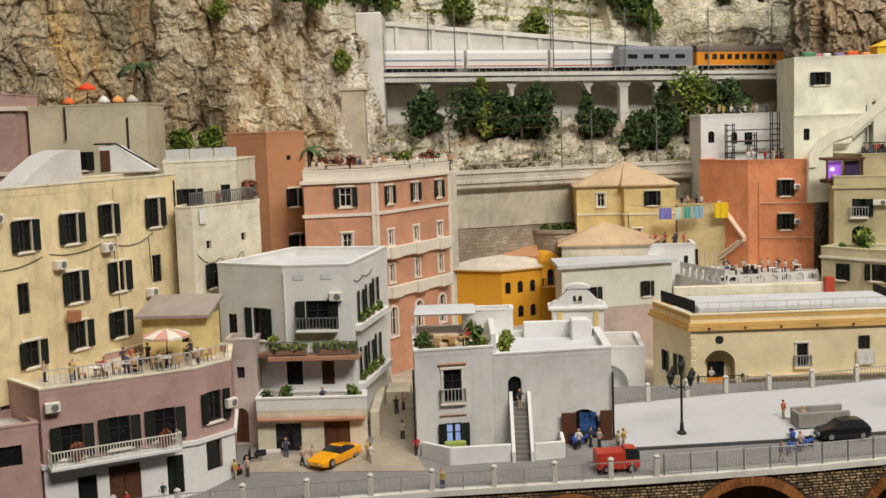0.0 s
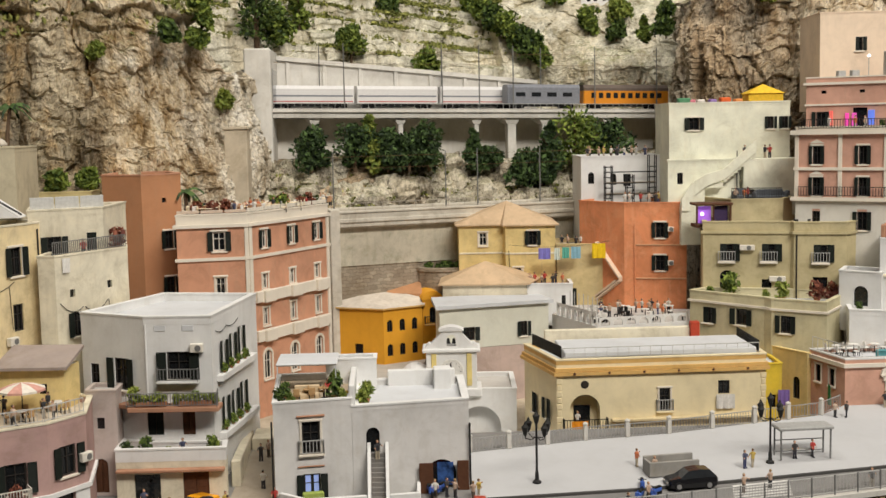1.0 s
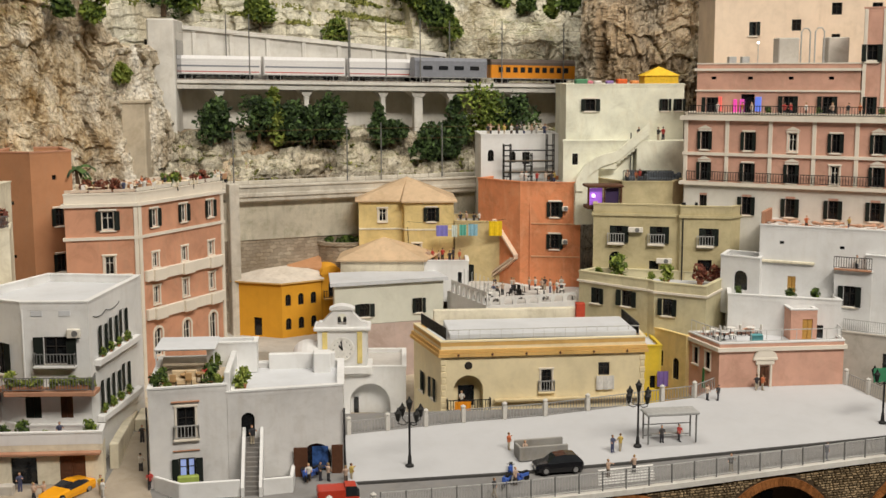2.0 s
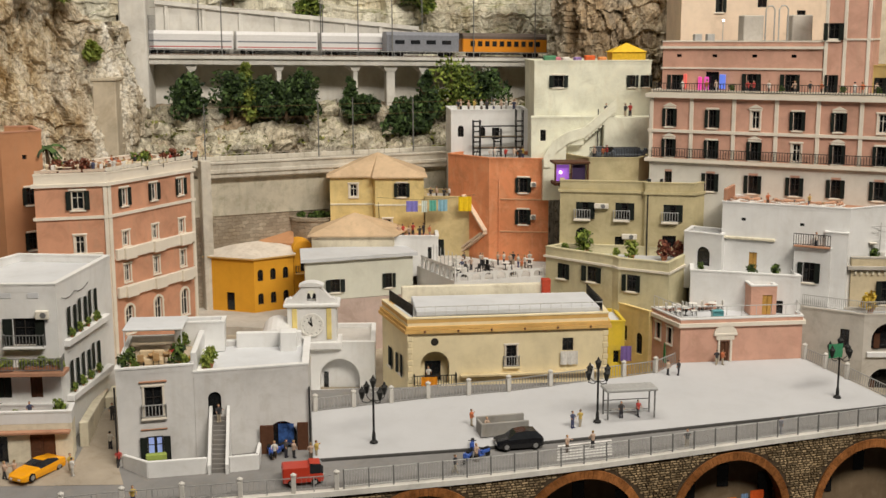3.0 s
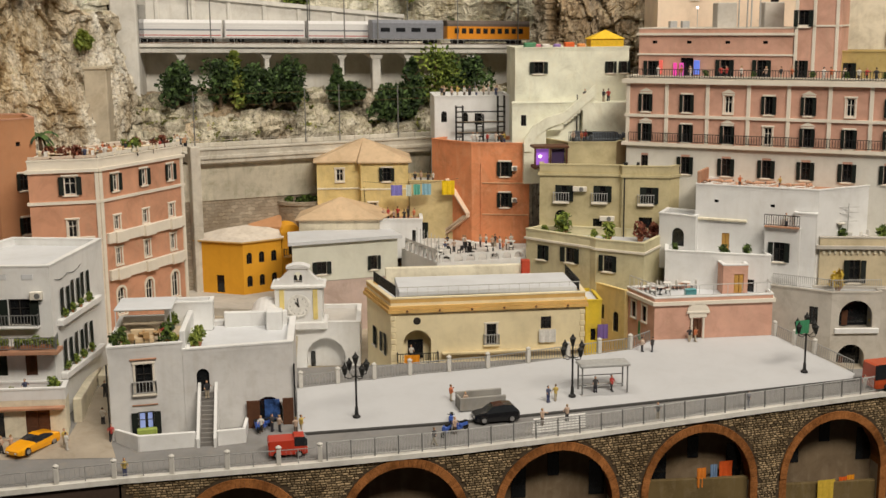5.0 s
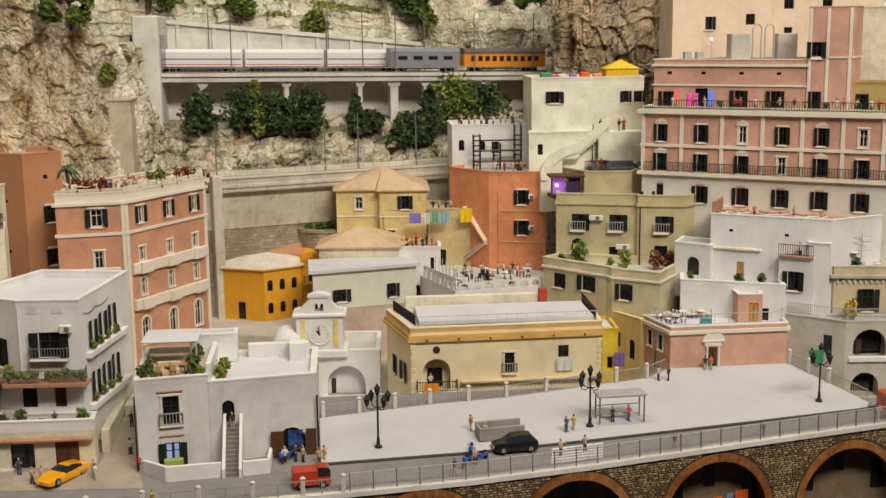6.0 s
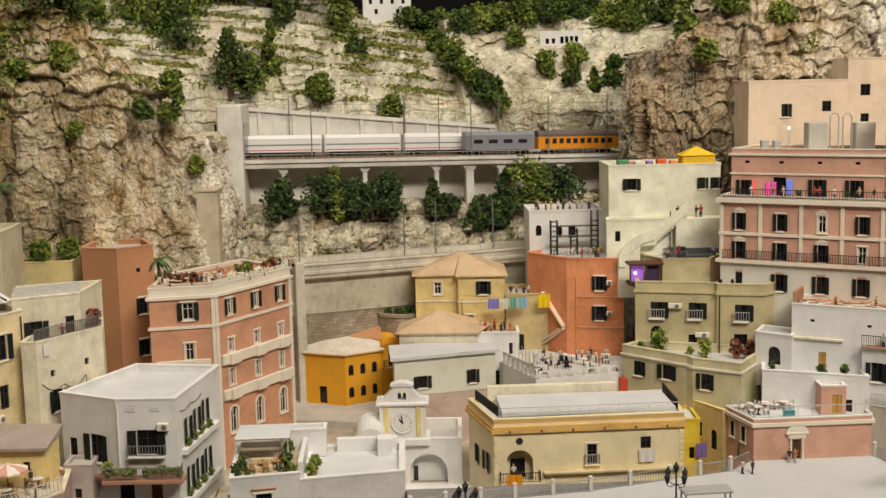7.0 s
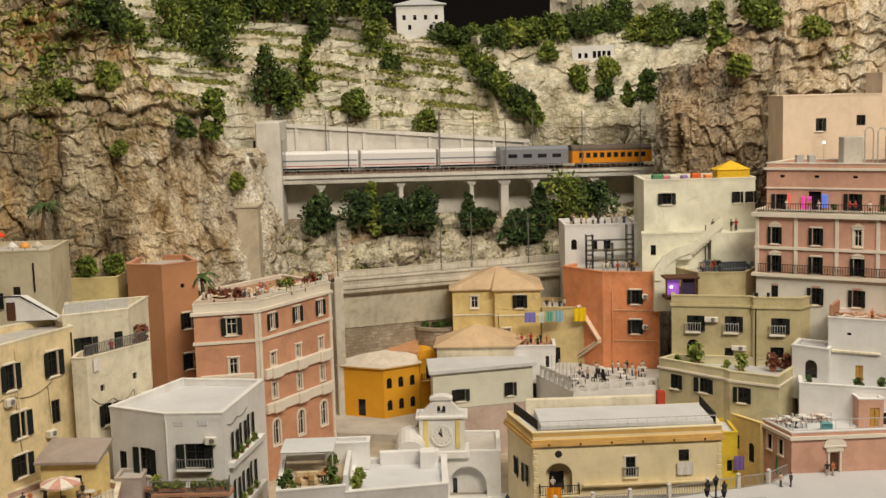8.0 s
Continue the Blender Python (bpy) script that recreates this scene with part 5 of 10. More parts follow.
# peach house above
house("peach_house", "plain peach plaster house against the cliff", [(62.0, 150.9), (75.0, 149.6), (77, 160), (63, 161)], 26, 38.2, PEACH,
      {0: [("half", 4.8, 33.4, 0.9, 1.7), ("bare", 10.3, 34.0, 1.2, 1.4)]}, ROOFW, 0.8, 0.4, cap=PEACH)
house("tall_peach_house", "taller peach house with two dark windows", [(75.2, 150.2), (90, 148.6), (92, 160), (77, 161)], 24, 41.0, PEACH,
      {0: [("bare", 2.3, 36.0, 1.3, 1.5), ("bare", 7.4, 36.0, 1.3, 1.5), ("bare", 2.3, 32.0, 1.1, 1.6), ("bare", 7.6, 32.0, 1.1, 1.6)]}, ROOFW, 0.8, 0.4, cap=PEACH)
house("far_white_house", "off-white house beside the turret", [(81.0, 138.0), (97.0, 128.0), (102, 136), (86, 147)], 20, 36.0, CREAM2, {0: [("bare", 6.5, 30.4, 1.8, 1.9), ("shutplain", 6.8, 27.6, 1.2, 1.8)]}, ROOFG, 0.5, 0.3)
house("mustard_house", "small mustard plaster house on the upper terrace", [(77.6, 130.6), (85.6, 125.6), (88, 130), (80, 135)], 23.4, 27.2, plaster("mustard_plaster", (0.48, 0.36, 0.14)), {0: [("half", 1.4, 24.0, 1.0, 1.8), ("dark", 7.0, 24.0, 1.2, 1.4)]}, ROOFG, 0.3, 0.3)
# white terrace houses below the palace
XA, XB, XC = (60.8, 128.8), (72.6, 121.6), (79.8, 124.2)
xt = house("white_terrace_house", "white house with a terracotta sun terrace", [XA, XB, XC, (80.6, 128.0), (63.5, 134.4)], -4, 12.2, WHITE,
           {0: [("dark", 2.4, 10.1, 0.5, 0.35), ("dark", 8.8, 9.9, 0.5, 0.35), ("doory", 3.6, 4.6, 0.9, 2.0), ("half", 8.7, 4.0, 1.3, 2.2)]}, TERRA, 0.4, 0.3, cap=WHITE)
slab(xt, XA, XB, 0.0, 6.0, 0.3, 8.0, 0.3, CREAM2, "ledge")
house("white_block", "plain white block with a pipe", [(70.2, 122.3), (72.2, 121.0), (73.8, 123.6), (71.6, 125.4)], -4, 9.6, WHITE, {}, ROOFW, 0.3, 0.3)
house("balcony_house", "white house with a small brown balcony", [(67.2, 123.4), (70.4, 121.2), (71.6, 123.4), (68.4, 125.4)], -4, 7.9, WHITE, {0: [("shutplain", 1.7, 4.0, 1.3, 2.2)]}, TERRA, 0.2, 0.2)
house("terrace_wall_house", "low white terrace wall below the sun terrace", [(56.6, 126.4), (67.4, 121.6), (68, 125.8), (58, 131.0)], -5, 4.9, WHITE, {0: [("dark", 9.6, 0.2, 0.9, 1.8)]}, PAVE, 0.6, 0.3)
house("stair_house", "white stair house with a dark doorway", [(57.0, 130.5), (60.4, 127.4), (62.5, 131), (59, 134)], 2, 8.6, WHITE, {0: [("darkarch", 2.4, 4.8, 1.6, 2.2)]}, PAVE, 0.4, 0.3)
# house at the plaza's end
EA, EB = (72.9, 121.3), (90.0, 118.2)
corner = house("cream_corner_house", "cream corner house with green shutters and roof garden", [EA, EB, (92, 127), (74.6, 129)], -9, 6.9, plaster("warm_cream_plaster", (0.62, 0.53, 0.36)),
      {0: [("shutplain", 3.9, 1.7, 1.3, 2.6), ("shutplain", 11.5, 1.7, 1.3, 2.6)]}, ROOFG, 0.8, 0.4, [(5.6, 0.35, 0.45, CONCRETE)], cap=CONCRETE)
f, _ = wall_frame(EA, EB)
for k in range(22):
    g = Geo()
    g.m = f
    g.cbox(0.3 + 0.62 * k, 0.55 + 0.62 * k, -0.22, 0.0, 5.0, 5.4, 0.03)
    part("dentil", g, CREAM2, corner)
JA, JB, JC = (67.8, 122.2), (73.0, 117.7), (78.5, 117.2)
jend = house("grey_end_house", "grey-white house with stacked arches and a railed terrace", [JA, JB, JC, (78.8, 118.6), (90, 116.8), (91, 118.0), (80, 119.6), (72.4, 121.2), (69.5, 124.6)], -9.2, 1.4, plaster("tan_grey_plaster", (0.54, 0.505, 0.45), amount=0.45), {0: [("bare", 4.9, -2.6, 1.0, 2.1)], 1: [("deeparch", 2.75, -2.7, 3.7, 3.1), ("deeparch", 2.4, -8.3, 3.1, 3.7)], 3: [("dark", 3.0, -3.6, 1.6, 2.4)]}, PAVE, 0.25, 0.25)
for p, q in ((JA, JB), (JB, JC)):
    fm, ln = wall_frame(p, q)
    part("railing", rail_mesh(ln - 0.2, 1.3, 0.22, 0.025, GREYM), GREYM, jend, "thin grey terrace railing", fm @ at(0.1, 0.15, 1.45))
slab(jend, JB, JC, 0.4, 5.3, 0.3, -3.3, 0.6, WHITE, "balcony_front")

# ---- cliffs, hillside, viaducts ----
LEAVES, TUFTS = [], []


def spline(pts, n):
    """Points at even steps of a smooth curve through the plan points."""
    out = []
    p = [Vector(pts[0])] + [Vector(q) for q in pts] + [Vector(pts[-1])]
    for k in range(1, len(p) - 2):
        a, b, c, d = p[k - 1:k + 3]
        for j in range(12):
            t = j / 12
            out.append(0.5 * (2 * b + (c - a) * t + (2 * a - 5 * b + 4 * c - d) * t * t + (3 * b - a - 3 * c + d) * t ** 3))
    out.append(p[-1])
    far = [0.0]
    for a, b in zip(out, out[1:]):
        far.append(far[-1] + (b - a).length)
    res, j = [], 0
    for k in range(n + 1):
        s = far[-1] * k / n
        while j < len(out) - 2 and far[j + 1] < s:
            j += 1
        t = (s - far[j]) / max(1e-6, far[j + 1] - far[j])
        res.append(out[j].lerp(out[j + 1], t))
    return res


def cells(q, tilt):
    """Voronoi blocks, each with its own set-back and its own slanting face, and the gap to the next block."""
    d, c = noise.voronoi(q)
    n = noise.noise_vector(c[0] * 7.3)
    return n.x + tilt * n.dot(q - c[0]), d[1] - d[0]


def crag(p, size, amp, strata=0.0):
    """Cast rock: tall slanted blocks with joints, broken layers where strata is above 0, and pitted faces."""
    q = Vector(p) / size
    bend = noise.noise_vector(q * 1.5) * 0.14
    tall = Vector((q.x, q.y, q.z * 0.5)) + bend
    b1, e1 = cells(tall * 0.72, 1.1)
    b2, e2 = cells(tall * 2.3 + Vector((3, 1, 7)), 1.2)
    b3, e3 = cells((q + bend) * 6.5, 0.5)
    swell = noise.fractal(Vector((q.x, q.y, q.z * 0.7)) * 0.45, 0.9, 2.0, 3)
    pits = noise.noise(q * 13.0) + 0.8 * noise.noise(q * 29.0) + 0.6 * noise.noise(q * 61.0)
    d = 1.35 * swell + 1.05 * b1 + 0.42 * b2 + 0.1 * b3 + 0.5 * max(0.0, noise.noise(q * 0.9)) * min(1, e1 / 0.1) + 0.08 * min(1, e2 / 0.1) + 0.02 * min(1, e3 / 0.12) + 0.095 * pits
    if strata:
        s = p[2] / 2.1 + 1.1 * noise.noise(q * 0.5) + 0.2 * noise.noise(q * 4.0)
        f = s - math.floor(s)
        b4, e4 = cells(Vector((q.x * 1.4, q.y * 1.4, math.floor(s) * 3.7)) + bend, 0.4)
        d += strata * (0.75 * b4 + 0.3 * min(1, f / 0.12) + 0.25 * min(1, e4 / 0.1) - 0.3 * f)
    return amp * (d - 0.6)


def cliff(name, label, curve, z0, z1, lean, size, amp, mat, nu, nv, green=0.0, kind="structure", leafy=0.5, strata=None):
    """A rock face over a plan curve; z1 and lean (the set-back) may follow the place."""
    line = spline(curve, nu)
    pts = []
    for k, p in enumerate(line):
        a, b = line[max(0, k - 1)], line[min(nu, k + 1)]
        t = (b - a).normalized()
        out = Vector((t.y, -t.x))
        top = z1(p.x) if callable(z1) else z1
        for j in range(nv + 1):
            z = z0 + (top - z0) * j / nv
            back = lean(z, p.x, j / nv)
            base = p - out * back
            d = crag((base.x, base.y, z), size, amp(p.x) if callable(amp) else amp, strata(p.x, z) if strata else 0.0)
            q = base + out * d
            pts.append((q.x, q.y, z + 0.4 * noise.noise(Vector((base.x, base.y, z)) * 0.6) * (amp(p.x) if callable(amp) else amp)))
    faces = [(k * (nv + 1) + j, (k + 1) * (nv + 1) + j, (k + 1) * (nv + 1) + j + 1, k * (nv + 1) + j + 1) for k in range(nu) for j in range(nv)]
    row, body = nv + 1, list(pts)
    for k, p in enumerate(line):
        lo, hi = pts[k * row], pts[k * row + nv]
        body += [(lo[0], lo[1], -21.0), (hi[0], hi[1] + 5.0, hi[2] - 0.5), (hi[0], hi[1] + 5.0, -21.0)]
    q, shell = len(pts), list(faces)
    for k in range(nu):
        a, b = q + 3 * k, q + 3 * k + 3
        shell += [(a, b, (k + 1) * row, k * row), (k * row + nv, (k + 1) * row + nv, b + 1, a + 1), (a + 1, b + 1, b + 2, a + 2)]
    for k, flip in ((0, 1), (nu, -1)):
        e = q + 3 * k
        shell.append(([e] + [k * row + j for j in range(row)] + [e + 1, e + 2])[::-flip])
    g = Geo().add(body, shell)
    ob = solid(name, g, mat, label, "cliff", kind=kind)
    if green:
        rnd = random.Random(len(pts))
        for f in faces:
            a, b, c, d = (Vector(pts[i]) for i in f)
            nrm = (c - a).cross(d - b)
            if nrm.length < 1e-9:
                continue
            nrm.normalize()
            here = (a + c) / 2
            if nrm.z > 0.5 and here.x < 27 and here.z > 36 and rnd.random() < green * (0.1 + 4.0 * max(0, noise.noise(here / 6.0))):
                LEAVES.append((here, leafy))
    return ob


def step(z, h, k):
    """A terraced set-back: flat treads of depth k * h, steep risers of height h."""
    n = math.floor(z / h)
    f = z / h - n
    return h * k * (n + max(0.0, (f - 0.72) / 0.28))


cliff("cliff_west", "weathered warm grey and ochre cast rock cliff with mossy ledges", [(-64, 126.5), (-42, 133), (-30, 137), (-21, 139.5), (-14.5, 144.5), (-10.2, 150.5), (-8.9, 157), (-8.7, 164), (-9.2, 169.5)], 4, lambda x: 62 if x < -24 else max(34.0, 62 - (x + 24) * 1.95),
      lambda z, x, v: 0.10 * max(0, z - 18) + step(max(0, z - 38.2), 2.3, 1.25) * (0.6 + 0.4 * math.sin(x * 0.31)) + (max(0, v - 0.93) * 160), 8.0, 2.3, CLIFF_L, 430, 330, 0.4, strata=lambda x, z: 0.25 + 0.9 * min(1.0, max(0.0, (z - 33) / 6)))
cliff("hillside", "pale terraced rock hillside with mossy walls", [(-60, 166), (-34, 176), (-18, 183), (-8, 187.5), (4, 189.5), (16, 191.5), (28, 194), (33, 195), (40, 195), (47, 193), (54, 190), (66, 188)], 22,
      lambda x: 62 if x < 6 else max(51.6, 62 - (x - 6) * 1.15), lambda z, x, v: (step(max(0, z - (36.5 - 0.13 * (x + 8))), 2.5, 1.5) if x < 27 else max(0, z - 34) * 0.75 + max(0, z - 42) * 0.5) + max(0, v - 0.94) * 420, 8.0, lambda x: 0.72 if x < 25 else min(1.9, 0.72 + (x - 25) * 0.22), CLIFF_B, 430, 270, 1.0, strata=lambda x, z: 0.9 if x < 27 else 0.3)
cliff("cliff_east", "dark brown craggy rock cliff with ochre patches", [(49.5, 192), (49.0, 178), (50.5, 169), (55, 164.5), (63, 163), (74, 162), (88, 158), (115, 148)], 12,
      lambda x: 44.5 + max(0, x - 50) * 0.45 if x < 64 else 50.8 + (x - 64) * 1.2, lambda z, x, v: 0.16 * max(0, z - 26) + max(0, z - 46) * 0.25 + max(0, v - 0.94) * 300, 7.0, 2.5, CLIFF_R, 320, 230, 0.0, strata=lambda x, z: 0.2 if x < 58 else 0.8)
slope = cliff("boulder_slope", "pale broken boulders heaped below the railway bridge", [(-12, 164), (-4, 164.5), (6, 167), (18, 171), (30, 174.5), (42, 177), (52, 175)], 9, 21.0,
      lambda z, x, v: max(0, z - 13.5) * 1.15 + max(0, v - 0.93) * 90, 4.2, 0.9, CLIFF_R, 240, 80, 0.0)
rnd = random.Random(77)
for k in range(290):
    x = -11 + 60 * rnd.random()
    z = 13.6 + 6.4 * rnd.random()
    y = 166.0 + 0.235 * x + (z - 13.5) * 1.15 + 0.4 * rnd.random()
    r = 0.5 + 1.3 * rnd.random() ** 1.8
    bl = Geo().blob((0, 0, 0), r, 12, 8, (1.25, 1.0, 0.9 + 0.3 * rnd.random()))
    off = Vector((rnd.random(), rnd.random(), rnd.random())) * 60
    bl.v = [tuple(Vector(p) * (0.95 + 0.6 * cells(Vector(p) / r * 0.95 + off, 1.5)[0] + 0.12 * noise.noise(Vector(p) * 2.5 + off)) + Vector((x, y, z))) for p in bl.v]
    part("boulder", bl, ROCK_M, slope)
    if k % 2:
        for _ in range(14):
            TUFTS.append((Vector((x + rnd.gauss(0, 0.8), y - 0.6 + rnd.gauss(0, 0.3), z + 0.35 * rnd.random() - 0.5)), 0.4))
cliff("far_cliff", "distant pale rock wall behind the trees", [(44, 300), (52, 288), (75, 275), (110, 262)], 30, 92, lambda z, x, v: 0.1 * (z - 30), 16, 3.5, CLIFF_B, 60, 50, 0.0)

# upper railway bridge
DA, DB = (-9.6, 172.0), (58.0, 185.7)
f, dl = wall_frame(DA, DB)
bridge = thing("railway_bridge", "light concrete railway bridge on square piers", "bridge", (24, 179, 17), kind="structure")


def deck_z(u):
    return 27.9 - 0.018 * u


g = Geo()
g.m = f
for a, b in zip([dl * k / 12 for k in range(12)], [dl * (k + 1) / 12 for k in range(12)]):
    za, zb = deck_z(a), deck_z(b)
    g.add([(a, 0, za - 1.15), (b, 0, zb - 1.15), (b, 0, zb), (a, 0, za), (b, 9, zb), (a, 9, za), (b, 9, zb - 1.15), (a, 9, za - 1.15)], [(0, 1, 2, 3), (3, 2, 4, 5), (7, 6, 1, 0), (5, 4, 6, 7)])
part("deck", g, LIGHTCON, bridge)
g = Geo()
g.m = f
g.add([(0, -0.35, deck_z(0) - 0.35), (dl, -0.35, deck_z(dl) - 0.35), (dl, -0.35, deck_z(dl) + 0.1), (0, -0.35, deck_z(0) + 0.1), (dl, 0.25, deck_z(dl) + 0.1), (0, 0.25, deck_z(0) + 0.1), (dl, 0.02, deck_z(dl) - 0.35), (0, 0.02, deck_z(0) - 0.35)], [(0, 1, 2, 3), (3, 2, 4, 5), (7, 6, 1, 0)])
part("edge_beam", g, LIGHTCON, bridge)
for u, w in ((7.6, 0.9), (20.1, 0.9), (31.5, 0.9), (36.9, 1.5), (42.0, 0.9), (52.0, 0.9)):
    g = Geo()
    g.m = f
    zt = deck_z(u) - 1.15
    g.cbox(u - w / 2 + 0.1, u + w / 2 - 0.1, 0.6, 2.0, 16.5, zt - 0.9, 0.08)
    g.add([(u - w / 2, 0.6, zt - 0.9), (u + w / 2, 0.6, zt - 0.9), (u + w / 2, 2.0, zt - 0.9), (u - w / 2, 2.0, zt - 0.9), (u - w / 2 - 0.5, 0.4, zt - 0.01), (u + w / 2 + 0.5, 0.4, zt - 0.01), (u + w / 2 + 0.5, 5.0, zt - 0.01), (u - w / 2 - 0.5, 5.0, zt - 0.01)], [(0, 1, 5, 4), (1, 2, 6, 5), (2, 3, 7, 6), (3, 0, 4, 7)])
    part("pier", g, LIGHTCON, bridge)
g = Geo()
g.m = f
g.box(0, dl, 5.6, 7, 14, 26.5)
part("back_wall", g, LIGHTCON, bridge, "shaded concrete wall under the bridge")
for v in (2.0, 3.55, 5.6, 7.15):
    g = Geo()
    g.m = f
    g.add([(0, v - 0.06, deck_z(0)), (dl, v - 0.06, deck_z(dl)), (dl, v - 0.06, deck_z(dl) + 0.22), (0, v - 0.06, deck_z(0) + 0.22), (dl, v + 0.06, deck_z(dl) + 0.22), (0, v + 0.06, deck_z(0) + 0.22)], [(0, 1, 2, 3), (3, 2, 4, 5)])
    part("rail", g, paint("rusty_rail_%d" % int(v * 10), (0.20, 0.13, 0.09), 0.5, 0.5), bridge)
solid("rock_pillar", Geo().cbox(-12.2, -9.3, 151.6, 157.5, 8, 25.2, 0.15).cbox(-12.35, -9.15, 151.45, 157.7, 25.2, 25.6, 0.08), plaster("sand_concrete", (0.58, 0.51, 0.39), amount=0.5), "sand-coloured concrete pillar at the cliff's end", "pillar", kind="structure")
portal = solid("tunnel_portal", Geo().cbox(-11.6, -7.9, 170.8, 181.5, 12, 36.3, 0.2), LIGHTCON, "tall light concrete tunnel portal pylon", "tunnel portal", kind="structure")
# no hollow tunnel: a solid near-black block stands for the shade inside it
solid("tunnel_dark", Geo().box(-12.2, -7.85, 172.6, 180.2, 27.6, 33.5), PANE, "near-black block for the shade inside the tunnel mouth", "tunnel", kind="structure")
rw = thing("retaining_wall", "light concrete retaining wall with pilasters behind the tracks", "wall", (12, 184, 27), kind="structure")
wl = 43.5


def wall_top(u):
    return 35.6 - 0.098 * u


g = Geo()
g.m = f
g.add([(1.6, 8.6, 26), (wl, 8.6, 26), (wl, 8.6, wall_top(wl)), (1.6, 8.6, wall_top(1.6)), (wl, 9.4, wall_top(wl)), (1.6, 9.4, wall_top(1.6)), (wl, 9.4, 26)], [(0, 1, 2, 3), (3, 2, 4, 5), (1, 6, 4, 2)])
part("wall", g, LIGHTCON, rw)
g = Geo()
g.m = f
g.add([(1.6, 8.1, wall_top(1.6) - 0.1), (wl, 8.1, wall_top(wl) - 0.1), (wl, 8.1, wall_top(wl) + 0.5), (1.6, 8.1, wall_top(1.6) + 0.5), (wl, 9.6, wall_top(wl) + 0.5), (1.6, 9.6, wall_top(1.6) + 0.5), (wl, 8.59, wall_top(wl) - 0.1), (1.6, 8.59, wall_top(1.6) - 0.1)], [(0, 1, 2, 3), (3, 2, 4, 5), (7, 6, 1, 0)])
part("coping", g, LIGHTCON, rw)
for k in range(8):
    u = 5.0 + k * 5.4
    g = Geo()
    g.m = f
    g.cbox(u - 0.28, u + 0.28, 8.25, 8.62, 26, wall_top(u) - 0.12, 0.05)
    part("pilaster", g, LIGHTCON, rw)

# lower railway viaduct
LA2, LB2 = (0.7, 154.6), (44.0, 169.2)
f2, ll = wall_frame(LA2, LB2)
via = thing("lower_viaduct", "pale concrete viaduct with parapet above a stone wall", "viaduct", (18, 161, 0), kind="structure")
for nm, y0, y1, z0, z1, mt in (("parapet", -0.1, 0.5, 12.5, 14.3, VIACON), ("deck", 0.5, 8.5, 12.3, 13.6, VIACON), ("back_parapet", 7.6, 8.2, 13.6, 14.5, VIACON), ("string_course", -0.35, -0.1, 13.1, 13.6, VIACON), ("coping", -0.3, 0.7, 14.3, 14.6, VIACON)):
    g = Geo()
    g.m = f2
    g.cbox(0, ll, y0, y1, z0, z1, 0.06)
    part(nm, g, mt, via)
g = Geo()
g.m = f2
g.box(-14, ll, 1.2, 2.4, -7, 7.4)
part("stone_wall", g, RUBBLE, via, "brown rubble stone wall below the viaduct")
g = Geo()
g.m = f2
g.box(-14, ll, 1.0, 2.2, 7.4, 12.3)
part("wall", g, plaster("stained_wall_plaster", (0.56, 0.52, 0.42), (0.16, 0.17, 0.09), amount=0.75), via, "moss-stained grey plaster wall below the viaduct")
g = Geo()
g.m = f2
g.cbox(-0.4, 0.9, -0.5, 1.4, -7, 14.9, 0.1)
part("end_pier", g, VIACON, via)
IRONR = paint("rusty_railing", (0.40, 0.36, 0.30), 0.6)
for k in range(10):
    part("railing", rail_mesh(ll / 10, 1.0, 4.3, 0.03, IRONR), IRONR, via, "thin grey metal railing", f2 @ at(ll * k / 10, 0.2, 14.6))
# curved planter wall at the foot of the viaduct
for cx, cy, r, z in ((15.2, 161.6, 4.2, 6.2),):
    g = Geo()
    g.lathe([(r, -6), (r, z), (r + 0.2, z + 0.05), (r + 0.2, z + 0.5), (r - 0.3, z + 0.5), (r - 0.35, z + 0.1)], 28, cx, cy)
    solid("planter_wall", g, RUBBLE, "rounded stone retaining wall with a flat planted top", "wall", kind="structure")

# ---- plants ----


def leaf_mat(name, dark, light):
    mt, nt, b = nodes_of(name)
    gi = nt.nodes.new("ShaderNodeNewGeometry")
    r = ramp_node(nt, gi.outputs["Random Per Island"], [(0.0, dark), (0.6, tuple((a + c) / 2 for a, c in zip(dark, light))), (1.0, light)])
    link(nt, r.outputs[0], b.inputs["Base Color"])
    b.inputs["Roughness"].default_value = 0.8
    return mt


LEAF_D = leaf_mat("dark_green_leaf", (0.010, 0.026, 0.007), (0.13, 0.20, 0.03))
LEAF_B = leaf_mat("deep_green_leaf", (0.008, 0.020, 0.007), (0.085, 0.15, 0.035))
LEAF_M = leaf_mat("mid_green_leaf", (0.035, 0.07, 0.010), (0.27, 0.34, 0.05))
LEAF_L = leaf_mat("light_green_leaf", (0.10, 0.15, 0.02), (0.34, 0.38, 0.07))
LEAF_R = leaf_mat("reddish_leaf", (0.12, 0.03, 0.02), (0.30, 0.10, 0.05))
LEAF_Y = leaf_mat("yellow_flower", (0.45, 0.30, 0.03), (0.75, 0.55, 0.08))
MOSS = leaf_mat("moss_tuft", (0.09, 0.11, 0.018), (0.38, 0.38, 0.10))
BARK = paint("brown_bark", (0.12, 0.08, 0.05), 0.9)
POT = paint("terracotta_pot", (0.42, 0.19, 0.10), 0.8)


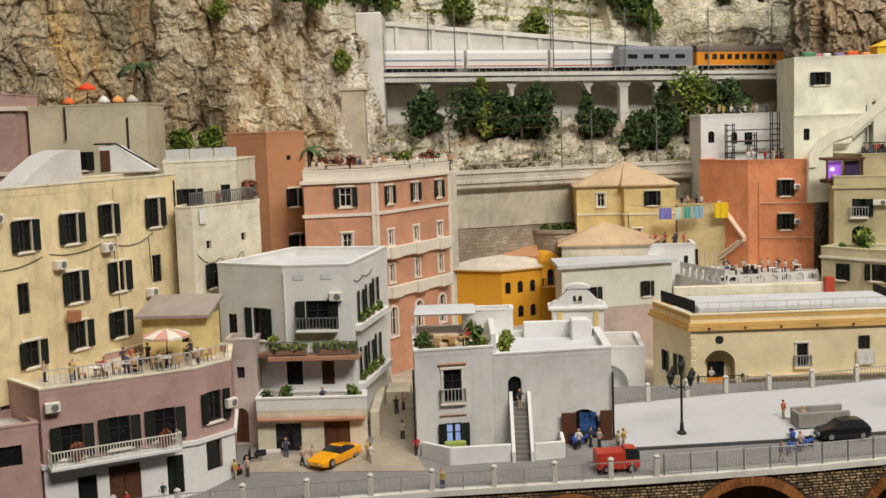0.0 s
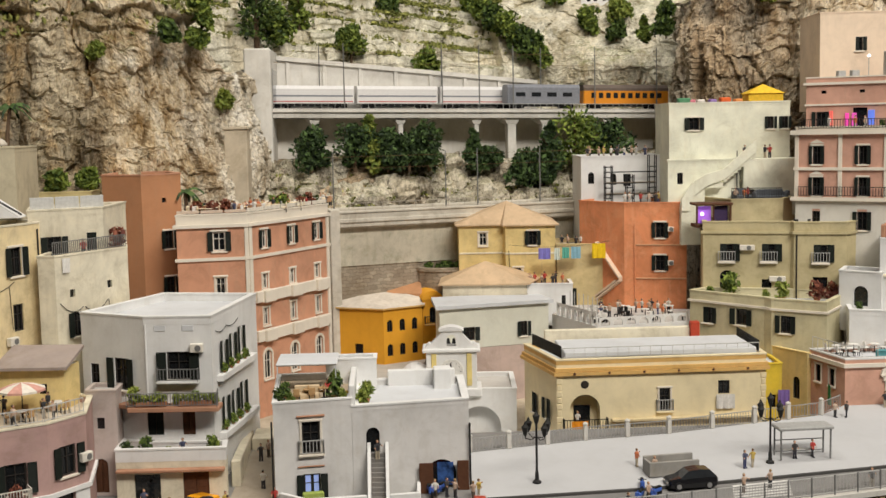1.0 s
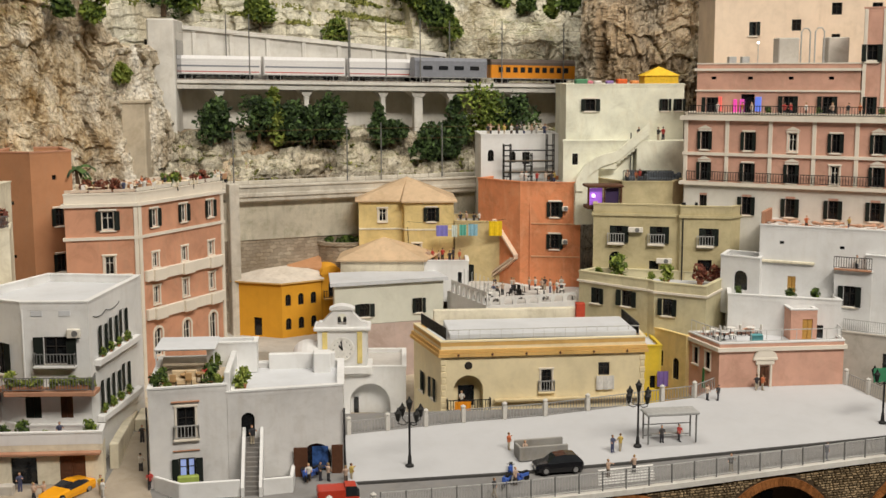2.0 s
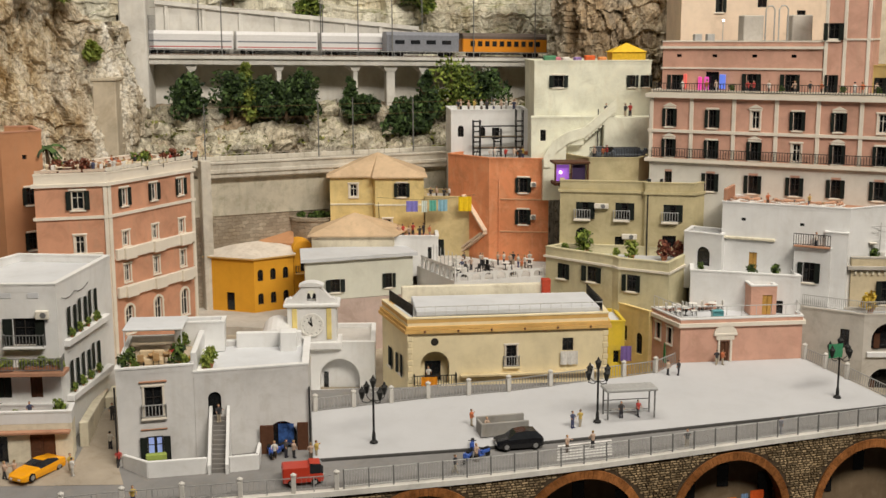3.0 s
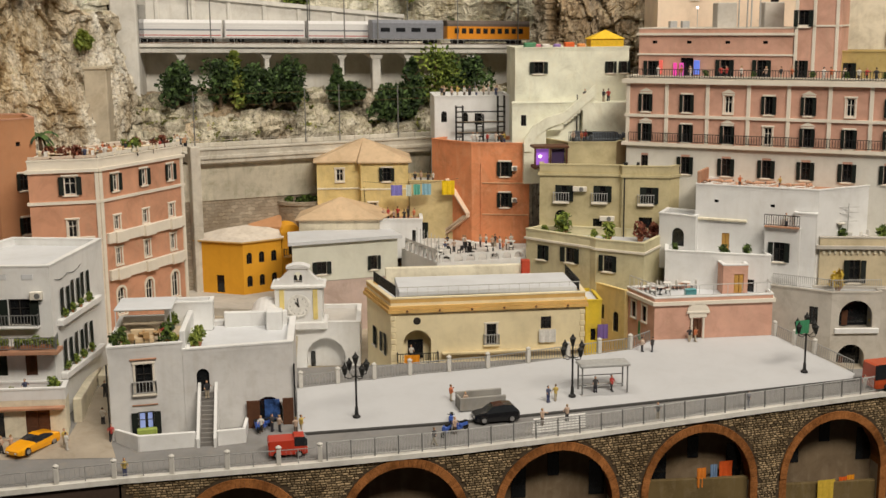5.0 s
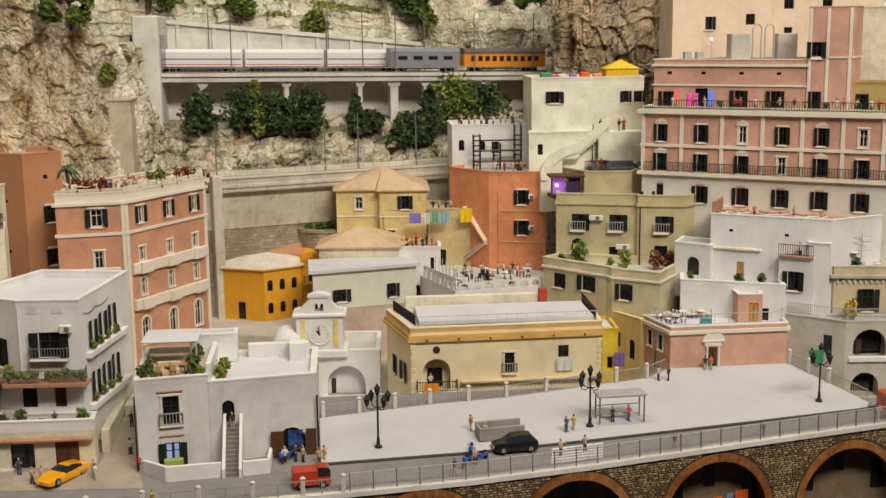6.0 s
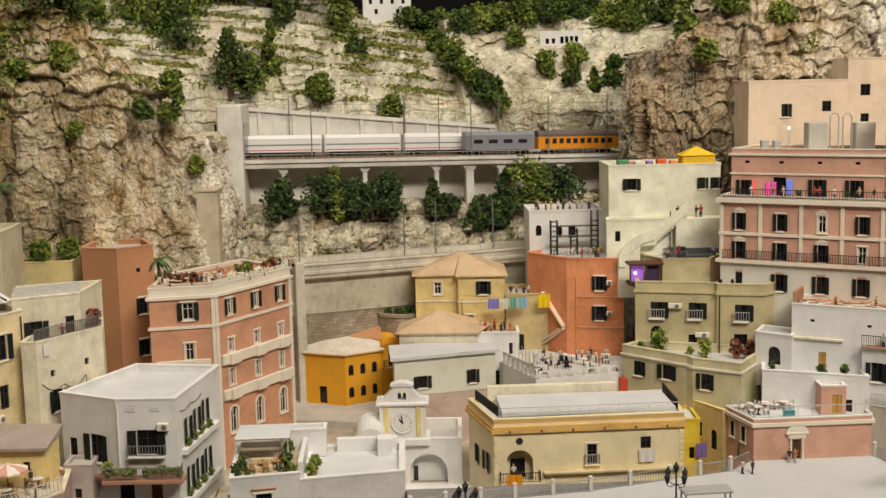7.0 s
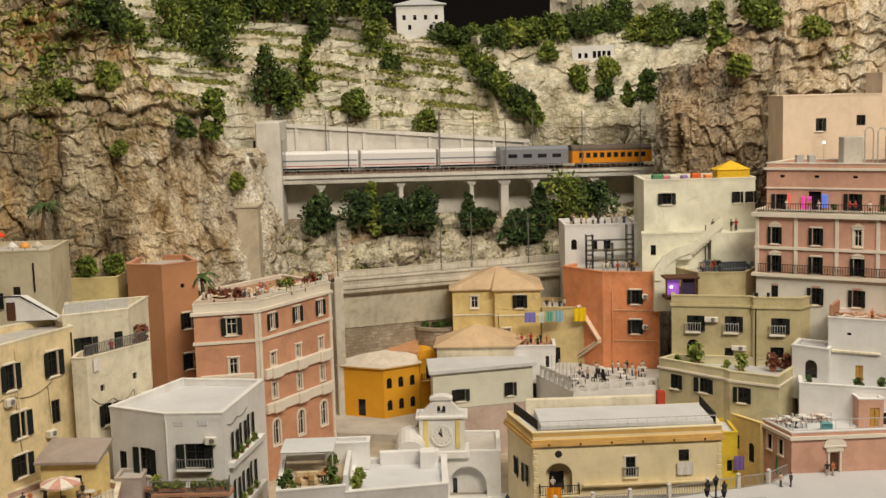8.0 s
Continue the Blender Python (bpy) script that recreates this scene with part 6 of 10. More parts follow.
def leaf(g, c, size, rnd):
    """A small folded leaf clump turned at random."""
    a = Vector((rnd.gauss(0, 1), rnd.gauss(0, 1), rnd.gauss(0, 1))).normalized()
    b = a.orthogonal().normalized()
    b.rotate(Matrix.Rotation(rnd.random() * 6.3, 3, a))
    n = a.cross(b)
    s = size * (0.6 + 0.8 * rnd.random())
    p = [c - a * s, c + b * s * 0.55 + n * s * 0.2, c + a * s, c - b * s * 0.55 + n * s * 0.2]
    g.add(p, [(0, 1, 2), (0, 2, 3)])


def crown_mesh(seed, h, r, shape, mat, n, size):
    """A loose crown: leaves in several lobes with gaps between them."""
    def build():
        rnd = random.Random(seed)
        g = Geo()
        lobes = []
        for k in range(13 if shape != "cone" else 12):
            t = rnd.random()
            if shape == "cone":
                z, rad = h * (0.12 + 0.85 * k / 12), r * (1.0 - 0.8 * k / 12)
                a = rnd.random() * 6.3
                lobes.append((Vector((math.cos(a) * rad * 0.4, math.sin(a) * rad * 0.4, z)), rad * (0.55 + 0.3 * rnd.random())))
            else:
                a = rnd.random() * 6.3
                d = r * (0.68 - 0.35 * t) * math.sqrt(rnd.random())
                lobes.append((Vector((math.cos(a) * d, math.sin(a) * d, h * (0.16 + 0.62 * t))), r * (0.36 + 0.3 * rnd.random())))
        for k in range(n):
            c, lr = lobes[k % len(lobes)]
            d = Vector((rnd.gauss(0, 1), rnd.gauss(0, 1), rnd.gauss(0, 0.9))).normalized() * lr * (0.55 + 0.5 * rnd.random())
            leaf(g, c + d, size, rnd)
        return g.mesh("crown", mat)
    return shared(("crown", seed, round(h, 1), round(r, 1), shape, mat.name), build)


def trunk_mesh(h, r):
    def build():
        g = Geo()
        g.tube((0, 0, -0.4), (0.05, 0, h * 0.5), r, r * 0.7, 6)
        g.tube((0.05, 0, h * 0.5), (0.0, 0.1, h * 0.85), r * 0.7, r * 0.3, 5)
        for a in range(4):
            g.tube((0.03, 0, h * (0.3 + 0.1 * a)), (math.cos(a * 1.9) * h * 0.2, math.sin(a * 1.9) * h * 0.2, h * (0.5 + 0.1 * a)), r * 0.4, r * 0.15, 4)
        return g.mesh("trunk", BARK)
    return shared(("trunk", round(h, 1), round(r, 2)), build)


def tree(x, y, z, h, r, shape="round", mat=None, seed=1, n=420, size=0.34, label="dark green leafy tree on the rocks", group="trees on the slope", name="tree"):
    mat = mat or LEAF_D
    root = thing(name, label, "tree", (x, y, z), (seed * 47) % 360, group)
    m = at(x, y, z, (seed * 47) % 360)
    part("trunk", trunk_mesh(h, 0.09 * max(1.5, r)), BARK, root, "", m)
    part("crown", crown_mesh(seed % 5, h, r, shape, mat, n, size), mat, root, "", m)
    return root


# trees under the bridge
for k, (x, h, r, mt, sh) in enumerate(((-2.6, 5.6, 2.4, LEAF_B, "round"), (3.4, 5.8, 2.6, LEAF_B, "round"), (5.4, 7.0, 1.7, LEAF_L, "cone"), (8.0, 5.4, 2.0, LEAF_B, "round"), (11.0, 4.6, 1.8, LEAF_B, "round"), (13.8, 6.4, 2.6, LEAF_B, "round"), (20.2, 5.2, 1.5, LEAF_B, "cone"), (22.6, 2.8, 1.5, LEAF_B, "round"), (27.8, 4.4, 2.2, LEAF_B, "round"), (31.4, 6.2, 2.0, LEAF_B, "cone"), (35.2, 8.0, 3.6, LEAF_M, "round"), (40.6, 6.4, 2.9, LEAF_B, "round"), (30.0, 3.0, 1.7, LEAF_B, "round"))):
    y = 170.0 + 0.17 * x
    tree(x, y, 19.4 - 0.02 * x - (2.2 if x in (27.8, 30.0) else 0), h * 1.12, r * 1.28, sh, mt, k + 1, 1500, 0.38, "light green feathery tree among boulders" if mt is LEAF_L else ("large bright green tree below the bridge" if mt is LEAF_M else "dark green bushy tree among boulders"), "trees below the bridge")
# moss and tufts on the ledges
rnd = random.Random(5)
g = Geo()
rnd.shuffle(LEAVES)
for here, size in LEAVES[:20000] + TUFTS:
    for _ in range(3):
        leaf(g, here + Vector((rnd.gauss(0, 0.35), rnd.gauss(0, 0.35), rnd.random() * 0.35)), size * 0.75, rnd)
solid("moss_tufts", g, MOSS, "olive-green moss and grass tufts on the rock ledges", "moss", kind="stuff")

# ---- figures, street furniture, vehicles ----
SHIRT = palette("painted_shirts", [(0.05, 0.045, 0.045), (0.60, 0.56, 0.50), (0.07, 0.08, 0.14), (0.55, 0.40, 0.10), (0.03, 0.03, 0.035), (0.55, 0.16, 0.06), (0.66, 0.63, 0.58), (0.50, 0.36, 0.27), (0.45, 0.05, 0.04), (0.62, 0.48, 0.38), (0.68, 0.66, 0.62)])
TROUS = palette("painted_trousers", [(0.03, 0.03, 0.04), (0.05, 0.06, 0.14), (0.40, 0.34, 0.25), (0.10, 0.07, 0.05), (0.03, 0.03, 0.035), (0.50, 0.48, 0.45)])
SKIN = paint("painted_skin", (0.55, 0.32, 0.21), 0.6)
HAIR = palette("painted_hair", [(0.03, 0.02, 0.015), (0.12, 0.06, 0.02), (0.30, 0.20, 0.08), (0.04, 0.03, 0.03)])


def figure_mesh(kind):
    def build():
        g = Geo()
        g.m = Matrix.Scale(0.83, 4)
        spread, seat = (0.14, 0) if kind != "walk" else (0.12, 0.22)
        g.slot = 0
        for sx, d in ((-1, seat), (1, -seat)):
            g.tube((sx * spread, -d, 0.0), (sx * 0.1, 0, 0.95), 0.085, 0.13, 6)
            g.box(sx * spread - 0.08, sx * spread + 0.08, -d - 0.2, -d + 0.08, 0, 0.09)
        g.slot = 1
        g.lathe([(0.20, 0.88), (0.21, 1.1), (0.26, 1.45), (0.22, 1.58), (0.07, 1.64)], 8)
        for sx in (-1, 1):
            bend = 0.28 if kind == "arm" and sx > 0 else 0.05
            g.tube((sx * 0.27, 0, 1.52), (sx * (0.31 + bend * 0.4), -0.1 - bend, 1.2 + bend * 0.7), 0.075, 0.06, 5)
        g.slot = 2
        for sx in (-1, 1):
            bend = 0.28 if kind == "arm" and sx > 0 else 0.05
            g.tube((sx * (0.31 + bend * 0.4), -0.1 - bend, 1.2 + bend * 0.7), (sx * 0.29, -0.22 - bend, 0.98 + bend * 2.0), 0.055, 0.05, 5)
        g.blob((0, -0.01, 1.82), 0.145, 8, 5, (0.9, 1, 1.15))
        g.slot = 3
        g.blob((0, 0.03, 1.88), 0.15, 8, 4, (0.95, 1, 0.85))
        return g.mesh("figurine", [TROUS, SHIRT, SKIN, HAIR])
    return shared(("figure", kind), build)


def figurine(x, y, z, yaw=0.0, kind="stand", group="figures in the street", label="small painted model figure standing in everyday clothes", size=1.0):
    ob = solid("figurine", figure_mesh(kind), None, label, "figurine", at(x, y, z, yaw), group)
    ob.scale = (size, size, size)
    return ob


def ground_figures(rows, group, label):
    for k, (x, y, yaw) in enumerate(rows):
        figurine(x, y, street(y) + (0.29 if y > 103 and x > 15 else 0.02), yaw, ("stand", "walk", "arm")[k % 3], group, label)


ground_figures([(-0.1, 93.9, 20), (26.9, 97.2, 80), (48.6, 100.5, -20), (58.1, 102.2, 70), (70.8, 104.2, 10), (37.4, 100.2, 40), (39.9, 100.9, 200)], "figures by the railing", "small painted model figure walking along the railing")
ground_figures([(38.8, 104.6, 30), (39.6, 104.9, 190), (29.4, 105.8, 100), (43.9, 106.4, 0), (45.6, 106.6, 30), (51.3, 116.2, 100), (52.4, 116.1, 250), (57.3, 118.6, 180), (57.9, 118.5, 90)], "figures on the plaza", "small painted model figure standing on the plaza")
ground_figures([(-3.6, 104.4, 160), (-2.3, 100.8, 10), (-4.4, 110.6, 0), (-3.8, 111.5, 60), (-11.6, 99.2, 90), (-10.8, 99.4, 250), (-6.0, 99.4, 120), (-6.3, 100.2, 20), (-13.2, 101.2, 0), (-21.6, 93.0, 20), (-23.9, 91.4, -30), (-16.7, 96.9, 120), (-15.8, 97.4, -40), (-18.0, 103.3, 0)], "figures by the shops", "small painted model figure in the street by the shops")


def street_lamp(x, y):
    """A black cast-iron lamp with four arms and five lanterns."""
    z = street(y) + 0.28
    root = thing("street_lamp", "black cast-iron street lamp with five lanterns", "street lamp", (x, y, z), 0, "street lamps on the plaza")
    m = at(x, y, z) @ Matrix.Scale(1.2, 4)
    g = Geo()
    g.lathe([(0.32, 0.0), (0.32, 0.12), (0.16, 0.25), (0.13, 0.8), (0.09, 0.9), (0.075, 4.2), (0.1, 4.25), (0.05, 4.4)], 8)
    part("post", shared("lamp_post", lambda: g.mesh("post", IRON)), IRON, root, "", m)
    for k in range(5):
        a = k * math.pi / 2 + 0.5
        r, h = (0.98, 3.7) if k < 4 else (0.0, 4.4)
        cx, cy = r * math.cos(a), r * math.sin(a)
        if k < 4:
            b = Geo().path([(0, 0, 3.4), (cx * 0.5, cy * 0.5, 3.25), (cx, cy, 3.45), (cx, cy, 3.75)], 0.04, 5)
            part("arm", b, IRON, root, "", m)
        q = Geo()
        q.lathe([(0.05, h - 0.1), (0.13, h), (0.25, h + 0.5), (0.29, h + 0.55), (0.13, h + 0.72), (0.03, h + 0.95)], 6, cx, cy)
        lan = part("lantern", q, paint("smoky_lantern", (0.022, 0.022, 0.021), 0.5) if "smoky" not in MADE else MADE["smoky"], root, "dark glazed lantern", m)
        MADE.setdefault("smoky", lan.data.materials[0])
    return root


street_lamp(20.1, 103.0)
street_lamp(41.4, 105.6)
street_lamp(66.6, 109.2)

# street railing: stone posts with thin rails, then metal fence sections
STONEP = plaster("pale_post_stone", (0.62, 0.60, 0.56))
post = Geo()
post.cbox(-0.2, 0.2, -0.2, 0.2, 0, 1.4, 0.04)
post.lathe([(0.15, 1.4), (0.27, 1.5), (0.27, 1.62), (0.15, 1.7), (0.04, 1.78)], 8)
POSTM = post.mesh("stone_post", STONEP)


def thin_rail(length):
    def build():
        g = Geo()
        for z in (1.25, 0.25):
            g.box(0, length, -0.03, 0.03, z, z + 0.07)
        g.box(length / 2 - 0.05, length / 2 + 0.05, -0.05, 0.05, 0, 1.3)
        n = int(length / 0.4)
        for k in range(1, n):
            x = length * k / n
            g.box(x - 0.011, x + 0.011, -0.011, 0.011, 0.25, 1.27)
        return g.mesh("railing", GREYR)
    return shared(("thin_rail", round(length, 1)), build)


GREYF = paint("pale_fence_grey", (0.50, 0.495, 0.48), 0.6)
GREYR = paint("mid_rail_grey", (0.36, 0.355, 0.345), 0.5, 0.2)
fence = thing("street_railing", "grey metal street railing with pale stone posts", "railing", (10, 94, -7), kind="structure")
xs = [-34, -29.2, -24.6, -20.0, -15.2, -10.4, -5.6, -0.9, 3.9, 8.6, 13.0, 16.4]
for a, b in zip(xs, xs[1:]):
    ya, yb = rail_y(a), rail_y(b)
    za, zb = street(ya) + 0.12, street(yb) + 0.12
    fm, ln = wall_frame((a, ya), (b, yb))
    part("post", POSTM, STONEP, fence, "pale stone post", at(a, ya, za))
    part("railing", thin_rail(ln - 0.5), IRONG, fence, "", at(a, ya, za) @ at(0, 0, 0, math.degrees(math.atan2(yb - ya, b - a))) @ Matrix.Rotation(-math.atan2(zb - za, ln), 4, "Y") @ at(0.25, 0, 0))
part("post", POSTM, STONEP, fence, "pale stone post", at(16.6, rail_y(16.6), street(rail_y(16.6)) + 0.12))


def fence_mesh(length):
    def build():
        g = Geo()
        g.slot = 1
        g.box(-0.05, 0.05, -0.05, 0.05, 0, 1.75)
        g.slot = 0
        for z in (1.62, 0.2):
            g.box(0.06, length - 0.06, -0.035, 0.035, z, z + 0.07)
        n = int(length / 0.13)
        for k in range(1, n):
            x = length * k / n
            g.box(x - 0.017, x + 0.017, -0.017, 0.017, 0.22, 1.64)
        return g.mesh("fence_panel", [GREYF, IRONG])
    return shared(("fence", round(length, 1)), build)


x = 17.2
while x < 76:
    b = x + 2.12
    ya, yb = rail_y(x), rail_y(b)
    za, zb = street(ya) + 0.12, street(yb) + 0.12
    part("fence_panel", fence_mesh(2.15), GREYM, fence, "", at(x, ya, za) @ at(0, 0, 0, math.degrees(math.atan2(yb - ya, b - x))) @ Matrix.Rotation(-math.atan2(zb - za, 2.12), 4, "Y"))
    x = b
# plaza balustrade
bal = thing("plaza_balustrade", "pale stone posts with dark iron railings at the plaza's back", "railing", (40, 114, -5), kind="structure")


def balustrade(pts, gap):
    for p, q in zip(pts, pts[1:]):
        fm, ln = wall_frame(p, q)
        n = max(1, round(ln / gap))
        for k in range(n):
            a, b = Vector(p).lerp(Vector(q), k / n), Vector(p).lerp(Vector(q), (k + 1) / n)
            za, zb = street(a.y) + 0.28, street(b.y) + 0.28
            yaw = math.degrees(math.atan2(b.y - a.y, b.x - a.x))
            part("post", POSTM, STONEP, bal, "pale stone post", at(a.x, a.y, za, yaw))
            part("railing", rail_mesh(ln / n - 0.6, 1.3, 0.3, 0.024, GREYR), GREYR, bal, "", at(a.x, a.y, za, yaw) @ Matrix.Rotation(-math.atan2(zb - za, ln / n), 4, "Y") @ at(0.3, 0, 0))


balustrade([(14.8, 110.3), (25.9, 112.4), (34.1, 113.4), (43.0, 115.4), (50.2, 117.0), (53.2, 119.2)], 4.4)
balustrade([(67.3, 119.4), (69.6, 113.8), (71.7, 108.4)], 4.0)
# zebra crossing
zebra = thing("zebra_crossing", "white zebra crossing stripes on the asphalt", "marking", (38, 100, -6.3), kind="structure")
for k in range(6):
    y = 98.6 + 0.55 * k
    part("stripe", Geo().add([(36.2 + 0.12 * k, y, street(y) + 0.02), (41.4 + 0.12 * k, y + 0.8, street(y + 0.8) + 0.02), (41.4 + 0.12 * k, y + 1.1, street(y + 1.1) + 0.02), (36.2 + 0.12 * k, y + 0.3, street(y + 0.3) + 0.02)], [(0, 1, 2, 3)]), paint("white_marking_%d" % k, (0.7, 0.69, 0.66), 0.8), zebra)

# bus shelter
sx, sy = 44.7, 106.7
sz = street(sy) + 0.28
shelter = thing("bus_shelter", "grey steel bus shelter with a flat roof", "bus shelter", (sx, sy, sz), 3)
ms = at(sx, sy, sz, 3)
for ax in (-2.3, 2.3):
    for ay in (-0.8, 0.8):
        part("post", Geo().cbox(ax - 0.07, ax + 0.07, ay - 0.07, ay + 0.07, 0, 2.7, 0.02), IRONG, shelter, "", ms)
part("roof", Geo().cbox(-2.55, 2.55, -1.05, 1.05, 2.7, 3.0, 0.08), paint("grey_shelter_roof", (0.38, 0.38, 0.37), 0.6), shelter, "", ms)
part("bench", Geo().cbox(-1.6, 1.6, 0.35, 0.75, 0.5, 0.62, 0.03), GREYM, shelter, "", ms)
for z in (0.35, 1.4, 2.45):
    part("rail", Geo().box(-2.22, 2.22, 0.77, 0.83, z, z + 0.08), IRONG, shelter, "", ms)
# concrete trough
tx, ty = 32.1, 104.2
tr = Geo()
tr.m = at(tx, ty, street(ty) + 0.25, 8)
tr.cbox(-2.3, 2.3, -0.9, -0.65, 0, 1.3, 0.05)
tr.cbox(-2.3, 2.3, 0.65, 0.9, 0, 1.5, 0.05)
tr.cbox(-2.3, -2.05, -0.64, 0.64, 0, 1.3, 0.05)
tr.cbox(-2.04, 2.3, -0.64, 0.64, 0, 0.3, 0.05)
solid("concrete_trough", tr, plaster("dark_trough_concrete", (0.32, 0.31, 0.29)), "grey concrete stair trough on the plaza edge", "trough")

GLASSD = paint("car_glass", (0.02, 0.022, 0.025), 0.08)
RIM = paint("wheel_rim", (0.45, 0.45, 0.46), 0.3, 0.8)


def wheel_mesh(r, w):
    def build():
        g = Geo()
        g.m = Matrix.Rotation(radians(90), 4, "X")
        g.lathe([(r * 0.75, -w / 2), (r, -w / 2 + 0.03), (r, w / 2 - 0.03), (r * 0.75, w / 2)], 14)
        return g.mesh("wheel", RUBBER)
    return shared(("wheel", r, w), build)


def rim_mesh(r, w):
    def build():
        g = Geo()
        g.m = Matrix.Rotation(radians(90), 4, "X")
        g.lathe([(r * 0.6, -w / 2 - 0.02), (r * 0.62, 0), (r * 0.6, w / 2 + 0.02)], 10)
        return g.mesh("rim", RIM)
    return shared(("rim", r, w), build)


def vehicle(name, label, x, y, yaw, stations, mat, wheels, r, glass=(), lights=(), category="car", wide=0.2):
    """A lofted car body from stations (x, half width, floor, shoulder, roof, half roof width)."""
    z = street(y) + 0.01
    root = thing(name, label, category, (x, y, z), yaw)
    m = at(x, y, z, yaw)
    g = Geo()
    rings = []
    for sx, w, z0, zs, zt, wt in stations:
        rings.append([(sx, -w * 0.95, z0), (sx, -w, (z0 + zs) / 2), (sx, -w * 0.96, zs), (sx, -wt, zt), (sx, wt, zt), (sx, w * 0.96, zs), (sx, w, (z0 + zs) / 2), (sx, w * 0.95, z0)])
    pts = [p for ring in rings for p in ring]
    faces, slots = [], []
    for k in range(len(rings) - 1):
        for j in range(8):
            q = (j + 1) % 8
            faces.append((k * 8 + q, k * 8 + j, (k + 1) * 8 + j, (k + 1) * 8 + q))
            slots.append(1 if (k in glass and j in (2, 4)) or (k in lights and j == 3) else 0)
    faces += [tuple(range(8)), tuple((len(rings) - 1) * 8 + j for j in reversed(range(8)))]
    slots += [0, 0]
    body, gl = Geo().add(pts, [f for f, s in zip(faces, slots) if not s]), Geo().add(pts, [f for f, s in zip(faces, slots) if s])
    part("body", body, mat, root, "", m)
    part("window", gl, GLASSD, root, "dark car glass", m)
    for wx in wheels:
        for sy in (-1, 1):
            w = part("wheel", wheel_mesh(r, wide), RUBBER, root, "", m @ at(wx, sy * (stations[len(stations) // 2][1] - wide * 0.45), r))
            part("rim", rim_mesh(r, wide), RIM, w, "", m @ at(wx, sy * (stations[len(stations) // 2][1] - wide * 0.45), r))
    for sx, sgn in ((stations[0][0], -1), (stations[-1][0], 1)):
        for sy in (-0.6, 0.6):
            st = stations[0] if sgn < 0 else stations[-1]
            part("headlight" if sgn < 0 else "tail_light", Geo().cbox(sx - 0.04, sx + 0.04, sy * st[1] - 0.12, sy * st[1] + 0.12, st[3] - 0.18, st[3] - 0.06, 0.02), FRAMEW if sgn < 0 else paint("red_lens_" + name, (0.4, 0.02, 0.02), 0.3), root, "", m)
    return root


vehicle("sports_car", "low yellow-orange sports car parked by the shops", -9.1, 100.0, 58, [(-2.5, 0.75, 0.22, 0.5, 0.55, 0.5), (-2.2, 1.0, 0.16, 0.62, 0.68, 0.7), (-1.2, 1.08, 0.16, 0.78, 0.86, 0.8), (-0.55, 1.08, 0.16, 0.84, 0.92, 0.82), (0.15, 1.08, 0.16, 0.86, 1.28, 0.62), (0.75, 1.1, 0.16, 0.9, 1.28, 0.62), (1.6, 1.12, 0.16, 0.98, 1.1, 0.8), (2.3, 1.1, 0.2, 0.95, 1.0, 0.85), (2.5, 0.98, 0.3, 0.85, 0.9, 0.8)],
        paint("orange_car_paint", (0.85, 0.37, 0.01), 0.14, vary=0.03), (-1.55, 1.55), 0.37, (3, 4, 5), (3,), wide=0.28)
vehicle("hatchback", "small black hatchback parked on the street", 33.2, 101.7, 6, [(-2.2, 0.7, 0.3, 0.75, 0.8, 0.5), (-2.0, 0.9, 0.22, 0.85, 0.92, 0.7), (-1.1, 0.98, 0.2, 0.98, 1.06, 0.78), (-0.4, 1.0, 0.2, 1.02, 1.6, 0.66), (0.6, 1.0, 0.2, 1.05, 1.7, 0.68), (1.5, 1.0, 0.2, 1.08, 1.62, 0.66), (2.0, 0.96, 0.25, 1.0, 1.15, 0.75), (2.15, 0.85, 0.35, 0.9, 0.95, 0.7)],
        paint("black_car_paint", (0.012, 0.012, 0.014), 0.12, vary=0.1), (-1.35, 1.35), 0.38, (2, 3, 4, 5), (2, 5), wide=0.24)
vehicle("red_van", "small red three-wheeled delivery van on the street", 13.7, 96.6, 185, [(-1.75, 0.7, 0.3, 0.9, 1.5, 0.55), (-1.5, 0.85, 0.25, 1.0, 1.8, 0.7), (-0.6, 0.85, 0.25, 1.0, 1.85, 0.72), (-0.55, 0.95, 0.3, 1.45, 1.6, 0.9), (1.6, 0.95, 0.3, 1.45, 1.6, 0.9), (1.7, 0.9, 0.35, 1.4, 1.5, 0.85)],
        paint("red_van_paint", (0.44, 0.04, 0.018), 0.35, vary=0.06), (-1.0, 1.0), 0.3, (0, 1), (0,), "van")
vehicle("red_bus", "small red bus with black window frames at the plaza's end", 75.4, 105.7, 190, [(-3.9, 1.1, 0.35, 1.15, 2.6, 1.0), (-3.6, 1.2, 0.3, 1.2, 2.75, 1.1), (3.6, 1.2, 0.3, 1.2, 2.75, 1.1), (3.9, 1.1, 0.35, 1.15, 2.65, 1.0)],
        paint("red_bus_paint", (0.45, 0.07, 0.02), 0.35, vary=0.08), (-2.4, 2.4), 0.5, (0, 1, 2), (), "bus")


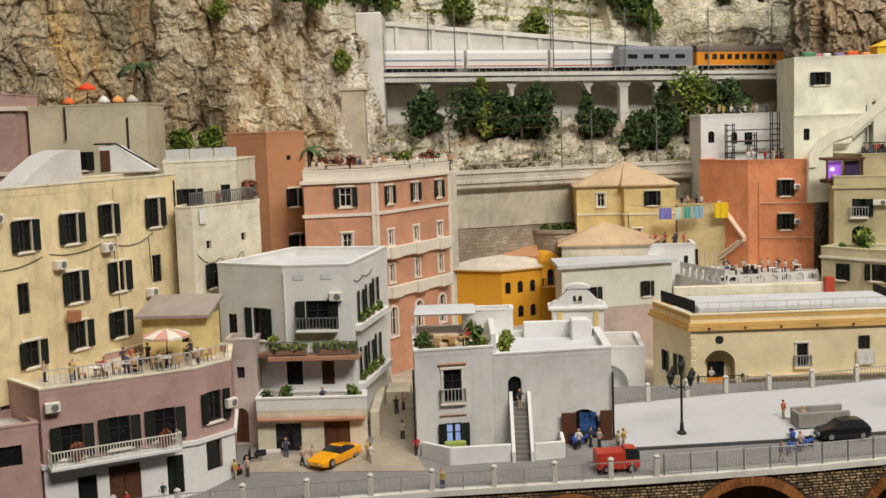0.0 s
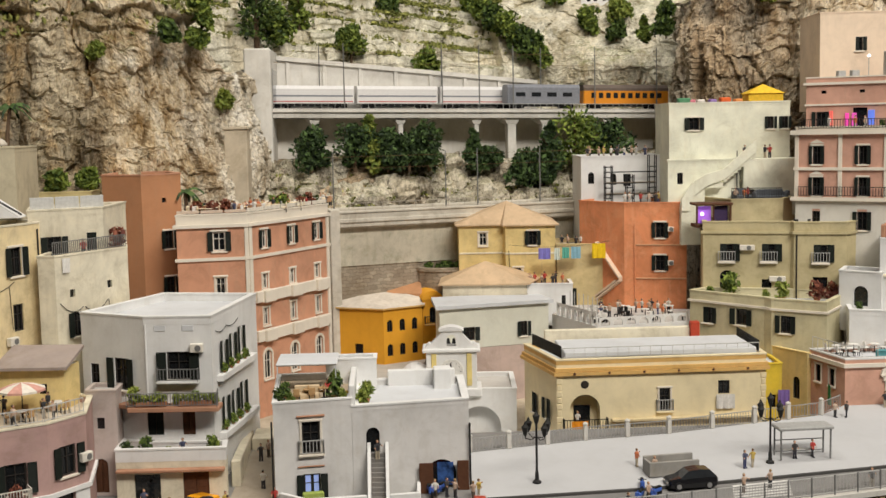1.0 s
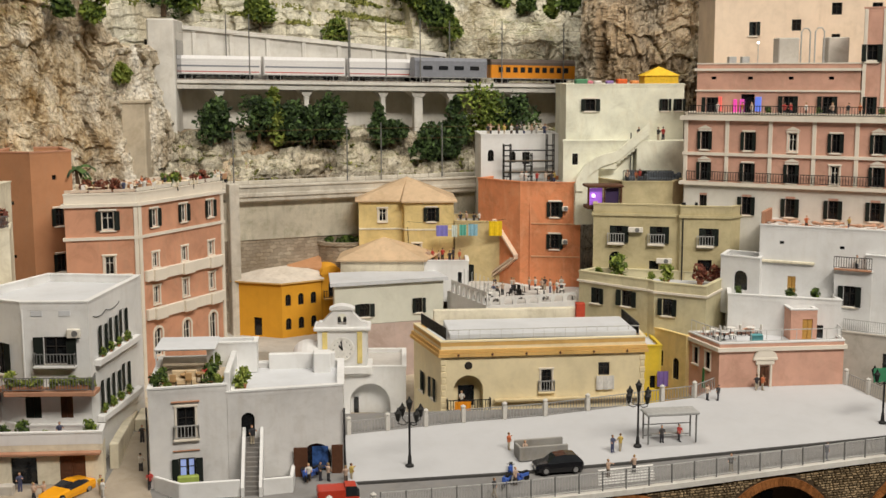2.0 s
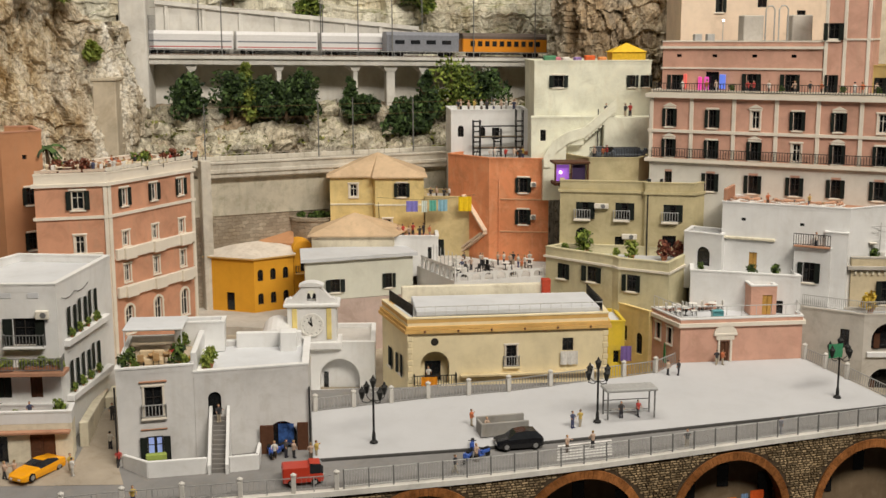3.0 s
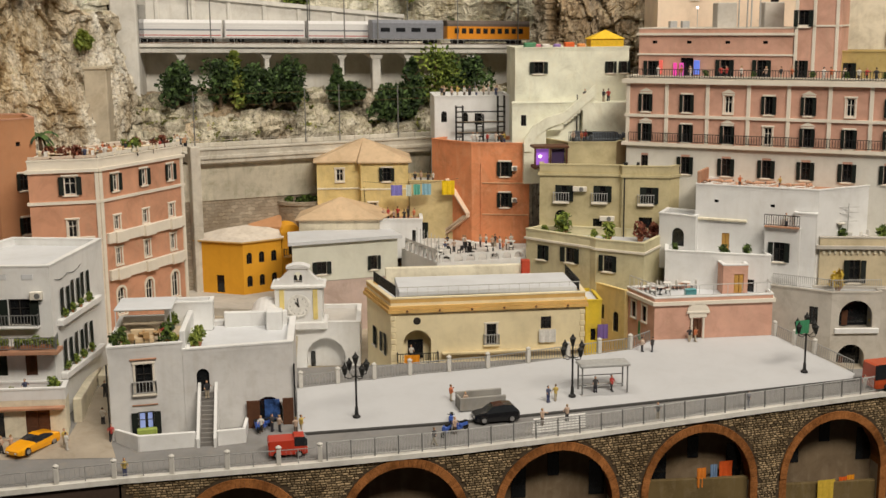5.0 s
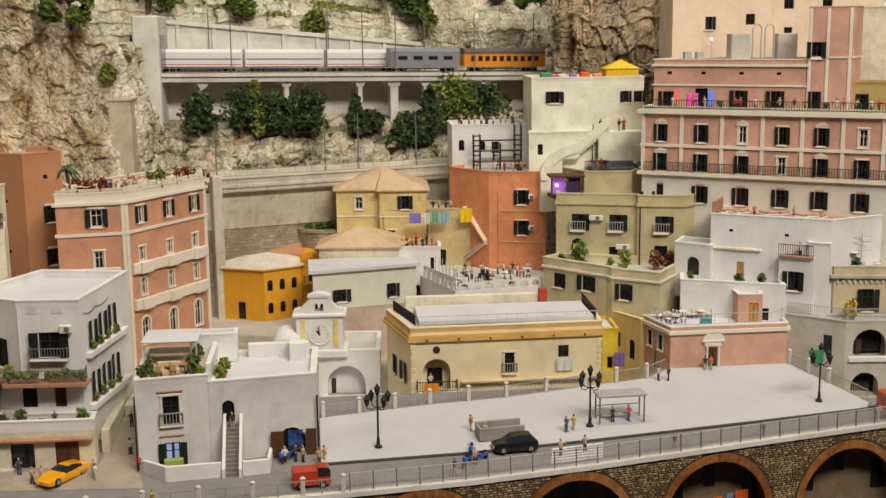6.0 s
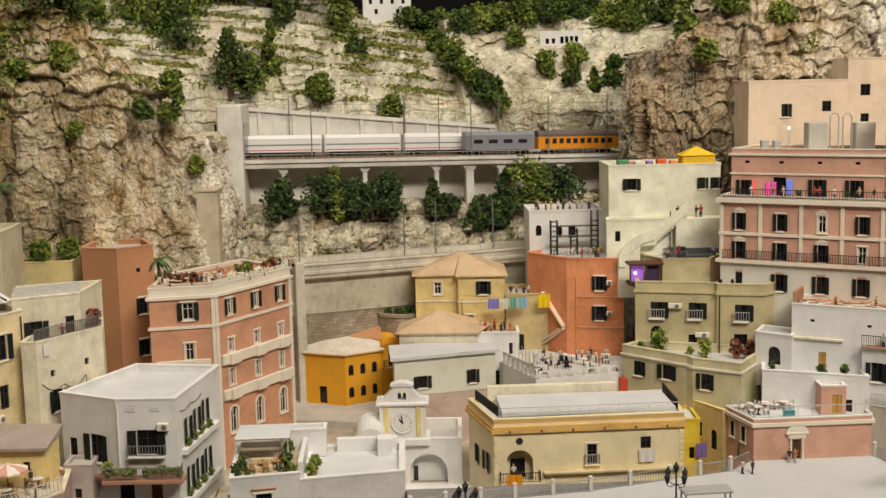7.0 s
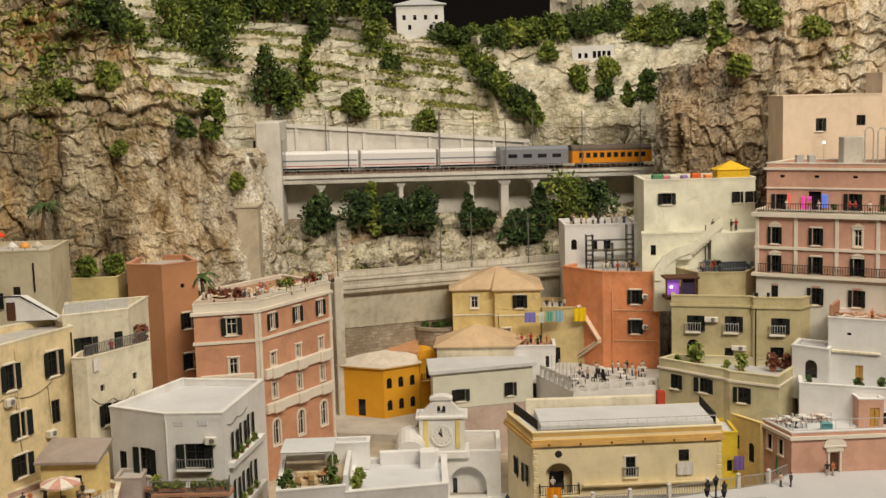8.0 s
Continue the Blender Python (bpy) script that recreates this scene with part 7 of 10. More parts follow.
def motorbike(x, y, yaw, mat, z=None, group="parked motor scooters", label="small painted motor scooter parked on the street"):
    z = street(y) + 0.02 if z is None else z
    root = thing("motor_scooter", label, "scooter", (x, y, z), yaw, group)
    m = at(x, y, z, yaw)
    for wx in (-0.75, 0.75):
        part("wheel", wheel_mesh(0.32, 0.14), RUBBER, root, "", m @ at(wx, 0, 0.32))
    g = Geo()
    g.tube((-0.7, 0, 0.35), (-0.45, 0, 1.15), 0.06, 0.05)
    g.cbox(-0.15, 0.9, -0.16, 0.16, 0.45, 0.8, 0.06)
    g.cbox(-0.6, -0.42, -0.2, 0.2, 0.4, 1.0, 0.05)
    g.cbox(-0.5, 0.2, -0.14, 0.14, 0.28, 0.4, 0.03)
    part("body", g, mat, root, "", m)
    part("seat", Geo().cbox(0.0, 0.85, -0.15, 0.15, 0.8, 0.95, 0.05), RUBBER, root, "", m)
    part("handlebar", Geo().tube((-0.45, -0.35, 1.15), (-0.45, 0.35, 1.15), 0.04), IRON, root, "", m)


BLUEP = paint("blue_scooter_paint", (0.05, 0.12, 0.45), 0.35)
REDP = paint("red_scooter_paint", (0.45, 0.03, 0.03), 0.35)
motorbike(28.2, 99.0, 60, BLUEP)
motorbike(29.6, 99.7, 40, BLUEP)
motorbike(28.9, 101.2, 80, BLUEP)
motorbike(10.8, 101.6, 100, BLUEP)
motorbike(11.6, 101.9, 60, BLUEP)
motorbike(-19.2, 96.4, 30, RUBBER)
motorbike(-18.3, 96.8, 40, REDP)
motorbike(-17.2, 97.3, 35, REDP)
motorbike(-15.6, 100.4, 10, IRON)
ground_figures([(29.0, 99.2, 40), (11.2, 101.2, 0), (12.2, 101.4, 60), (12.9, 101.2, 120), (14.4, 100.6, 200), (14.9, 101.0, 100), (30.6, 104.0, 30)], "figures with the scooters", "small painted model figure beside the blue scooters")


# ---- stairs, walls and fittings of the grey house ----
n = 12
STEP = plaster("grey_step", (0.20, 0.19, 0.18))
for k in range(n):
    z = -6.4 + 4.1 * (k + 1) / n
    part("step", Geo().box(5.85, 7.05, 98.9 + 3.2 * k / n, 102.1, z - 4.1 / n if k else -7.0, z - 0.004), STEP, grey2)
for xa in (5.55, 7.07):
    g = Geo()
    g.add([(xa, 98.6, -7), (xa + 0.28, 98.6, -7), (xa + 0.28, 102.1, -7), (xa, 102.1, -7), (xa, 98.6, -5.6), (xa + 0.28, 98.6, -5.6), (xa + 0.28, 102.2, -1.4), (xa, 102.2, -1.4)], [(3, 2, 1, 0), (4, 5, 6, 7), (0, 1, 5, 4), (1, 2, 6, 5), (3, 0, 4, 7)])
    part("stair_cheek", g, WHITE, grey2)
yard = thing("yard_wall", "low white plaster wall round the grey house", "wall", (2, 99, -6.5), kind="structure")
for p, q in (((-1.9, 100.5), (0.5, 98.4)), ((0.5, 98.4), (5.5, 98.9)), ((7.4, 98.9), (9.9, 99.3)), ((9.9, 99.3), (10.0, 102.6))):
    fm, ln = wall_frame(p, q)
    w = Geo()
    w.m = fm
    w.cbox(0, ln, -0.02, 0.3, -7.2, -5.0, 0.06)
    part("wall", w, WHITE, yard)
# painted gate and drain pipes
part("gate_leaf", Geo().cbox(9.9, 11.1, 102.2, 102.35, -6.1, -3.4, 0.03), DOORB, grey2, "open brown wooden gate leaf")
part("gate_leaf", Geo().cbox(13.2, 14.2, 102.7, 102.85, -6.1, -3.4, 0.03), DOORB, grey2, "open brown wooden gate leaf")
part("mural", Geo().box(11.5, 12.9, 103.0, 103.05, -5.6, -3.6), paint("blue_mural", (0.03, 0.07, 0.20), 0.6, vary=0.9, scale=160), grey2, "blue and white painted gate panel", at(0, 0.14, 0))
part("drain_pipe", Geo().tube((14.35, 103.1, -6.2), (14.35, 103.1, -0.2), 0.09), IRON, grey2)
part("drain_pipe", Geo().tube((-2.35, 100.7, -6.2), (-2.35, 100.7, 1.0), 0.08), IRON, grey)
balcony(grey, GA, GB, 3.1, -1.95, 2.2, 0.35, 1.2, TRIM, GREYM)
figurine(6.4, 101.6, -2.7, 20, "arm", "figures with the scooters", "small painted model figure at the top of the stair")
slab(grey, GA, GB, 1.9, 4.3, 0.2, 1.2, 0.16, TERRA, "lintel")
slab(grey, GA, GB, 1.9, 4.2, 0.15, -3.1, 0.12, TERRA, "lintel")
fm, ln = wall_frame(GA, GB)
# the cloth itself emits the window's glow; there is no lamp behind it
part("curtain", Geo().box(2.5, 3.0, 0.2, 0.24, -5.8, -3.8).box(3.25, 3.7, 0.2, 0.24, -5.8, -3.8), glow("blue_glow_curtain", (0.35, 0.45, 0.85), 0.25), grey, "blue-white curtain that glows by itself", fm)
solid("window_planter", Geo().cbox(2.2, 4.0, -0.7, -0.1, -5.75, -5.15, 0.08), paint("lime_planter", (0.34, 0.42, 0.10), 0.7), "lime green planter box under a window", "planter", fm)


# ---- terrace furniture ----
def pot_plant(x, y, z, size=1.0, mat=None, seed=0, label="green plant in a clay pot", shape="round"):
    root = thing("potted_plant", label, "plant", (x, y, z), seed * 63 % 360, "potted plants")
    m = at(x, y, z, seed * 63 % 360)
    part("pot", shared(("pot", round(size, 1)), lambda: Geo().lathe([(0.22 * size, 0), (0.34 * size, 0.42 * size), (0.38 * size, 0.44 * size), (0.38 * size, 0.52 * size), (0.3 * size, 0.5 * size)], 9).mesh("pot", POT)), POT, root, "", m)
    part("foliage", crown_mesh(20 + seed % 4, 1.9 * size, 0.85 * size, shape, mat or LEAF_M, 170, 0.2 * size + 0.05), mat or LEAF_M, root, "", m @ at(0, 0, 0.25 * size))


WICKER = paint("wicker", (0.42, 0.27, 0.13), 0.8)
CLOTHW = paint("white_cloth", (0.72, 0.70, 0.66), 0.85)


def table(x, y, z, group, mat=None):
    root = thing("cafe_table", "small round cafe table on one leg", "table", (x, y, z), 0, group)
    m = at(x, y, z)
    part("tabletop", shared(("tabletop", (mat or CLOTHW).name), lambda: Geo().lathe([(0.5, 0.82), (0.52, 0.86), (0.5, 0.9)], 12).mesh("tabletop", mat or CLOTHW)), mat or CLOTHW, root, "", m)
    part("leg", shared("table_leg", lambda: Geo().lathe([(0.28, 0), (0.06, 0.06), (0.05, 0.82)], 8).mesh("leg", IRON)), IRON, root, "", m)


def chair(x, y, z, yaw, group, mat=None):
    mat = mat or WICKER
    root = thing("terrace_chair", "small terrace chair with a low back", "chair", (x, y, z), yaw, group)
    m = at(x, y, z, yaw)
    part("seat", shared(("seat", mat.name), lambda: Geo().cbox(-0.28, 0.28, -0.28, 0.28, 0.46, 0.56, 0.03).mesh("seat", mat)), mat, root, "", m)
    part("backrest", shared(("backrest", mat.name), lambda: Geo().cbox(-0.28, 0.28, 0.22, 0.3, 0.56, 1.12, 0.03).mesh("backrest", mat)), mat, root, "", m)
    lg = shared("chair_leg", lambda: Geo().box(-0.03, 0.03, -0.03, 0.03, 0, 0.46).mesh("leg", IRON))
    for ax in (-0.23, 0.23):
        for ay in (-0.23, 0.23):
            part("leg", lg, IRON, root, "", m @ at(ax, ay, 0))


def parasol(x, y, z, r, mat, label, stripes=None, h=2.7, group="parasols"):
    root = thing("parasol", label, "parasol", (x, y, z), 0, group)
    m = at(x, y, z)
    part("pole", Geo().tube((0, 0, 0), (0, 0, h), 0.05), IRON, root, "", m)
    g = Geo()
    for k in range(10):
        a, b = 2 * math.pi * k / 10, 2 * math.pi * (k + 1) / 10
        g.slot = k % 2 if stripes else 0
        pa, pb = (r * math.cos(a), r * math.sin(a), h - 0.45), (r * math.cos(b), r * math.sin(b), h - 0.45)
        ma, mb = (0.55 * r * math.cos(a), 0.55 * r * math.sin(a), h - 0.12), (0.55 * r * math.cos(b), 0.55 * r * math.sin(b), h - 0.12)
        g.add([pa, pb, mb, ma], [(0, 1, 2, 3)])
        g.add([ma, mb, (0, 0, h + 0.08)], [(0, 1, 2)])
        g.add([pa, pb, (pb[0], pb[1], pb[2] - 0.18), (pa[0], pa[1], pa[2] - 0.18)], [(0, 3, 2, 1)])
    part("canopy", g, [mat, stripes or mat], root, "", m)


def air_conditioner(root, p0, p1, u, z, w=1.1, h=0.75):
    f, _ = wall_frame(p0, p1)
    g = Geo()
    g.m = f
    g.cbox(u - w / 2, u + w / 2, -0.62, -0.1, z, z + h, 0.05)
    g.box(u - w / 2 + 0.1, u - w / 2 + 0.16, -0.1, 0.0, z - 0.1, z + 0.1)
    g.box(u + w / 2 - 0.16, u + w / 2 - 0.1, -0.1, 0.0, z - 0.1, z + 0.1)
    a = part("air_conditioner", g, FRAMEW, root, "off-white air-conditioner box")
    g = Geo()
    g.m = f
    g.m = f @ at(u + w * 0.12, -0.625, z + h / 2) @ Matrix.Rotation(radians(90), 4, "X")
    g.lathe([(0.27, 0.0), (0.27, 0.02), (0.1, 0.025)], 12)
    part("fan_grille", g, IRONG, a)


def drain(root, p0, p1, u, z0, z1, mat=None):
    f, _ = wall_frame(p0, p1)
    g = Geo()
    g.m = f
    g.tube((u, -0.12, z0), (u, -0.12, z1), 0.08)
    part("drain_pipe", g, mat or IRON, root)


def cloth(x, y, z, w, h, mat, yaw=0.0, name="laundry", label="coloured cloth hung out to dry", seed=0):
    """A hanging cloth with folds and some thickness."""
    g = Geo()
    n = 8
    pts = []
    for d in (0, 0.05):
        for j in range(4):
            for k in range(n + 1):
                pts.append((w * (k / n - 0.5), d + 0.07 * math.sin(k * 1.9 + seed) * (0.4 + 0.3 * j), -h * j / 3))
    q = (n + 1) * 4
    for j in range(3):
        for k in range(n):
            a = j * (n + 1) + k
            g_f = (a, a + n + 1, a + n + 2, a + 1)
            pts_f = tuple(i + q for i in reversed(g_f))
            g.f += [list(g_f), list(pts_f)]
            g.mi += [0, 0]
    for k in range(n):
        b = 3 * (n + 1) + k
        g.f.append([b, b + q, b + 1 + q, b + 1])
        g.mi.append(0)
    g.v += pts
    solid(name, g, mat, label, "laundry", at(x, y, z, yaw), "hung cloths")

# ---- chapel clock gable ----
DIAL = paint("white_dial", (0.75, 0.74, 0.70), 0.5)
YTRIM = plaster("soft_yellow_trim", (0.76, 0.62, 0.24))
ck = thing("clock_tower", "white baroque clock gable with yellow pilasters and bells", "clock tower", (14.4, 133.5, -4))
mk = at(14.4, 132.4, 0, -3)
part("body", Geo().cbox(-2.8, 2.8, 0, 3.4, -4.2, 0.5, 0.08), WHITE, ck, "", mk)
part("base_step", Geo().cbox(-3.3, 3.3, -0.4, 3.6, -4.6, -3.7, 0.08), WHITE, ck, "", mk)
part("cornice", Geo().cbox(-3.2, 3.2, -0.35, 3.5, 0.35, 0.75, 0.1), WHITE, ck, "", mk)
for sx in (-1, 1):
    part("pilaster", Geo().cbox(sx * 1.95 - 0.28, sx * 1.95 + 0.28, -0.15, 0.05, -3.4, 0.2, 0.04), YTRIM, ck, "soft yellow pilaster", mk)
    arc = [(sx * (1.06 + 1.9 * k / 8), 0.75 + 1.8 * (1 - k / 8) ** 1.25 + 0.28 * (k in (6, 7))) for k in range(9)]
    rim = [(sx * 1.0, 0.74)] + arc
    g = Geo().add([(x, y, z) for y in (0.15, 1.4) for x, z in rim], [tuple(range(10)), tuple(reversed(range(10, 20)))] + [(k, (k + 1) % 10, 10 + (k + 1) % 10, 10 + k) for k in range(10)])
    part("scroll", g, WHITE, ck, "", mk)
gg_ = Geo()
facade(gg_, (-1.05, 0.1), (1.05, 0.1), 0.75, 2.7, [(0.55, 1.55, 1.0, 2.3, 1.0)], 1.2)
gg_.box(-1.05, -1.0, 0.12, 1.6, 0.75, 2.7)
gg_.box(1.0, 1.05, 0.12, 1.6, 0.75, 2.7)
part("belfry", gg_, WHITE, ck, "", mk)
arc = [(-1.3 + 2.6 * k / 14, 2.88 + 0.34 * math.sin(math.pi * k / 14) ** 0.8) for k in range(15)]
g = Geo().cbox(-1.4, 1.4, -0.1, 1.7, 2.66, 2.88, 0.06)
g.add([(x, y, z) for y in (-0.12, 1.6) for x, z in arc], [tuple(range(15)), tuple(reversed(range(15, 30)))] + [(k, 15 + k, 16 + k, k + 1) for k in range(14)])
part("gable_cap", g, WHITE, ck, "", mk)
for sx in (-0.32, 0.3):
    part("bell", Geo().lathe([(0.27, 1.25), (0.2, 1.4), (0.15, 1.75), (0.03, 1.85)], 10, sx, 0.6), IRON, ck, "dark bell", mk)
d = Geo()
d.m = mk @ at(0, -0.05, -1.75) @ Matrix.Rotation(radians(90), 4, "X")
d.lathe([(1.38, 0.0), (1.38, 0.14), (1.2, 0.16), (1.18, 0.1)], 30)
dial = part("clock_face", d, DIAL, ck, "round white clock face")
d = Geo()
d.m = mk @ at(0, -0.19, -1.75)
for k in range(12):
    a = k * math.pi / 6
    d.box(0.98 * math.sin(a) - 0.045, 0.98 * math.sin(a) + 0.045, -0.01, 0.01, 0.98 * math.cos(a) - 0.045, 0.98 * math.cos(a) + 0.045)
part("hour_mark", d, IRON, dial)
for a, ln, w in ((radians(-40), 0.6, 0.09), (radians(-8), 0.95, 0.07)):
    d = Geo()
    d.m = mk @ at(0, -0.21, -1.75) @ Matrix.Rotation(a, 4, "Y")
    d.box(-w, w, -0.01, 0.01, -0.1, ln)
    part("pointer", d, IRON, dial)
# courtyard arch and small vault roofs
g = Geo()
g.m = at(10.5, 128.5, -7.2)
for k in range(10):
    a, b = math.pi * k / 10, math.pi * (k + 1) / 10
    g.quad((-1.8 * math.cos(a), 0, 4.2 + 1.8 * math.sin(a)), (-1.8 * math.cos(b), 0, 4.2 + 1.8 * math.sin(b)), (-1.8 * math.cos(b), 7, 4.2 + 1.8 * math.sin(b)), (-1.8 * math.cos(a), 7, 4.2 + 1.8 * math.sin(a)))
    g.quad((-1.8 * math.cos(a), 0, 0), (-1.8 * math.cos(b), 0, 0), (-1.8 * math.cos(b), 0, 4.2 + 1.8 * math.sin(b)), (-1.8 * math.cos(a), 0, 4.2 + 1.8 * math.sin(a)))
solid("vaulted_shed", g, WHITE, "small white barrel-vaulted shed beside the chapel", "shed")
cw = thing("courtyard_wall", "white courtyard walls and step blocks before the chapel", "wall", (18, 124, -9), kind="structure")
for a in ((17.6, 21.9, 125.0, 125.6, -9.6, -7.6), (21.3, 21.9, 118.0, 125.0, -9.6, -7.4), (12.6, 13.6, 119.0, 132.2, -9.6, -5.0)):
    part("wall", Geo().cbox(*a, 0.08), WHITE, cw)
part("bench", Geo().cbox(17.0, 20.4, 129.6, 130.2, -9.56, -9.1, 0.06), WHITE, cw)
figurine(26.9, 123.4, -6.1, 10, "stand", "figures on the terraces", "small painted model figure in the hall's arch")

# ---- hall roof and fittings ----
part("roof_slab", Geo().cbox(25.6, 45.6, 123.2, 130.6, 0.7, 1.75, 0.08), ROOFW, hall, "white raised roof slab")
part("roof_wall", Geo().cbox(24.6, 41.2, 131.2, 132.0, 0.6, 2.7, 0.08), CREAM2, hall, "pale cream back wall of the roof")
part("chimney", Geo().cbox(40.6, 41.6, 130.6, 131.5, 0.7, 3.3, 0.06), paint("red_box_paint", (0.42, 0.06, 0.03), 0.6), hall, "red roof box")
for p, q in (((25.2, 123.0), (23.2, 131.0)), ((46.0, 131.6), (45.9, 123.4))):
    fm, ln = wall_frame(p, q)
    part("roof_railing", rail_mesh(ln, 1.3, 0.14, 0.03), IRON, hall, "dark iron roof railing", fm @ at(0, 0, 1.15))
fm, ln = wall_frame((25.4, 123.0), (45.9, 123.3))
part("roof_railing", rail_mesh(ln, 1.1, 1.1, 0.02, GREYF), GREYF, hall, "light grey roof railing", fm @ at(0, 0, 1.15))
slab(hall, HA, HB, 5.6, 21.3, 0.7, -5.35, 0.28, plaster("tan_ledge", (0.64, 0.53, 0.32)), "ledge")
balcony(hall, HA, HB, 2.9, -6.1, 4.6, 0.9, 1.2, SOFTY)
balcony(hall, HA, HB, 11.2, -4.45, 1.8, 0.35, 1.2, SOFTY, GREYM)
f, _ = wall_frame(HA, HB)
for k in range(12):
    for u in (0.25, 21.55):
        g = Geo()
        g.m = f
        g.cbox(u - (0.3 if k % 2 else 0.2), u + (0.3 if k % 2 else 0.2), -0.1, 0.05, -8.6 + 0.66 * k, -8.05 + 0.66 * k, 0.04)
        part("quoin", g, SOFTY, hall)
g = Geo()
g.m = f @ at(2.9, 0.02, -1.45) @ Matrix.Rotation(radians(90), 4, "X")
g.lathe([(0.42, 0.0), (0.42, 0.06), (0.3, 0.07)], 16)
part("round_vent", g, DARKF, hall, "dark round vent above the arch")
for k in range(6):
    g = Geo()
    g.m = f @ at(1.8 + 3.6 * k, -0.4, -0.22)
    g.blob((0, 0, 0), 0.14, 8, 4)
    part("rosette", g, DOORB, hall)
cloth(26.8, 121.1, -5.0, 1.7, 1.3, paint("orange_cloth", (0.75, 0.28, 0.02), 0.8), 0, "flag", "bright orange cloth over a balcony rail")
cloth(42.1, 122.2, -2.9, 1.9, 1.5, CLOTHW, 0, "laundry", "white cloth below a window", 2)
cloth(49.0, 124.6, -3.2, 1.2, 1.7, paint("violet_cloth", (0.20, 0.13, 0.36), 0.8), 0, "banner", "violet cloth on the narrow yellow house", 1)

# ---- rose house fittings ----
slab(rose, RA, RB, 3.9, 5.9, 0.25, -1.4, 0.5, TRIM, "door_head")
g = Geo()
g.m = wall_frame(RA, RB)[0]
arc = [(4.9 - 1.25 * math.cos(math.pi * k / 12), -0.6 + 0.85 * math.sin(math.pi * k / 12)) for k in range(13)]
g.add([(u, y, z) for y in (-0.3, 0.0) for u, z in arc], [tuple(range(13)), tuple(reversed(range(13, 26)))] + [(k, 13 + k, 14 + k, k + 1) for k in range(12)])
part("door_crest", g, TRIM, rose, "rounded pale crest over the door")
slab(rose, RA, RB, 3.6, 6.2, 0.35, -0.9, 0.3, TRIM, "door_cornice")
slab(rose, RA, RB, 4.1, 4.35, 0.2, -4.2, 2.8, TRIM, "door_jamb")
slab(rose, RA, RB, 5.45, 5.7, 0.2, -4.2, 2.8, TRIM, "door_jamb")
slab(rose, RA, RB, 0.0, 13.4, 0.12, -4.3, 0.45, TRIM, "plinth")
hut = house("roof_hut", "small rose roof hut with a yellow door", [(61.9, 121.6), (64.7, 121.4), (64.9, 124.0), (62.1, 124.2)], 0.6, 4.0, ROSE, {0: [("doory", 1.8, 0.7, 1.1, 2.2)]}, WHITE, 0.3, 0.25, cap=WHITE, category="roof hut")
rr = [(53.7, 119.7), (66.8, 119.9), (67.7, 125.3)]
for p, q in zip(rr, rr[1:]):
    fm, ln = wall_frame(p, q)
    part("roof_railing", rail_mesh(ln, 1.3, 1.6, 0.025, GREYF), GREYF, rose, "thin grey roof railing", fm @ at(0, 0, 0.95))
fm, ln = wall_frame((52.2, 125.2), (53.7, 119.9))
part("roof_railing", rail_mesh(ln, 1.4, 0.9, 0.025, GREYF), GREYF, rose, "thin grey roof railing", fm @ at(0, 0, 0.95))
for k, (x, y) in enumerate(((54.4, 124.2), (56.4, 124.6), (58.6, 124.5), (55.0, 122.6))):
    table(x, y, 0.62, "tables on the rose house")
    chair(x + 0.9, y, 0.62, -90, "chairs on the rose house", CLOTHW)
    chair(x - 0.9, y, 0.62, 90, "chairs on the rose house", CLOTHW)
solid("roof_ramp", Geo().add([(57.6, 125.3, 0.9), (62.0, 125.1, 0.9), (62.0, 125.1, 2.5), (57.6, 126.0, 0.9), (62.0, 125.8, 0.9), (62.0, 125.8, 2.5)], [(0, 1, 2), (5, 4, 3), (0, 2, 5, 3), (1, 4, 5, 2), (0, 3, 4, 1)]), TERRA, "terracotta stair wall behind the white roof", "stair wall")
solid("roof_box", Geo().cbox(57.4, 58.6, 120.6, 121.4, 0.6, 1.5, 0.05), paint("teal_box", (0.12, 0.35, 0.38), 0.6), "teal cool box on the white roof", "box")
cloth(51.6, 118.6, -1.4, 1.2, 2.0, paint("green_cloth", (0.05, 0.22, 0.08), 0.8), 80, "banner", "green and white cloth on the rose house", 3)

# ---- white house terraces ----
slab(white, WB, WC, -1.2, 6.6, 1.9, 1.55, 0.4, TERRA, "terrace_slab")
slab(white, WA, WB, 4.9, 7.2, 1.2, 1.54, 0.4, TERRA, "terrace_slab")
fm, ln = wall_frame((-14.8, 103.2), (-7.0, 102.7))
part("railing", rail_mesh(ln, 1.2, 0.25, 0.025, IRONG), IRONG, white, "light iron terrace railing", fm @ at(0, 0.1, 2.0))
fm2, ln2 = wall_frame((-7.0, 102.7), (-7.1, 104.5))
part("railing", rail_mesh(ln2, 1.2, 0.25, 0.025, IRONG), IRONG, white, "light iron terrace railing", fm2 @ at(0, 0.1, 2.0))
balcony(white, WB, WC, 2.9, 3.95, 3.6, 0.8, 1.1, WHITE, IRONG)
slab(white, WC, (-5.2, 118.0), 1.0, 11.5, 0.6, 3.5, 0.6, WHITE, "planter_ledge")
slab(white, WC, (-5.2, 118.0), 1.0, 11.5, 0.7, -1.6, 0.6, WHITE, "planter_ledge")
for k in range(5):
    pot_plant(-13.8 + 1.6 * k, 103.7, 1.96, 0.5 + 0.12 * (k % 2), (LEAF_M, LEAF_L, LEAF_L, LEAF_M, LEAF_L)[k], k)
pot_plant(-14.2, 103.9, 1.96, 0.8, LEAF_L, 2)
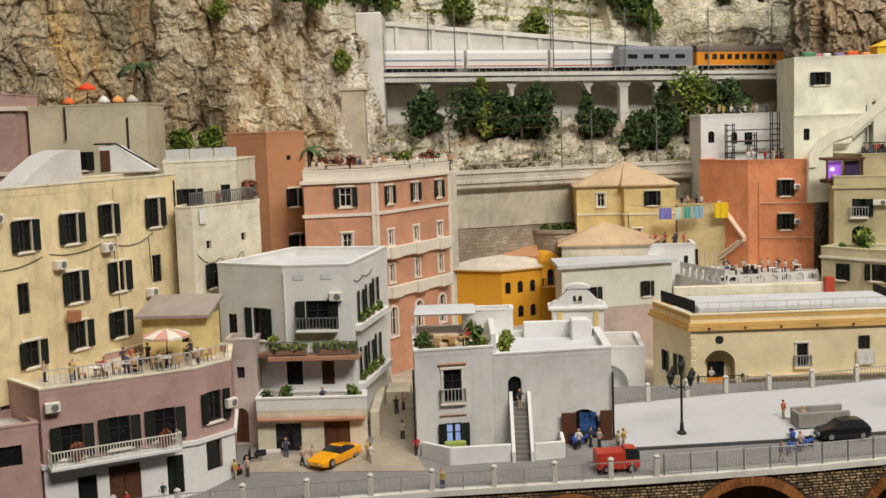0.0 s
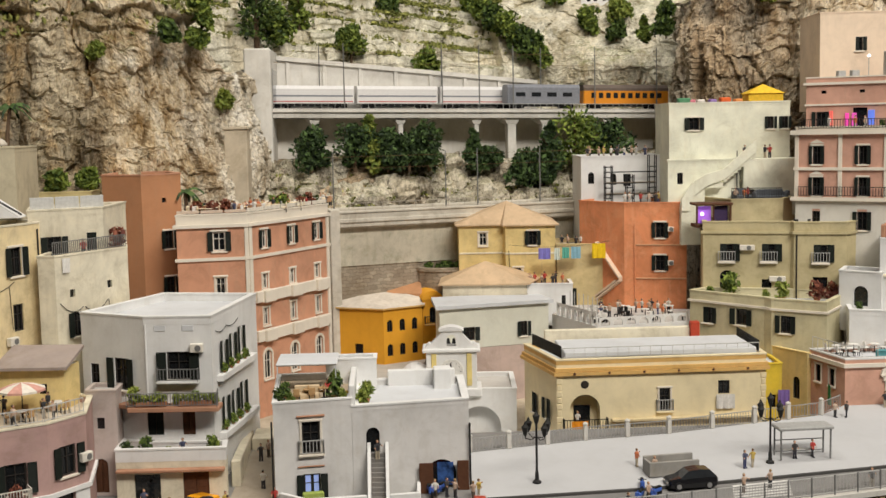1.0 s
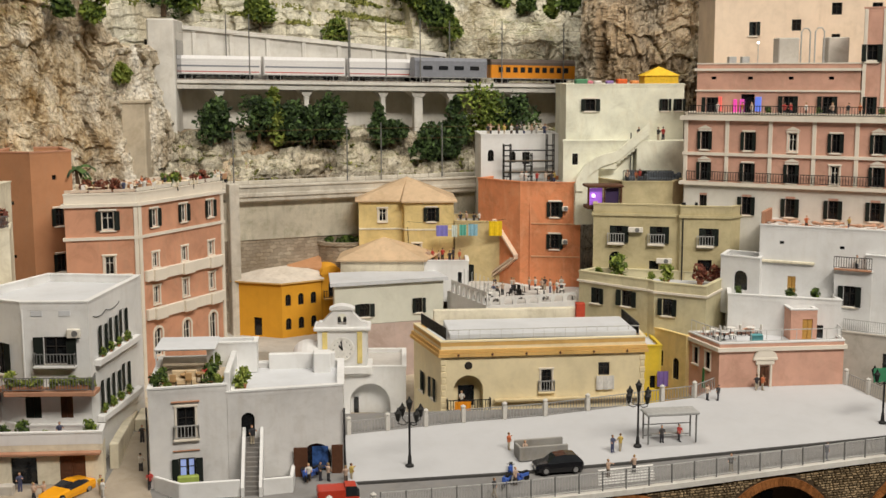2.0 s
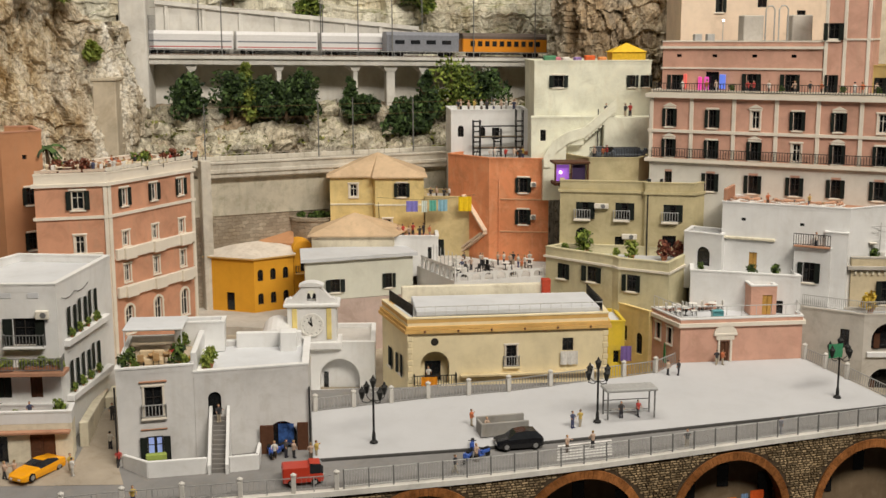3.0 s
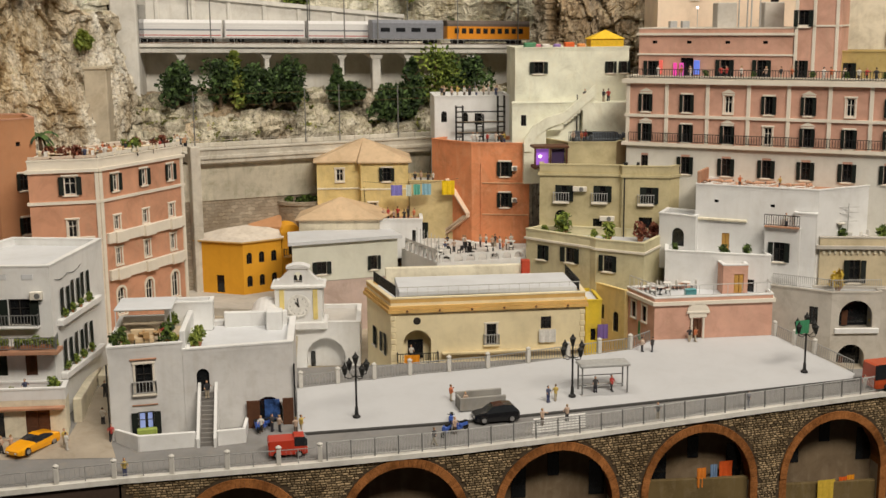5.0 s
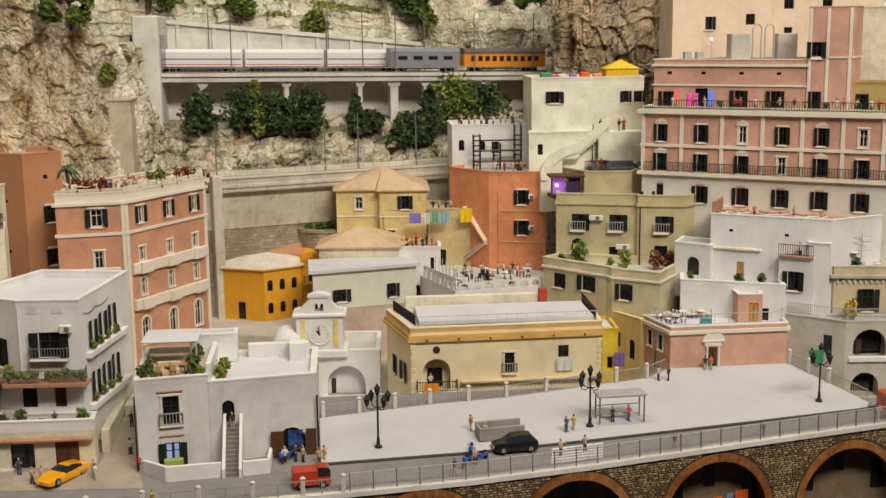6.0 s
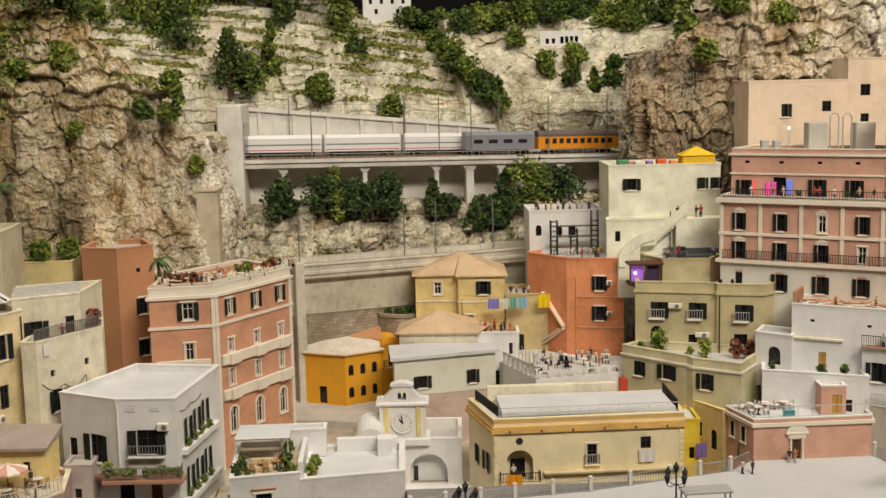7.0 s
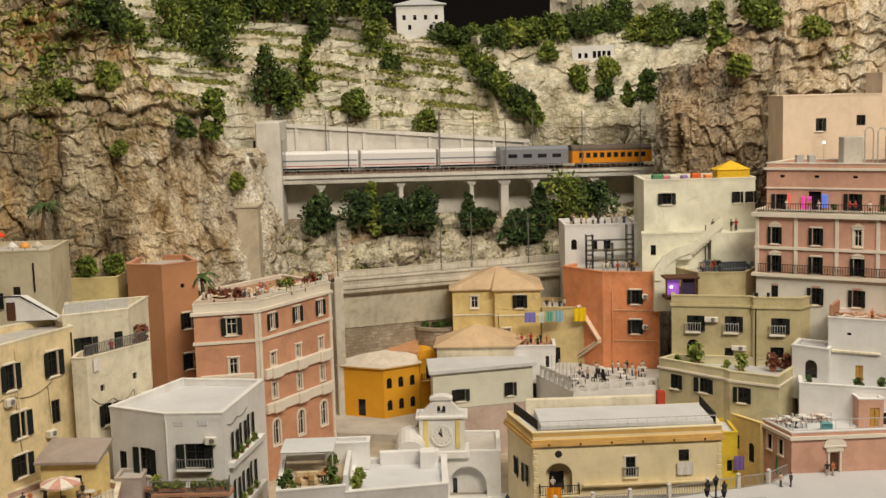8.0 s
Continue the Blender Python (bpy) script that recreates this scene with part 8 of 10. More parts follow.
for x0, x1 in ((-14.0, -11.4), (-10.4, -7.6)):
    hb = thing("hedge_box", "long clay planter with a low yellow-green hedge", "planter", ((x0 + x1) / 2, 103.45, 1.96), 0, "hedge boxes")
    part("box", Geo().cbox(x0, x1, 103.25, 103.7, 1.96, 2.4, 0.05), POT, hb)
    g = Geo()
    rn = random.Random(int(x0 * -10))
    for _ in range(340):
        leaf(g, Vector((x0 + (x1 - x0) * rn.random(), 103.45 + rn.gauss(0, 0.17), 2.45 + 0.5 * rn.random())), 0.16, rn)
    part("hedge", g, LEAF_L, hb)
for k, u in enumerate((2.2, 4.2, 6.2, 8.4)):
    f, _ = wall_frame(WC, (-5.2, 118.0))
    p = f @ Vector((u, -0.35, 4.1))
    pot_plant(p.x, p.y, 4.1, 0.45, LEAF_M, k + 5)
    pot_plant(p.x, p.y - 0.1, -1.0, 0.45, LEAF_M, k + 3)
for k, (x, s, mt) in enumerate(((-14.9, 0.8, LEAF_D), (-13.2, 0.9, LEAF_D), (-11.4, 0.5, LEAF_L), (-7.6, 0.9, LEAF_M), (-7.0, 0.4, LEAF_M))):
    pot_plant(x, 103.2, -2.45, s, mt, k + 1)
figurine(-10.2, 103.4, -2.45, 10, "arm", "figures on the terraces", "small painted model figure on the white terrace")
slab(shops, (-15.7, 102.4), (-6.4, 102.2), 0.1, 9.2, 0.7, -3.3, 0.25, TERRA, "awning_ledge")
air_conditioner(white, WB, WC, 4.6, 6.4)
drain(white, WB, WC, 0.15, 2.0, 8.8, WHITE)
for u in (1.8, 4.2):
    slab(white, WB, WC, u - 0.9, u + 0.1, 0.06, 8.2, 0.5, ROOFW, "vent_plate")
solid("stone_trough", Geo().cbox(-15.2, -13.6, 100.4, 101.2, -6.4, -5.4, 0.1), CONCRETE, "round grey flower trough by the shop", "trough")
# alley wall and ramp between the houses
alley = thing("alley_wall", "cream parapet walls along the alley", "wall", (-5, 112, -6), kind="structure")
part("wall", Geo().cbox(-6.4, -5.6, 105.0, 117.0, -7, -3.4, 0.08), CREAM2, alley)
part("steps", Geo().cbox(-5.5, -3.2, 113.2, 117, -6, -3.6, 0.08), CREAM2, alley)

# ---- grey house roof garden ----
part("awning", Geo().cbox(-2.4, 3.0, 106.4, 111.2, 4.5, 4.75, 0.1).box(-2.3, -2.2, 106.5, 106.6, 2.1, 4.5).box(2.8, 2.9, 106.5, 106.6, 2.1, 4.5), ROOFW, grey, "white flat garden awning")
house("white_roof_room", "small white roof room beside the garden", [(1.8, 110.2), (6.4, 110.4), (6.4, 112.5), (1.8, 112.4)], 1.4, 4.3, WHITE, {}, ROOFW, 0.3, 0.25, cap=WHITE)
part("parapet_wall", Geo().cbox(4.1, 4.6, 102.0, 110.0, 1.2, 3.6, 0.06), WHITE, grey2)
part("parapet_wall", Geo().cbox(7.4, 13.6, 111.6, 112.3, 1.2, 2.8, 0.06), WHITE, grey2)
part("parapet_block", Geo().cbox(11.6, 13.2, 109.8, 111.4, 1.2, 3.2, 0.08), WHITE, grey2)
for k, (x, y, s, mt) in enumerate(((-1.7, 102.4, 0.8, LEAF_D), (-0.9, 103.0, 0.5, LEAF_M), (-1.4, 104.6, 0.7, LEAF_D), (2.9, 103.4, 1.05, LEAF_D), (3.5, 102.8, 0.6, LEAF_L), (3.9, 103.6, 0.4, LEAF_Y), (5.2, 103.6, 0.75, LEAF_L), (5.5, 104.8, 1.0, LEAF_L), (2.6, 109.8, 0.7, LEAF_M))):
    pot_plant(x, y, 2.02 if x < 4.3 else 1.36, s, mt, k)
SOFA = paint("beige_sofa_cloth", (0.58, 0.46, 0.30), 0.85)
sofa = thing("garden_sofa", "beige cushioned garden sofa under the awning", "sofa", (0.4, 104.4, 2.02))
part("seat", Geo().cbox(-0.7, 1.5, 104.0, 105.0, 2.02, 2.55, 0.08), SOFA, sofa)
part("backrest", Geo().cbox(-0.7, 1.5, 104.8, 105.1, 2.5, 3.15, 0.08), SOFA, sofa)
for k in range(2):
    table(0.6 + 1.3 * k, 104.4 + 0.4 * k, 2.02, "garden tables", WICKER)
    chair(-0.4 + 1.3 * k, 103.6 + 0.4 * k, 2.02, 180, "garden chairs")
    chair(0.3 + 1.3 * k, 104.6 + 0.4 * k, 2.02, -90, "garden chairs")
cloth(53.6, rail_y(53.6) + 1.38, -12.0, 0.9, 2.0, paint("orange_washing", (0.72, 0.22, 0.03), 0.8), 8, seed=2)
cloth(54.9, rail_y(54.9) + 1.38, -11.8, 0.7, 1.7, paint("blue_washing", (0.18, 0.27, 0.42), 0.8), 8, seed=3)
cloth(56.2, rail_y(56.2) + 1.38, -11.6, 1.4, 2.2, paint("red_washing", (0.62, 0.10, 0.02), 0.8), 8, seed=4)
cloth(67.6, rail_y(67.6) + 1.38, -15.0, 2.0, 2.4, paint("yellow_washing", (0.66, 0.45, 0.06), 0.8), 8, seed=5)
cloth(69.5, rail_y(69.5) + 1.38, -14.9, 0.9, 1.7, paint("scarlet_washing", (0.70, 0.12, 0.02), 0.8), 8, seed=6)
cloth(70.4, rail_y(70.4) + 1.38, -14.8, 0.8, 1.7, paint("amber_washing", (0.78, 0.30, 0.02), 0.8), 8, seed=7)
figurine(2.2, 105.0, 2.02, 30, "arm", "figures on the terraces", "small painted model figure in the roof garden")

# ---- mauve house terrace and balcony ----
slab(mauve, MA, MB, 0.2, 9.9, 1.5, -2.95, 0.3, WHITE, "balcony")
f, _ = wall_frame(MA, MB)
part("railing", rail_mesh(9.6, 1.15, 0.22, 0.028, FRAMEW), FRAMEW, mauve, "white iron balcony railing", f @ at(0.3, -1.4, -2.65))
part("railing", rail_mesh(1.3, 1.15, 0.22, 0.028, FRAMEW), FRAMEW, mauve, "white iron balcony railing", f @ at(9.9, -1.4, -2.65, 90))
part("railing", rail_mesh(1.3, 1.15, 0.22, 0.028, FRAMEW), FRAMEW, mauve, "white iron balcony railing", f @ at(0.3, -1.4, -2.65, 90))
part("railing", rail_mesh(11.0, 1.2, 0.4, 0.022, GREYF), GREYF, mauve, "thin pale terrace railing", f @ at(0.4, 0.2, 3.05))
fm, ln = wall_frame(MB, MC)
part("railing", rail_mesh(ln, 1.2, 0.4, 0.022, GREYF), GREYF, mauve, "thin pale terrace railing", fm @ at(0, 0.2, 3.05))
for u in (2.3, 8.8):
    p = f @ Vector((u, -0.8, -2.65))
    pot_plant(p.x, p.y, -2.65, 0.7, LEAF_R, int(u))
air_conditioner(mauve, MA, MB, 0.8, 1.2)
air_conditioner(mauve, MB, MC, 3.4, -0.8)
part("wall_base", Geo().prism(inset([MA, MB, MC, (-17.8, 104.0), (-24.0, 108.6), (-34, 94)], -0.04), -7.6, -7.0), CONCRETE, mauve)
base = inset([MA, MB, MC, (-17.8, 104.0), (-24.0, 108.6), (-34, 94)], -0.06)
g = Geo()
facade(g, base[0], base[1], -7.6, -3.02, [(u - w / 2, u + w / 2, z, z + h, 0) for u, z, w, h in ((5.86, -7.0, 2.4, 3.4), (3.06, -6.8, 1.4, 2.8), (9.76, -6.6, 1.3, 3.0))])
facade(g, base[1], base[2], -7.6, -3.02, [(0.8, 2.5, -5.4, -3.06, 0)])
part("ground_storey", g, WHITE, mauve, "white-painted ground storey")
PARW, PARR = paint("white_parasol", (0.75, 0.70, 0.62), 0.8), paint("pink_parasol", (0.62, 0.34, 0.28), 0.8)
parasol(-22.0, 98.6, 2.35, 1.9, PARW, "large pink and white striped parasol", PARR, 3.0)
rnd = random.Random(11)
spots = [(-24.0, 98.2), (-23.0, 99.4), (-25.4, 97.0), (-27.6, 92.6), (-26.4, 93.4), (-25.6, 94.8), (-24.8, 93.6), (-24.2, 95.2), (-23.4, 94.6), (-22.8, 96.0), (-22.2, 95.2), (-21.4, 96.6), (-20.6, 97.4), (-19.8, 98.8), (-20.2, 100.2), (-29.2, 92.2), (-28.8, 94.2)]
for k, (x, y) in enumerate(spots):
    figurine(x + rnd.gauss(-0.5, 0.5), y + abs(rnd.gauss(0.8, 1.0)), 2.36, rnd.random() * 360, ("stand", "arm", "walk")[k % 3], "figures on the mauve terrace", "small painted model figure on the sunny terrace")
for x, y in ((-22.0, 98.0), (-24.6, 96.4), (-26.8, 94.8), (-20.0, 101.0)):
    table(x, y, 2.36, "tables on the mauve terrace")
    for a in (0, 120, 240):
        chair(x + 0.95 * math.sin(radians(a)), y + 0.95 * math.cos(radians(a)), 2.36, -a, "chairs on the mauve terrace")
# cream house fittings
for u, z in ((2.9, 14.8), (9.0, 10.6), (14.4, 11.4), (19.6, 6.9)):
    air_conditioner(cream, KA, KB, u, z)
drain(cream, KA, KB, cl - 0.4, 2.4, 16.8)
drain(cream, KA, KB, 15.8, 8.0, 16.8, CREAM)
solid("planter_box", Geo().cbox(-29.6, -28.6, 97.6, 98.2, 6.4, 7.3, 0.06), POT, "small terracotta wall box on the cream house", "planter")
fm, ln = wall_frame(C2[1], C2[2])
part("railing", rail_mesh(ln, 1.2, 0.22, 0.03, IRONG), IRONG, cream2, "grey terrace railing", fm @ at(0, 0.15, 14.5))
pot_plant(-17.8, 116.4, 14.0, 1.2, LEAF_R, 3, "round reddish bush in a pot on the terrace")
air_conditioner(cream2, C2[1], C2[2], 7.4, 8.6)
air_conditioner(cream2, C2[1], C2[2], 4.2, 4.6)
cloth(-20.9, 109.8, 14.2, 0.9, 1.3, CLOTHW, 57)
figurine(-20.0, 112.4, 14.05, 20, "stand", "figures on the terraces", "small painted model figure on the cream terrace")
for k in range(3):
    a, b = (-24.4 + 2.0 * k, 111.9 + 1.0 * k), (-22.5 + 2.0 * k, 112.85 + 1.0 * k)
    fm, ln = wall_frame(a, b)
    gg_ = Geo()
    gg_.cbox(0, ln, 0, 0.08, 0.1, 1.2, 0.02)
    solid("roof_screen", gg_, paint("milky_screen_%d" % k, (0.55, 0.55, 0.53), 0.4), "milky glazed roof screen", "screen", fm @ at(0, 0.2, 18.3), "roof screens")
# clutter of the upper left roof
for k, (x, c) in enumerate(((-36.5, (0.7, 0.16, 0.05)), (-34.6, (0.75, 0.08, 0.03)), (-33.0, (0.7, 0.68, 0.64)), (-31.6, (0.75, 0.35, 0.1)), (-30.2, (0.55, 0.5, 0.42)))):
    parasol(x, 123.2, 23.5, 0.6 + 0.3 * (k == 1), paint("parasol_cloth_%d" % k, c, 0.8), "small coloured parasol on the roof terrace", None, 1.3 + 1.3 * (k == 1), "roof parasols")

# ---- palms ----


def palm(x, y, z, h, tilt, seed):
    root = thing("palm_tree", "dark green palm with a thin leaning trunk", "palm", (x, y, z), seed * 40, "palms")
    m = at(x, y, z, seed * 40)
    part("trunk", Geo().tube((0, 0, -0.5), (tilt * 0.4, 0, h * 0.5), 0.3, 0.22, 7).tube((tilt * 0.4, 0, h * 0.5), (tilt, 0, h), 0.22, 0.16, 7), BARK, root, "", m)
    rn = random.Random(seed)
    for k in range(13):
        a = k * 2.4 + rn.random()
        up = 0.5 + rn.random()
        g = Geo()
        pts = []
        for j in range(7):
            t = j / 6
            pts.append(Vector((tilt + math.cos(a) * 2.1 * t, math.sin(a) * 2.1 * t, h + up * t * 1.3 - 2.0 * t * t)))
        side = Vector((-math.sin(a), math.cos(a), 0))
        for j in range(6):
            w = 0.32 * (1 - j / 6) + 0.05
            for sgn in (-1, 1):
                g.add([pts[j], pts[j + 1], pts[j + 1] + side * sgn * w - Vector((0, 0, 0.22)), pts[j] + side * sgn * (w + 0.05) - Vector((0, 0, 0.2))], [(0, 1, 2, 3)])
        part("frond", g, LEAF_B, root, "", m)


palm(-32.2, 131.0, 22.5, 5.6, 1.4, 2)
palm(-14.2, 135.0, 16.2, 2.4, 0.2, 5)

# ---- hotel roof terrace ----
fm, ln = wall_frame(PB, PC)
for k in range(5):
    part("glass_screen", Geo().cbox(0.1 + ln / 5 * k, ln / 5 * (k + 1) - 0.1, 0.1, 0.18, 16.7, 17.1, 0.02), paint("pale_screen_%d" % k, (0.66, 0.62, 0.54), 0.4), hotel, "milky terrace screen", fm)
fm2, ln2 = wall_frame(PA, PB)
for k in range(3):
    part("glass_screen", Geo().cbox(0.1 + ln2 / 3 * k, ln2 / 3 * (k + 1) - 0.1, 0.1, 0.18, 16.7, 17.0, 0.02), paint("rose_screen_%d" % k, (0.60, 0.48, 0.38), 0.4), hotel, "milky terrace screen", fm2)
part("terrace_deck", Geo().prism(inset([PA, PB, PC, (-6, 148), (-14, 137)], 0.6), 15.5, 16.2), TERRA, hotel, "terracotta terrace deck")
rnd = random.Random(21)
COTTON = paint("cream_cotton", (0.80, 0.70, 0.52), 0.8)
BROWNC = paint("tan_cushion", (0.46, 0.27, 0.15), 0.85)
for k in range(96):
    t, s = rnd.random(), rnd.random() ** 1.4
    x = -12.9 + 11.9 * t + 2.4 * s * (0.3 + 0.5 * t)
    y = 128.4 + 1.2 * t + 9.2 * s * (0.3 + 0.7 * t)
    y = max(y, 129.2 + 1.6 * (x + 6.8) + 1.5 * rnd.random())
    if k % 6 == 0:
        pot_plant(x, y, 16.22, 0.5 + 0.45 * rnd.random(), (LEAF_R, LEAF_R, LEAF_D, LEAF_R, LEAF_M)[k % 5], k, "small plant in a clay pot on the hotel roof")
    elif k % 6 == 1:
        table(x, y, 16.22, "tables on the hotel roof", COTTON)
        chair(x + 0.9, y, 16.22, -90, "chairs on the hotel roof", COTTON)
        chair(x - 0.9, y + 0.2, 16.22, 80, "chairs on the hotel roof", COTTON)
    elif k % 6 == 2:
        figurine(x, y, 16.22, rnd.random() * 360, "stand", "figures on the hotel roof", "small painted model figure on the hotel roof terrace")
    elif k % 6 == 3:
        chair(x, y, 16.22, rnd.random() * 360, "chairs on the hotel roof", CLOTHW)
        figurine(x + 0.5, y + 0.5, 16.22, rnd.random() * 360, "arm", "figures on the hotel roof", "small painted model figure on the hotel roof terrace", 0.85)
    else:
        chair(x, y, 16.22, rnd.random() * 360, "chairs on the hotel roof", (COTTON, BROWNC, CLOTHW)[k % 3])
        chair(x + 0.7, y + 0.3, 16.22, rnd.random() * 360, "chairs on the hotel roof", (BROWNC, COTTON)[k % 2])

# ---- orange house stair, laundry lines ----
fz, zl = wall_frame(ZA, ZB)
PALEST = plaster("pale_stair_edge", (0.74, 0.58, 0.44))
for (x0, z0), (x1, z1) in (((34.6, 9.8), (37.0, 5.6)), ((37.0, 5.3), (33.3, 1.0)), ((36.6, 5.2), (33.6, 1.9))):
    u0, u1 = along(ZA, ZB, x=x0), along(ZA, ZB, x=x1)
    g = Geo()
    g.m = fz
    g.add([(u0, -0.7, z0), (u1, -0.7, z1), (u1, -0.7, z1 + 0.28), (u0, -0.7, z0 + 0.28), (u0, 0.02, z0), (u1, 0.02, z1), (u1, 0.02, z1 + 0.28), (u0, 0.02, z0 + 0.28)], [(0, 1, 2, 3), (3, 2, 6, 7), (4, 5, 1, 0), (1, 5, 6, 2), (0, 3, 7, 4)])
    part("stair_edge", g, PALEST, orange, "pale sloping stair edge")
air_conditioner(orange, ZB, ZC, 5.7, 11.6, 0.7, 0.6)
air_conditioner(orange, ZB, ZC, 5.7, 7.4, 0.7, 0.6)
drain(orange, ZB, ZC, 1.3, 0.2, 12.5, ORANGE)
solid("clothes_line", Geo().path([(23.0, 153.6, 9.9), (27.0, 152.6, 9.65), (31.0, 152.0, 9.7), (35.6, 151.6, 10.3)], 0.02, 4), IRON, "thin dark clothes line between the houses", "line")
for x, z, w, h, c in ((27.4, 9.55, 1.5, 1.4, (0.22, 0.20, 0.55)), (29.0, 9.55, 0.7, 1.5, (0.6, 0.66, 0.6)), (30.1, 9.6, 0.9, 1.4, (0.12, 0.4, 0.32)), (31.4, 9.65, 1.2, 1.5, (0.25, 0.45, 0.55)), (34.3, 10.0, 1.7, 1.9, (0.80, 0.55, 0.02))):
    cloth(x, 152.0, z, w, h, paint("laundry_%d" % int(x * 10), c, 0.8), -4, seed=int(x))
for k in range(7):
    figurine(25.6 + 0.68 * k, 152.6 + 1.3 * math.sin(k * 2.7), 4.75, 50 * k, "stand", "figures on the small terrace", "small painted model figure on the small terrace")
for k in range(5):
    figurine(30.2 + 0.85 * k, 156.0 + 0.9 * math.sin(k * 2.2), 9.15, 70 * k, "stand", "figures on the small terrace", "small painted model figure on the small terrace")

# ---- arcaded court terrace ----
court = house("court_terrace", "grey court terrace with a white arcaded balustrade", [(27.6, 147.0), (31.2, 136.6), (42.6, 138.8), (44.8, 147.5), (37.0, 149.8), (32.2, 155.0)], -10, 2.0, WHITE, {}, ROOFG, 0.0, category="terrace")
for (p, q, n) in (((28.0, 145.8), (31.3, 136.8), 7), ((31.6, 136.8), (42.4, 138.9), 7)):
    fm, ln = wall_frame(p, q)
    for k in range(n):
        g = Geo()
        facade(g, (ln / n * k, 0.0), (ln / n * (k + 1) - 0.02, 0.0), 1.9, 3.6 if n == 7 and p[0] < 30 else 3.0, [(0.2, ln / n - 0.25, 2.0, 3.3 if p[0] < 30 else 2.8, 0.9)], 0.3)
        part("balustrade_arch", g, WHITE, court, "", fm)
rnd = random.Random(31)
for k in range(34):
    x, y = 31.8 + 10.5 * rnd.random(), 139.6 + 7.0 * rnd.random()
    if k % 5 == 0:
        table(x, y, 1.96, "tables in the court")
    elif k % 5 < 3:
        chair(x, y, 1.96, rnd.random() * 360, "chairs in the court", IRON if k % 2 else CLOTHW)
    else:
        figurine(x, y, 1.96, rnd.random() * 360, "stand", "figures in the court", "small painted model figure in the court")
for k in range(16):
    x, y = 30.0 + 3.2 * rnd.random(), 138.6 + 7.6 * rnd.random()
    if x > 31.9 - 0.36 * (y - 137):
        chair(x, y, 1.96, rnd.random() * 360, "chairs in the court", CLOTHW)
for k in range(4):
    figurine(33.5 + 8.0 * k / 4 + 0.4 * rnd.random(), 146.2 + 1.2 * rnd.random(), 1.96, rnd.random() * 360, "arm", "figures in the court", "small painted model figure in the court")
for k in range(7):
    x = 29.4 + 0.35 * k
    solid("banner_pole", Geo().tube((x, 144 - 1.1 * k, 1.9), (x, 144 - 1.1 * k, 5.2), 0.05), GREYM, "thin grey pole on the court terrace", "pole", None, "poles in the court")

# ---- olive house fittings ----
for k, (x, y, s, mt) in enumerate(((46.8, 136.6, 1.5, LEAF_M), (51.6, 133.4, 1.2, LEAF_L), (55.4, 132.8, 1.2, LEAF_R), (57.0, 132.4, 1.2, LEAF_R), (44.6, 137.6, 0.7, LEAF_M), (50.0, 134.2, 0.7, LEAF_L))):
    pot_plant(x, y, 4.75, s, mt, k + 2)
air_conditioner(olive, OLU[0], OLU[1], 5.0, 10.2, 1.7, 0.6)
air_conditioner(olive, OLU[0], OLU[1], 8.4, 6.6, 1.8, 0.6)
drain(olive, OLU[2], OLU[3], 0.3, 4.4, 12.0)
pav = thing("glazed_bay", "dark glazed roof bay with coloured lights inside", "bay window", (46, 142.5, 12.6))
part("frame", Geo().cbox(44.0, 48.2, 141.4, 144.0, 12.6, 13.0, 0.05).cbox(43.9, 48.4, 141.3, 144.2, 15.2, 15.5, 0.08).box(44.0, 44.2, 141.4, 141.6, 13, 15.2).box(46.0, 46.15, 141.4, 141.6, 13, 15.2).box(48.0, 48.2, 141.4, 141.6, 13, 15.2), DOORB, pav)
part("glow_panel", Geo().box(44.3, 45.9, 142.0, 142.1, 13.1, 15.1), glow("violet_light", (0.40, 0.15, 0.75), 0.3), pav, "violet lit panel")
part("glow_panel", Geo().box(46.3, 47.9, 142.0, 142.1, 13.1, 15.1), paint("dim_panel", (0.06, 0.04, 0.1), 0.3), pav)
part("lamp", Geo().blob((44.8, 141.8, 14.2), 0.22), glow("white_light", (1.0, 0.8, 0.95), 2.0), pav, "small bright lamp")
for k in range(3):
    figurine(49.6 + 0.9 * k, 144.6 + 1.1 * math.sin(k * 3.7), 15.44, 40 * k, "stand", "figures on the pavilion roof", "small painted model figure on the pavilion roof")
fm, ln = wall_frame((48.7, 143.1), (54.5, 142.4))
solid("roof_railing", rail_mesh(ln, 1.3, 0.2, 0.03), IRON, "dark railing round the pavilion roof", "railing", fm @ at(0, 0, 15.8))
SLATE = paint("slate_sofa", (0.12, 0.135, 0.155), 0.8)
for x, y, w in ((52.2, 144.2, 3.4), (50.4, 146.4, 2.4), (54.6, 146.6, 2.0)):
    so = thing("lounge_sofa", "slate grey lounge sofa on the pavilion roof", "sofa", (x, y, 15.44), 0, "lounge sofas")
    part("seat", Geo().cbox(x, x + w, y, y + 1.0, 15.44, 16.0, 0.08), SLATE, so)
    part("backrest", Geo().cbox(x, x + w, y + 1.0, y + 1.35, 15.44, 16.75, 0.08), SLATE, so)
    part("armrest", Geo().cbox(x - 0.35, x - 0.01, y, y + 1.35, 15.44, 16.45, 0.08), SLATE, so)
    part("armrest", Geo().cbox(x + w + 0.01, x + w + 0.35, y, y + 1.35, 15.44, 16.45, 0.08), SLATE, so)
# balconies of the orange-olive gap, small chairs on the olive roof
for k in range(3):
    chair(55.0 + 1.7 * k, 138.6, 12.46, 30 * k, "chairs on the olive roof", IRON)

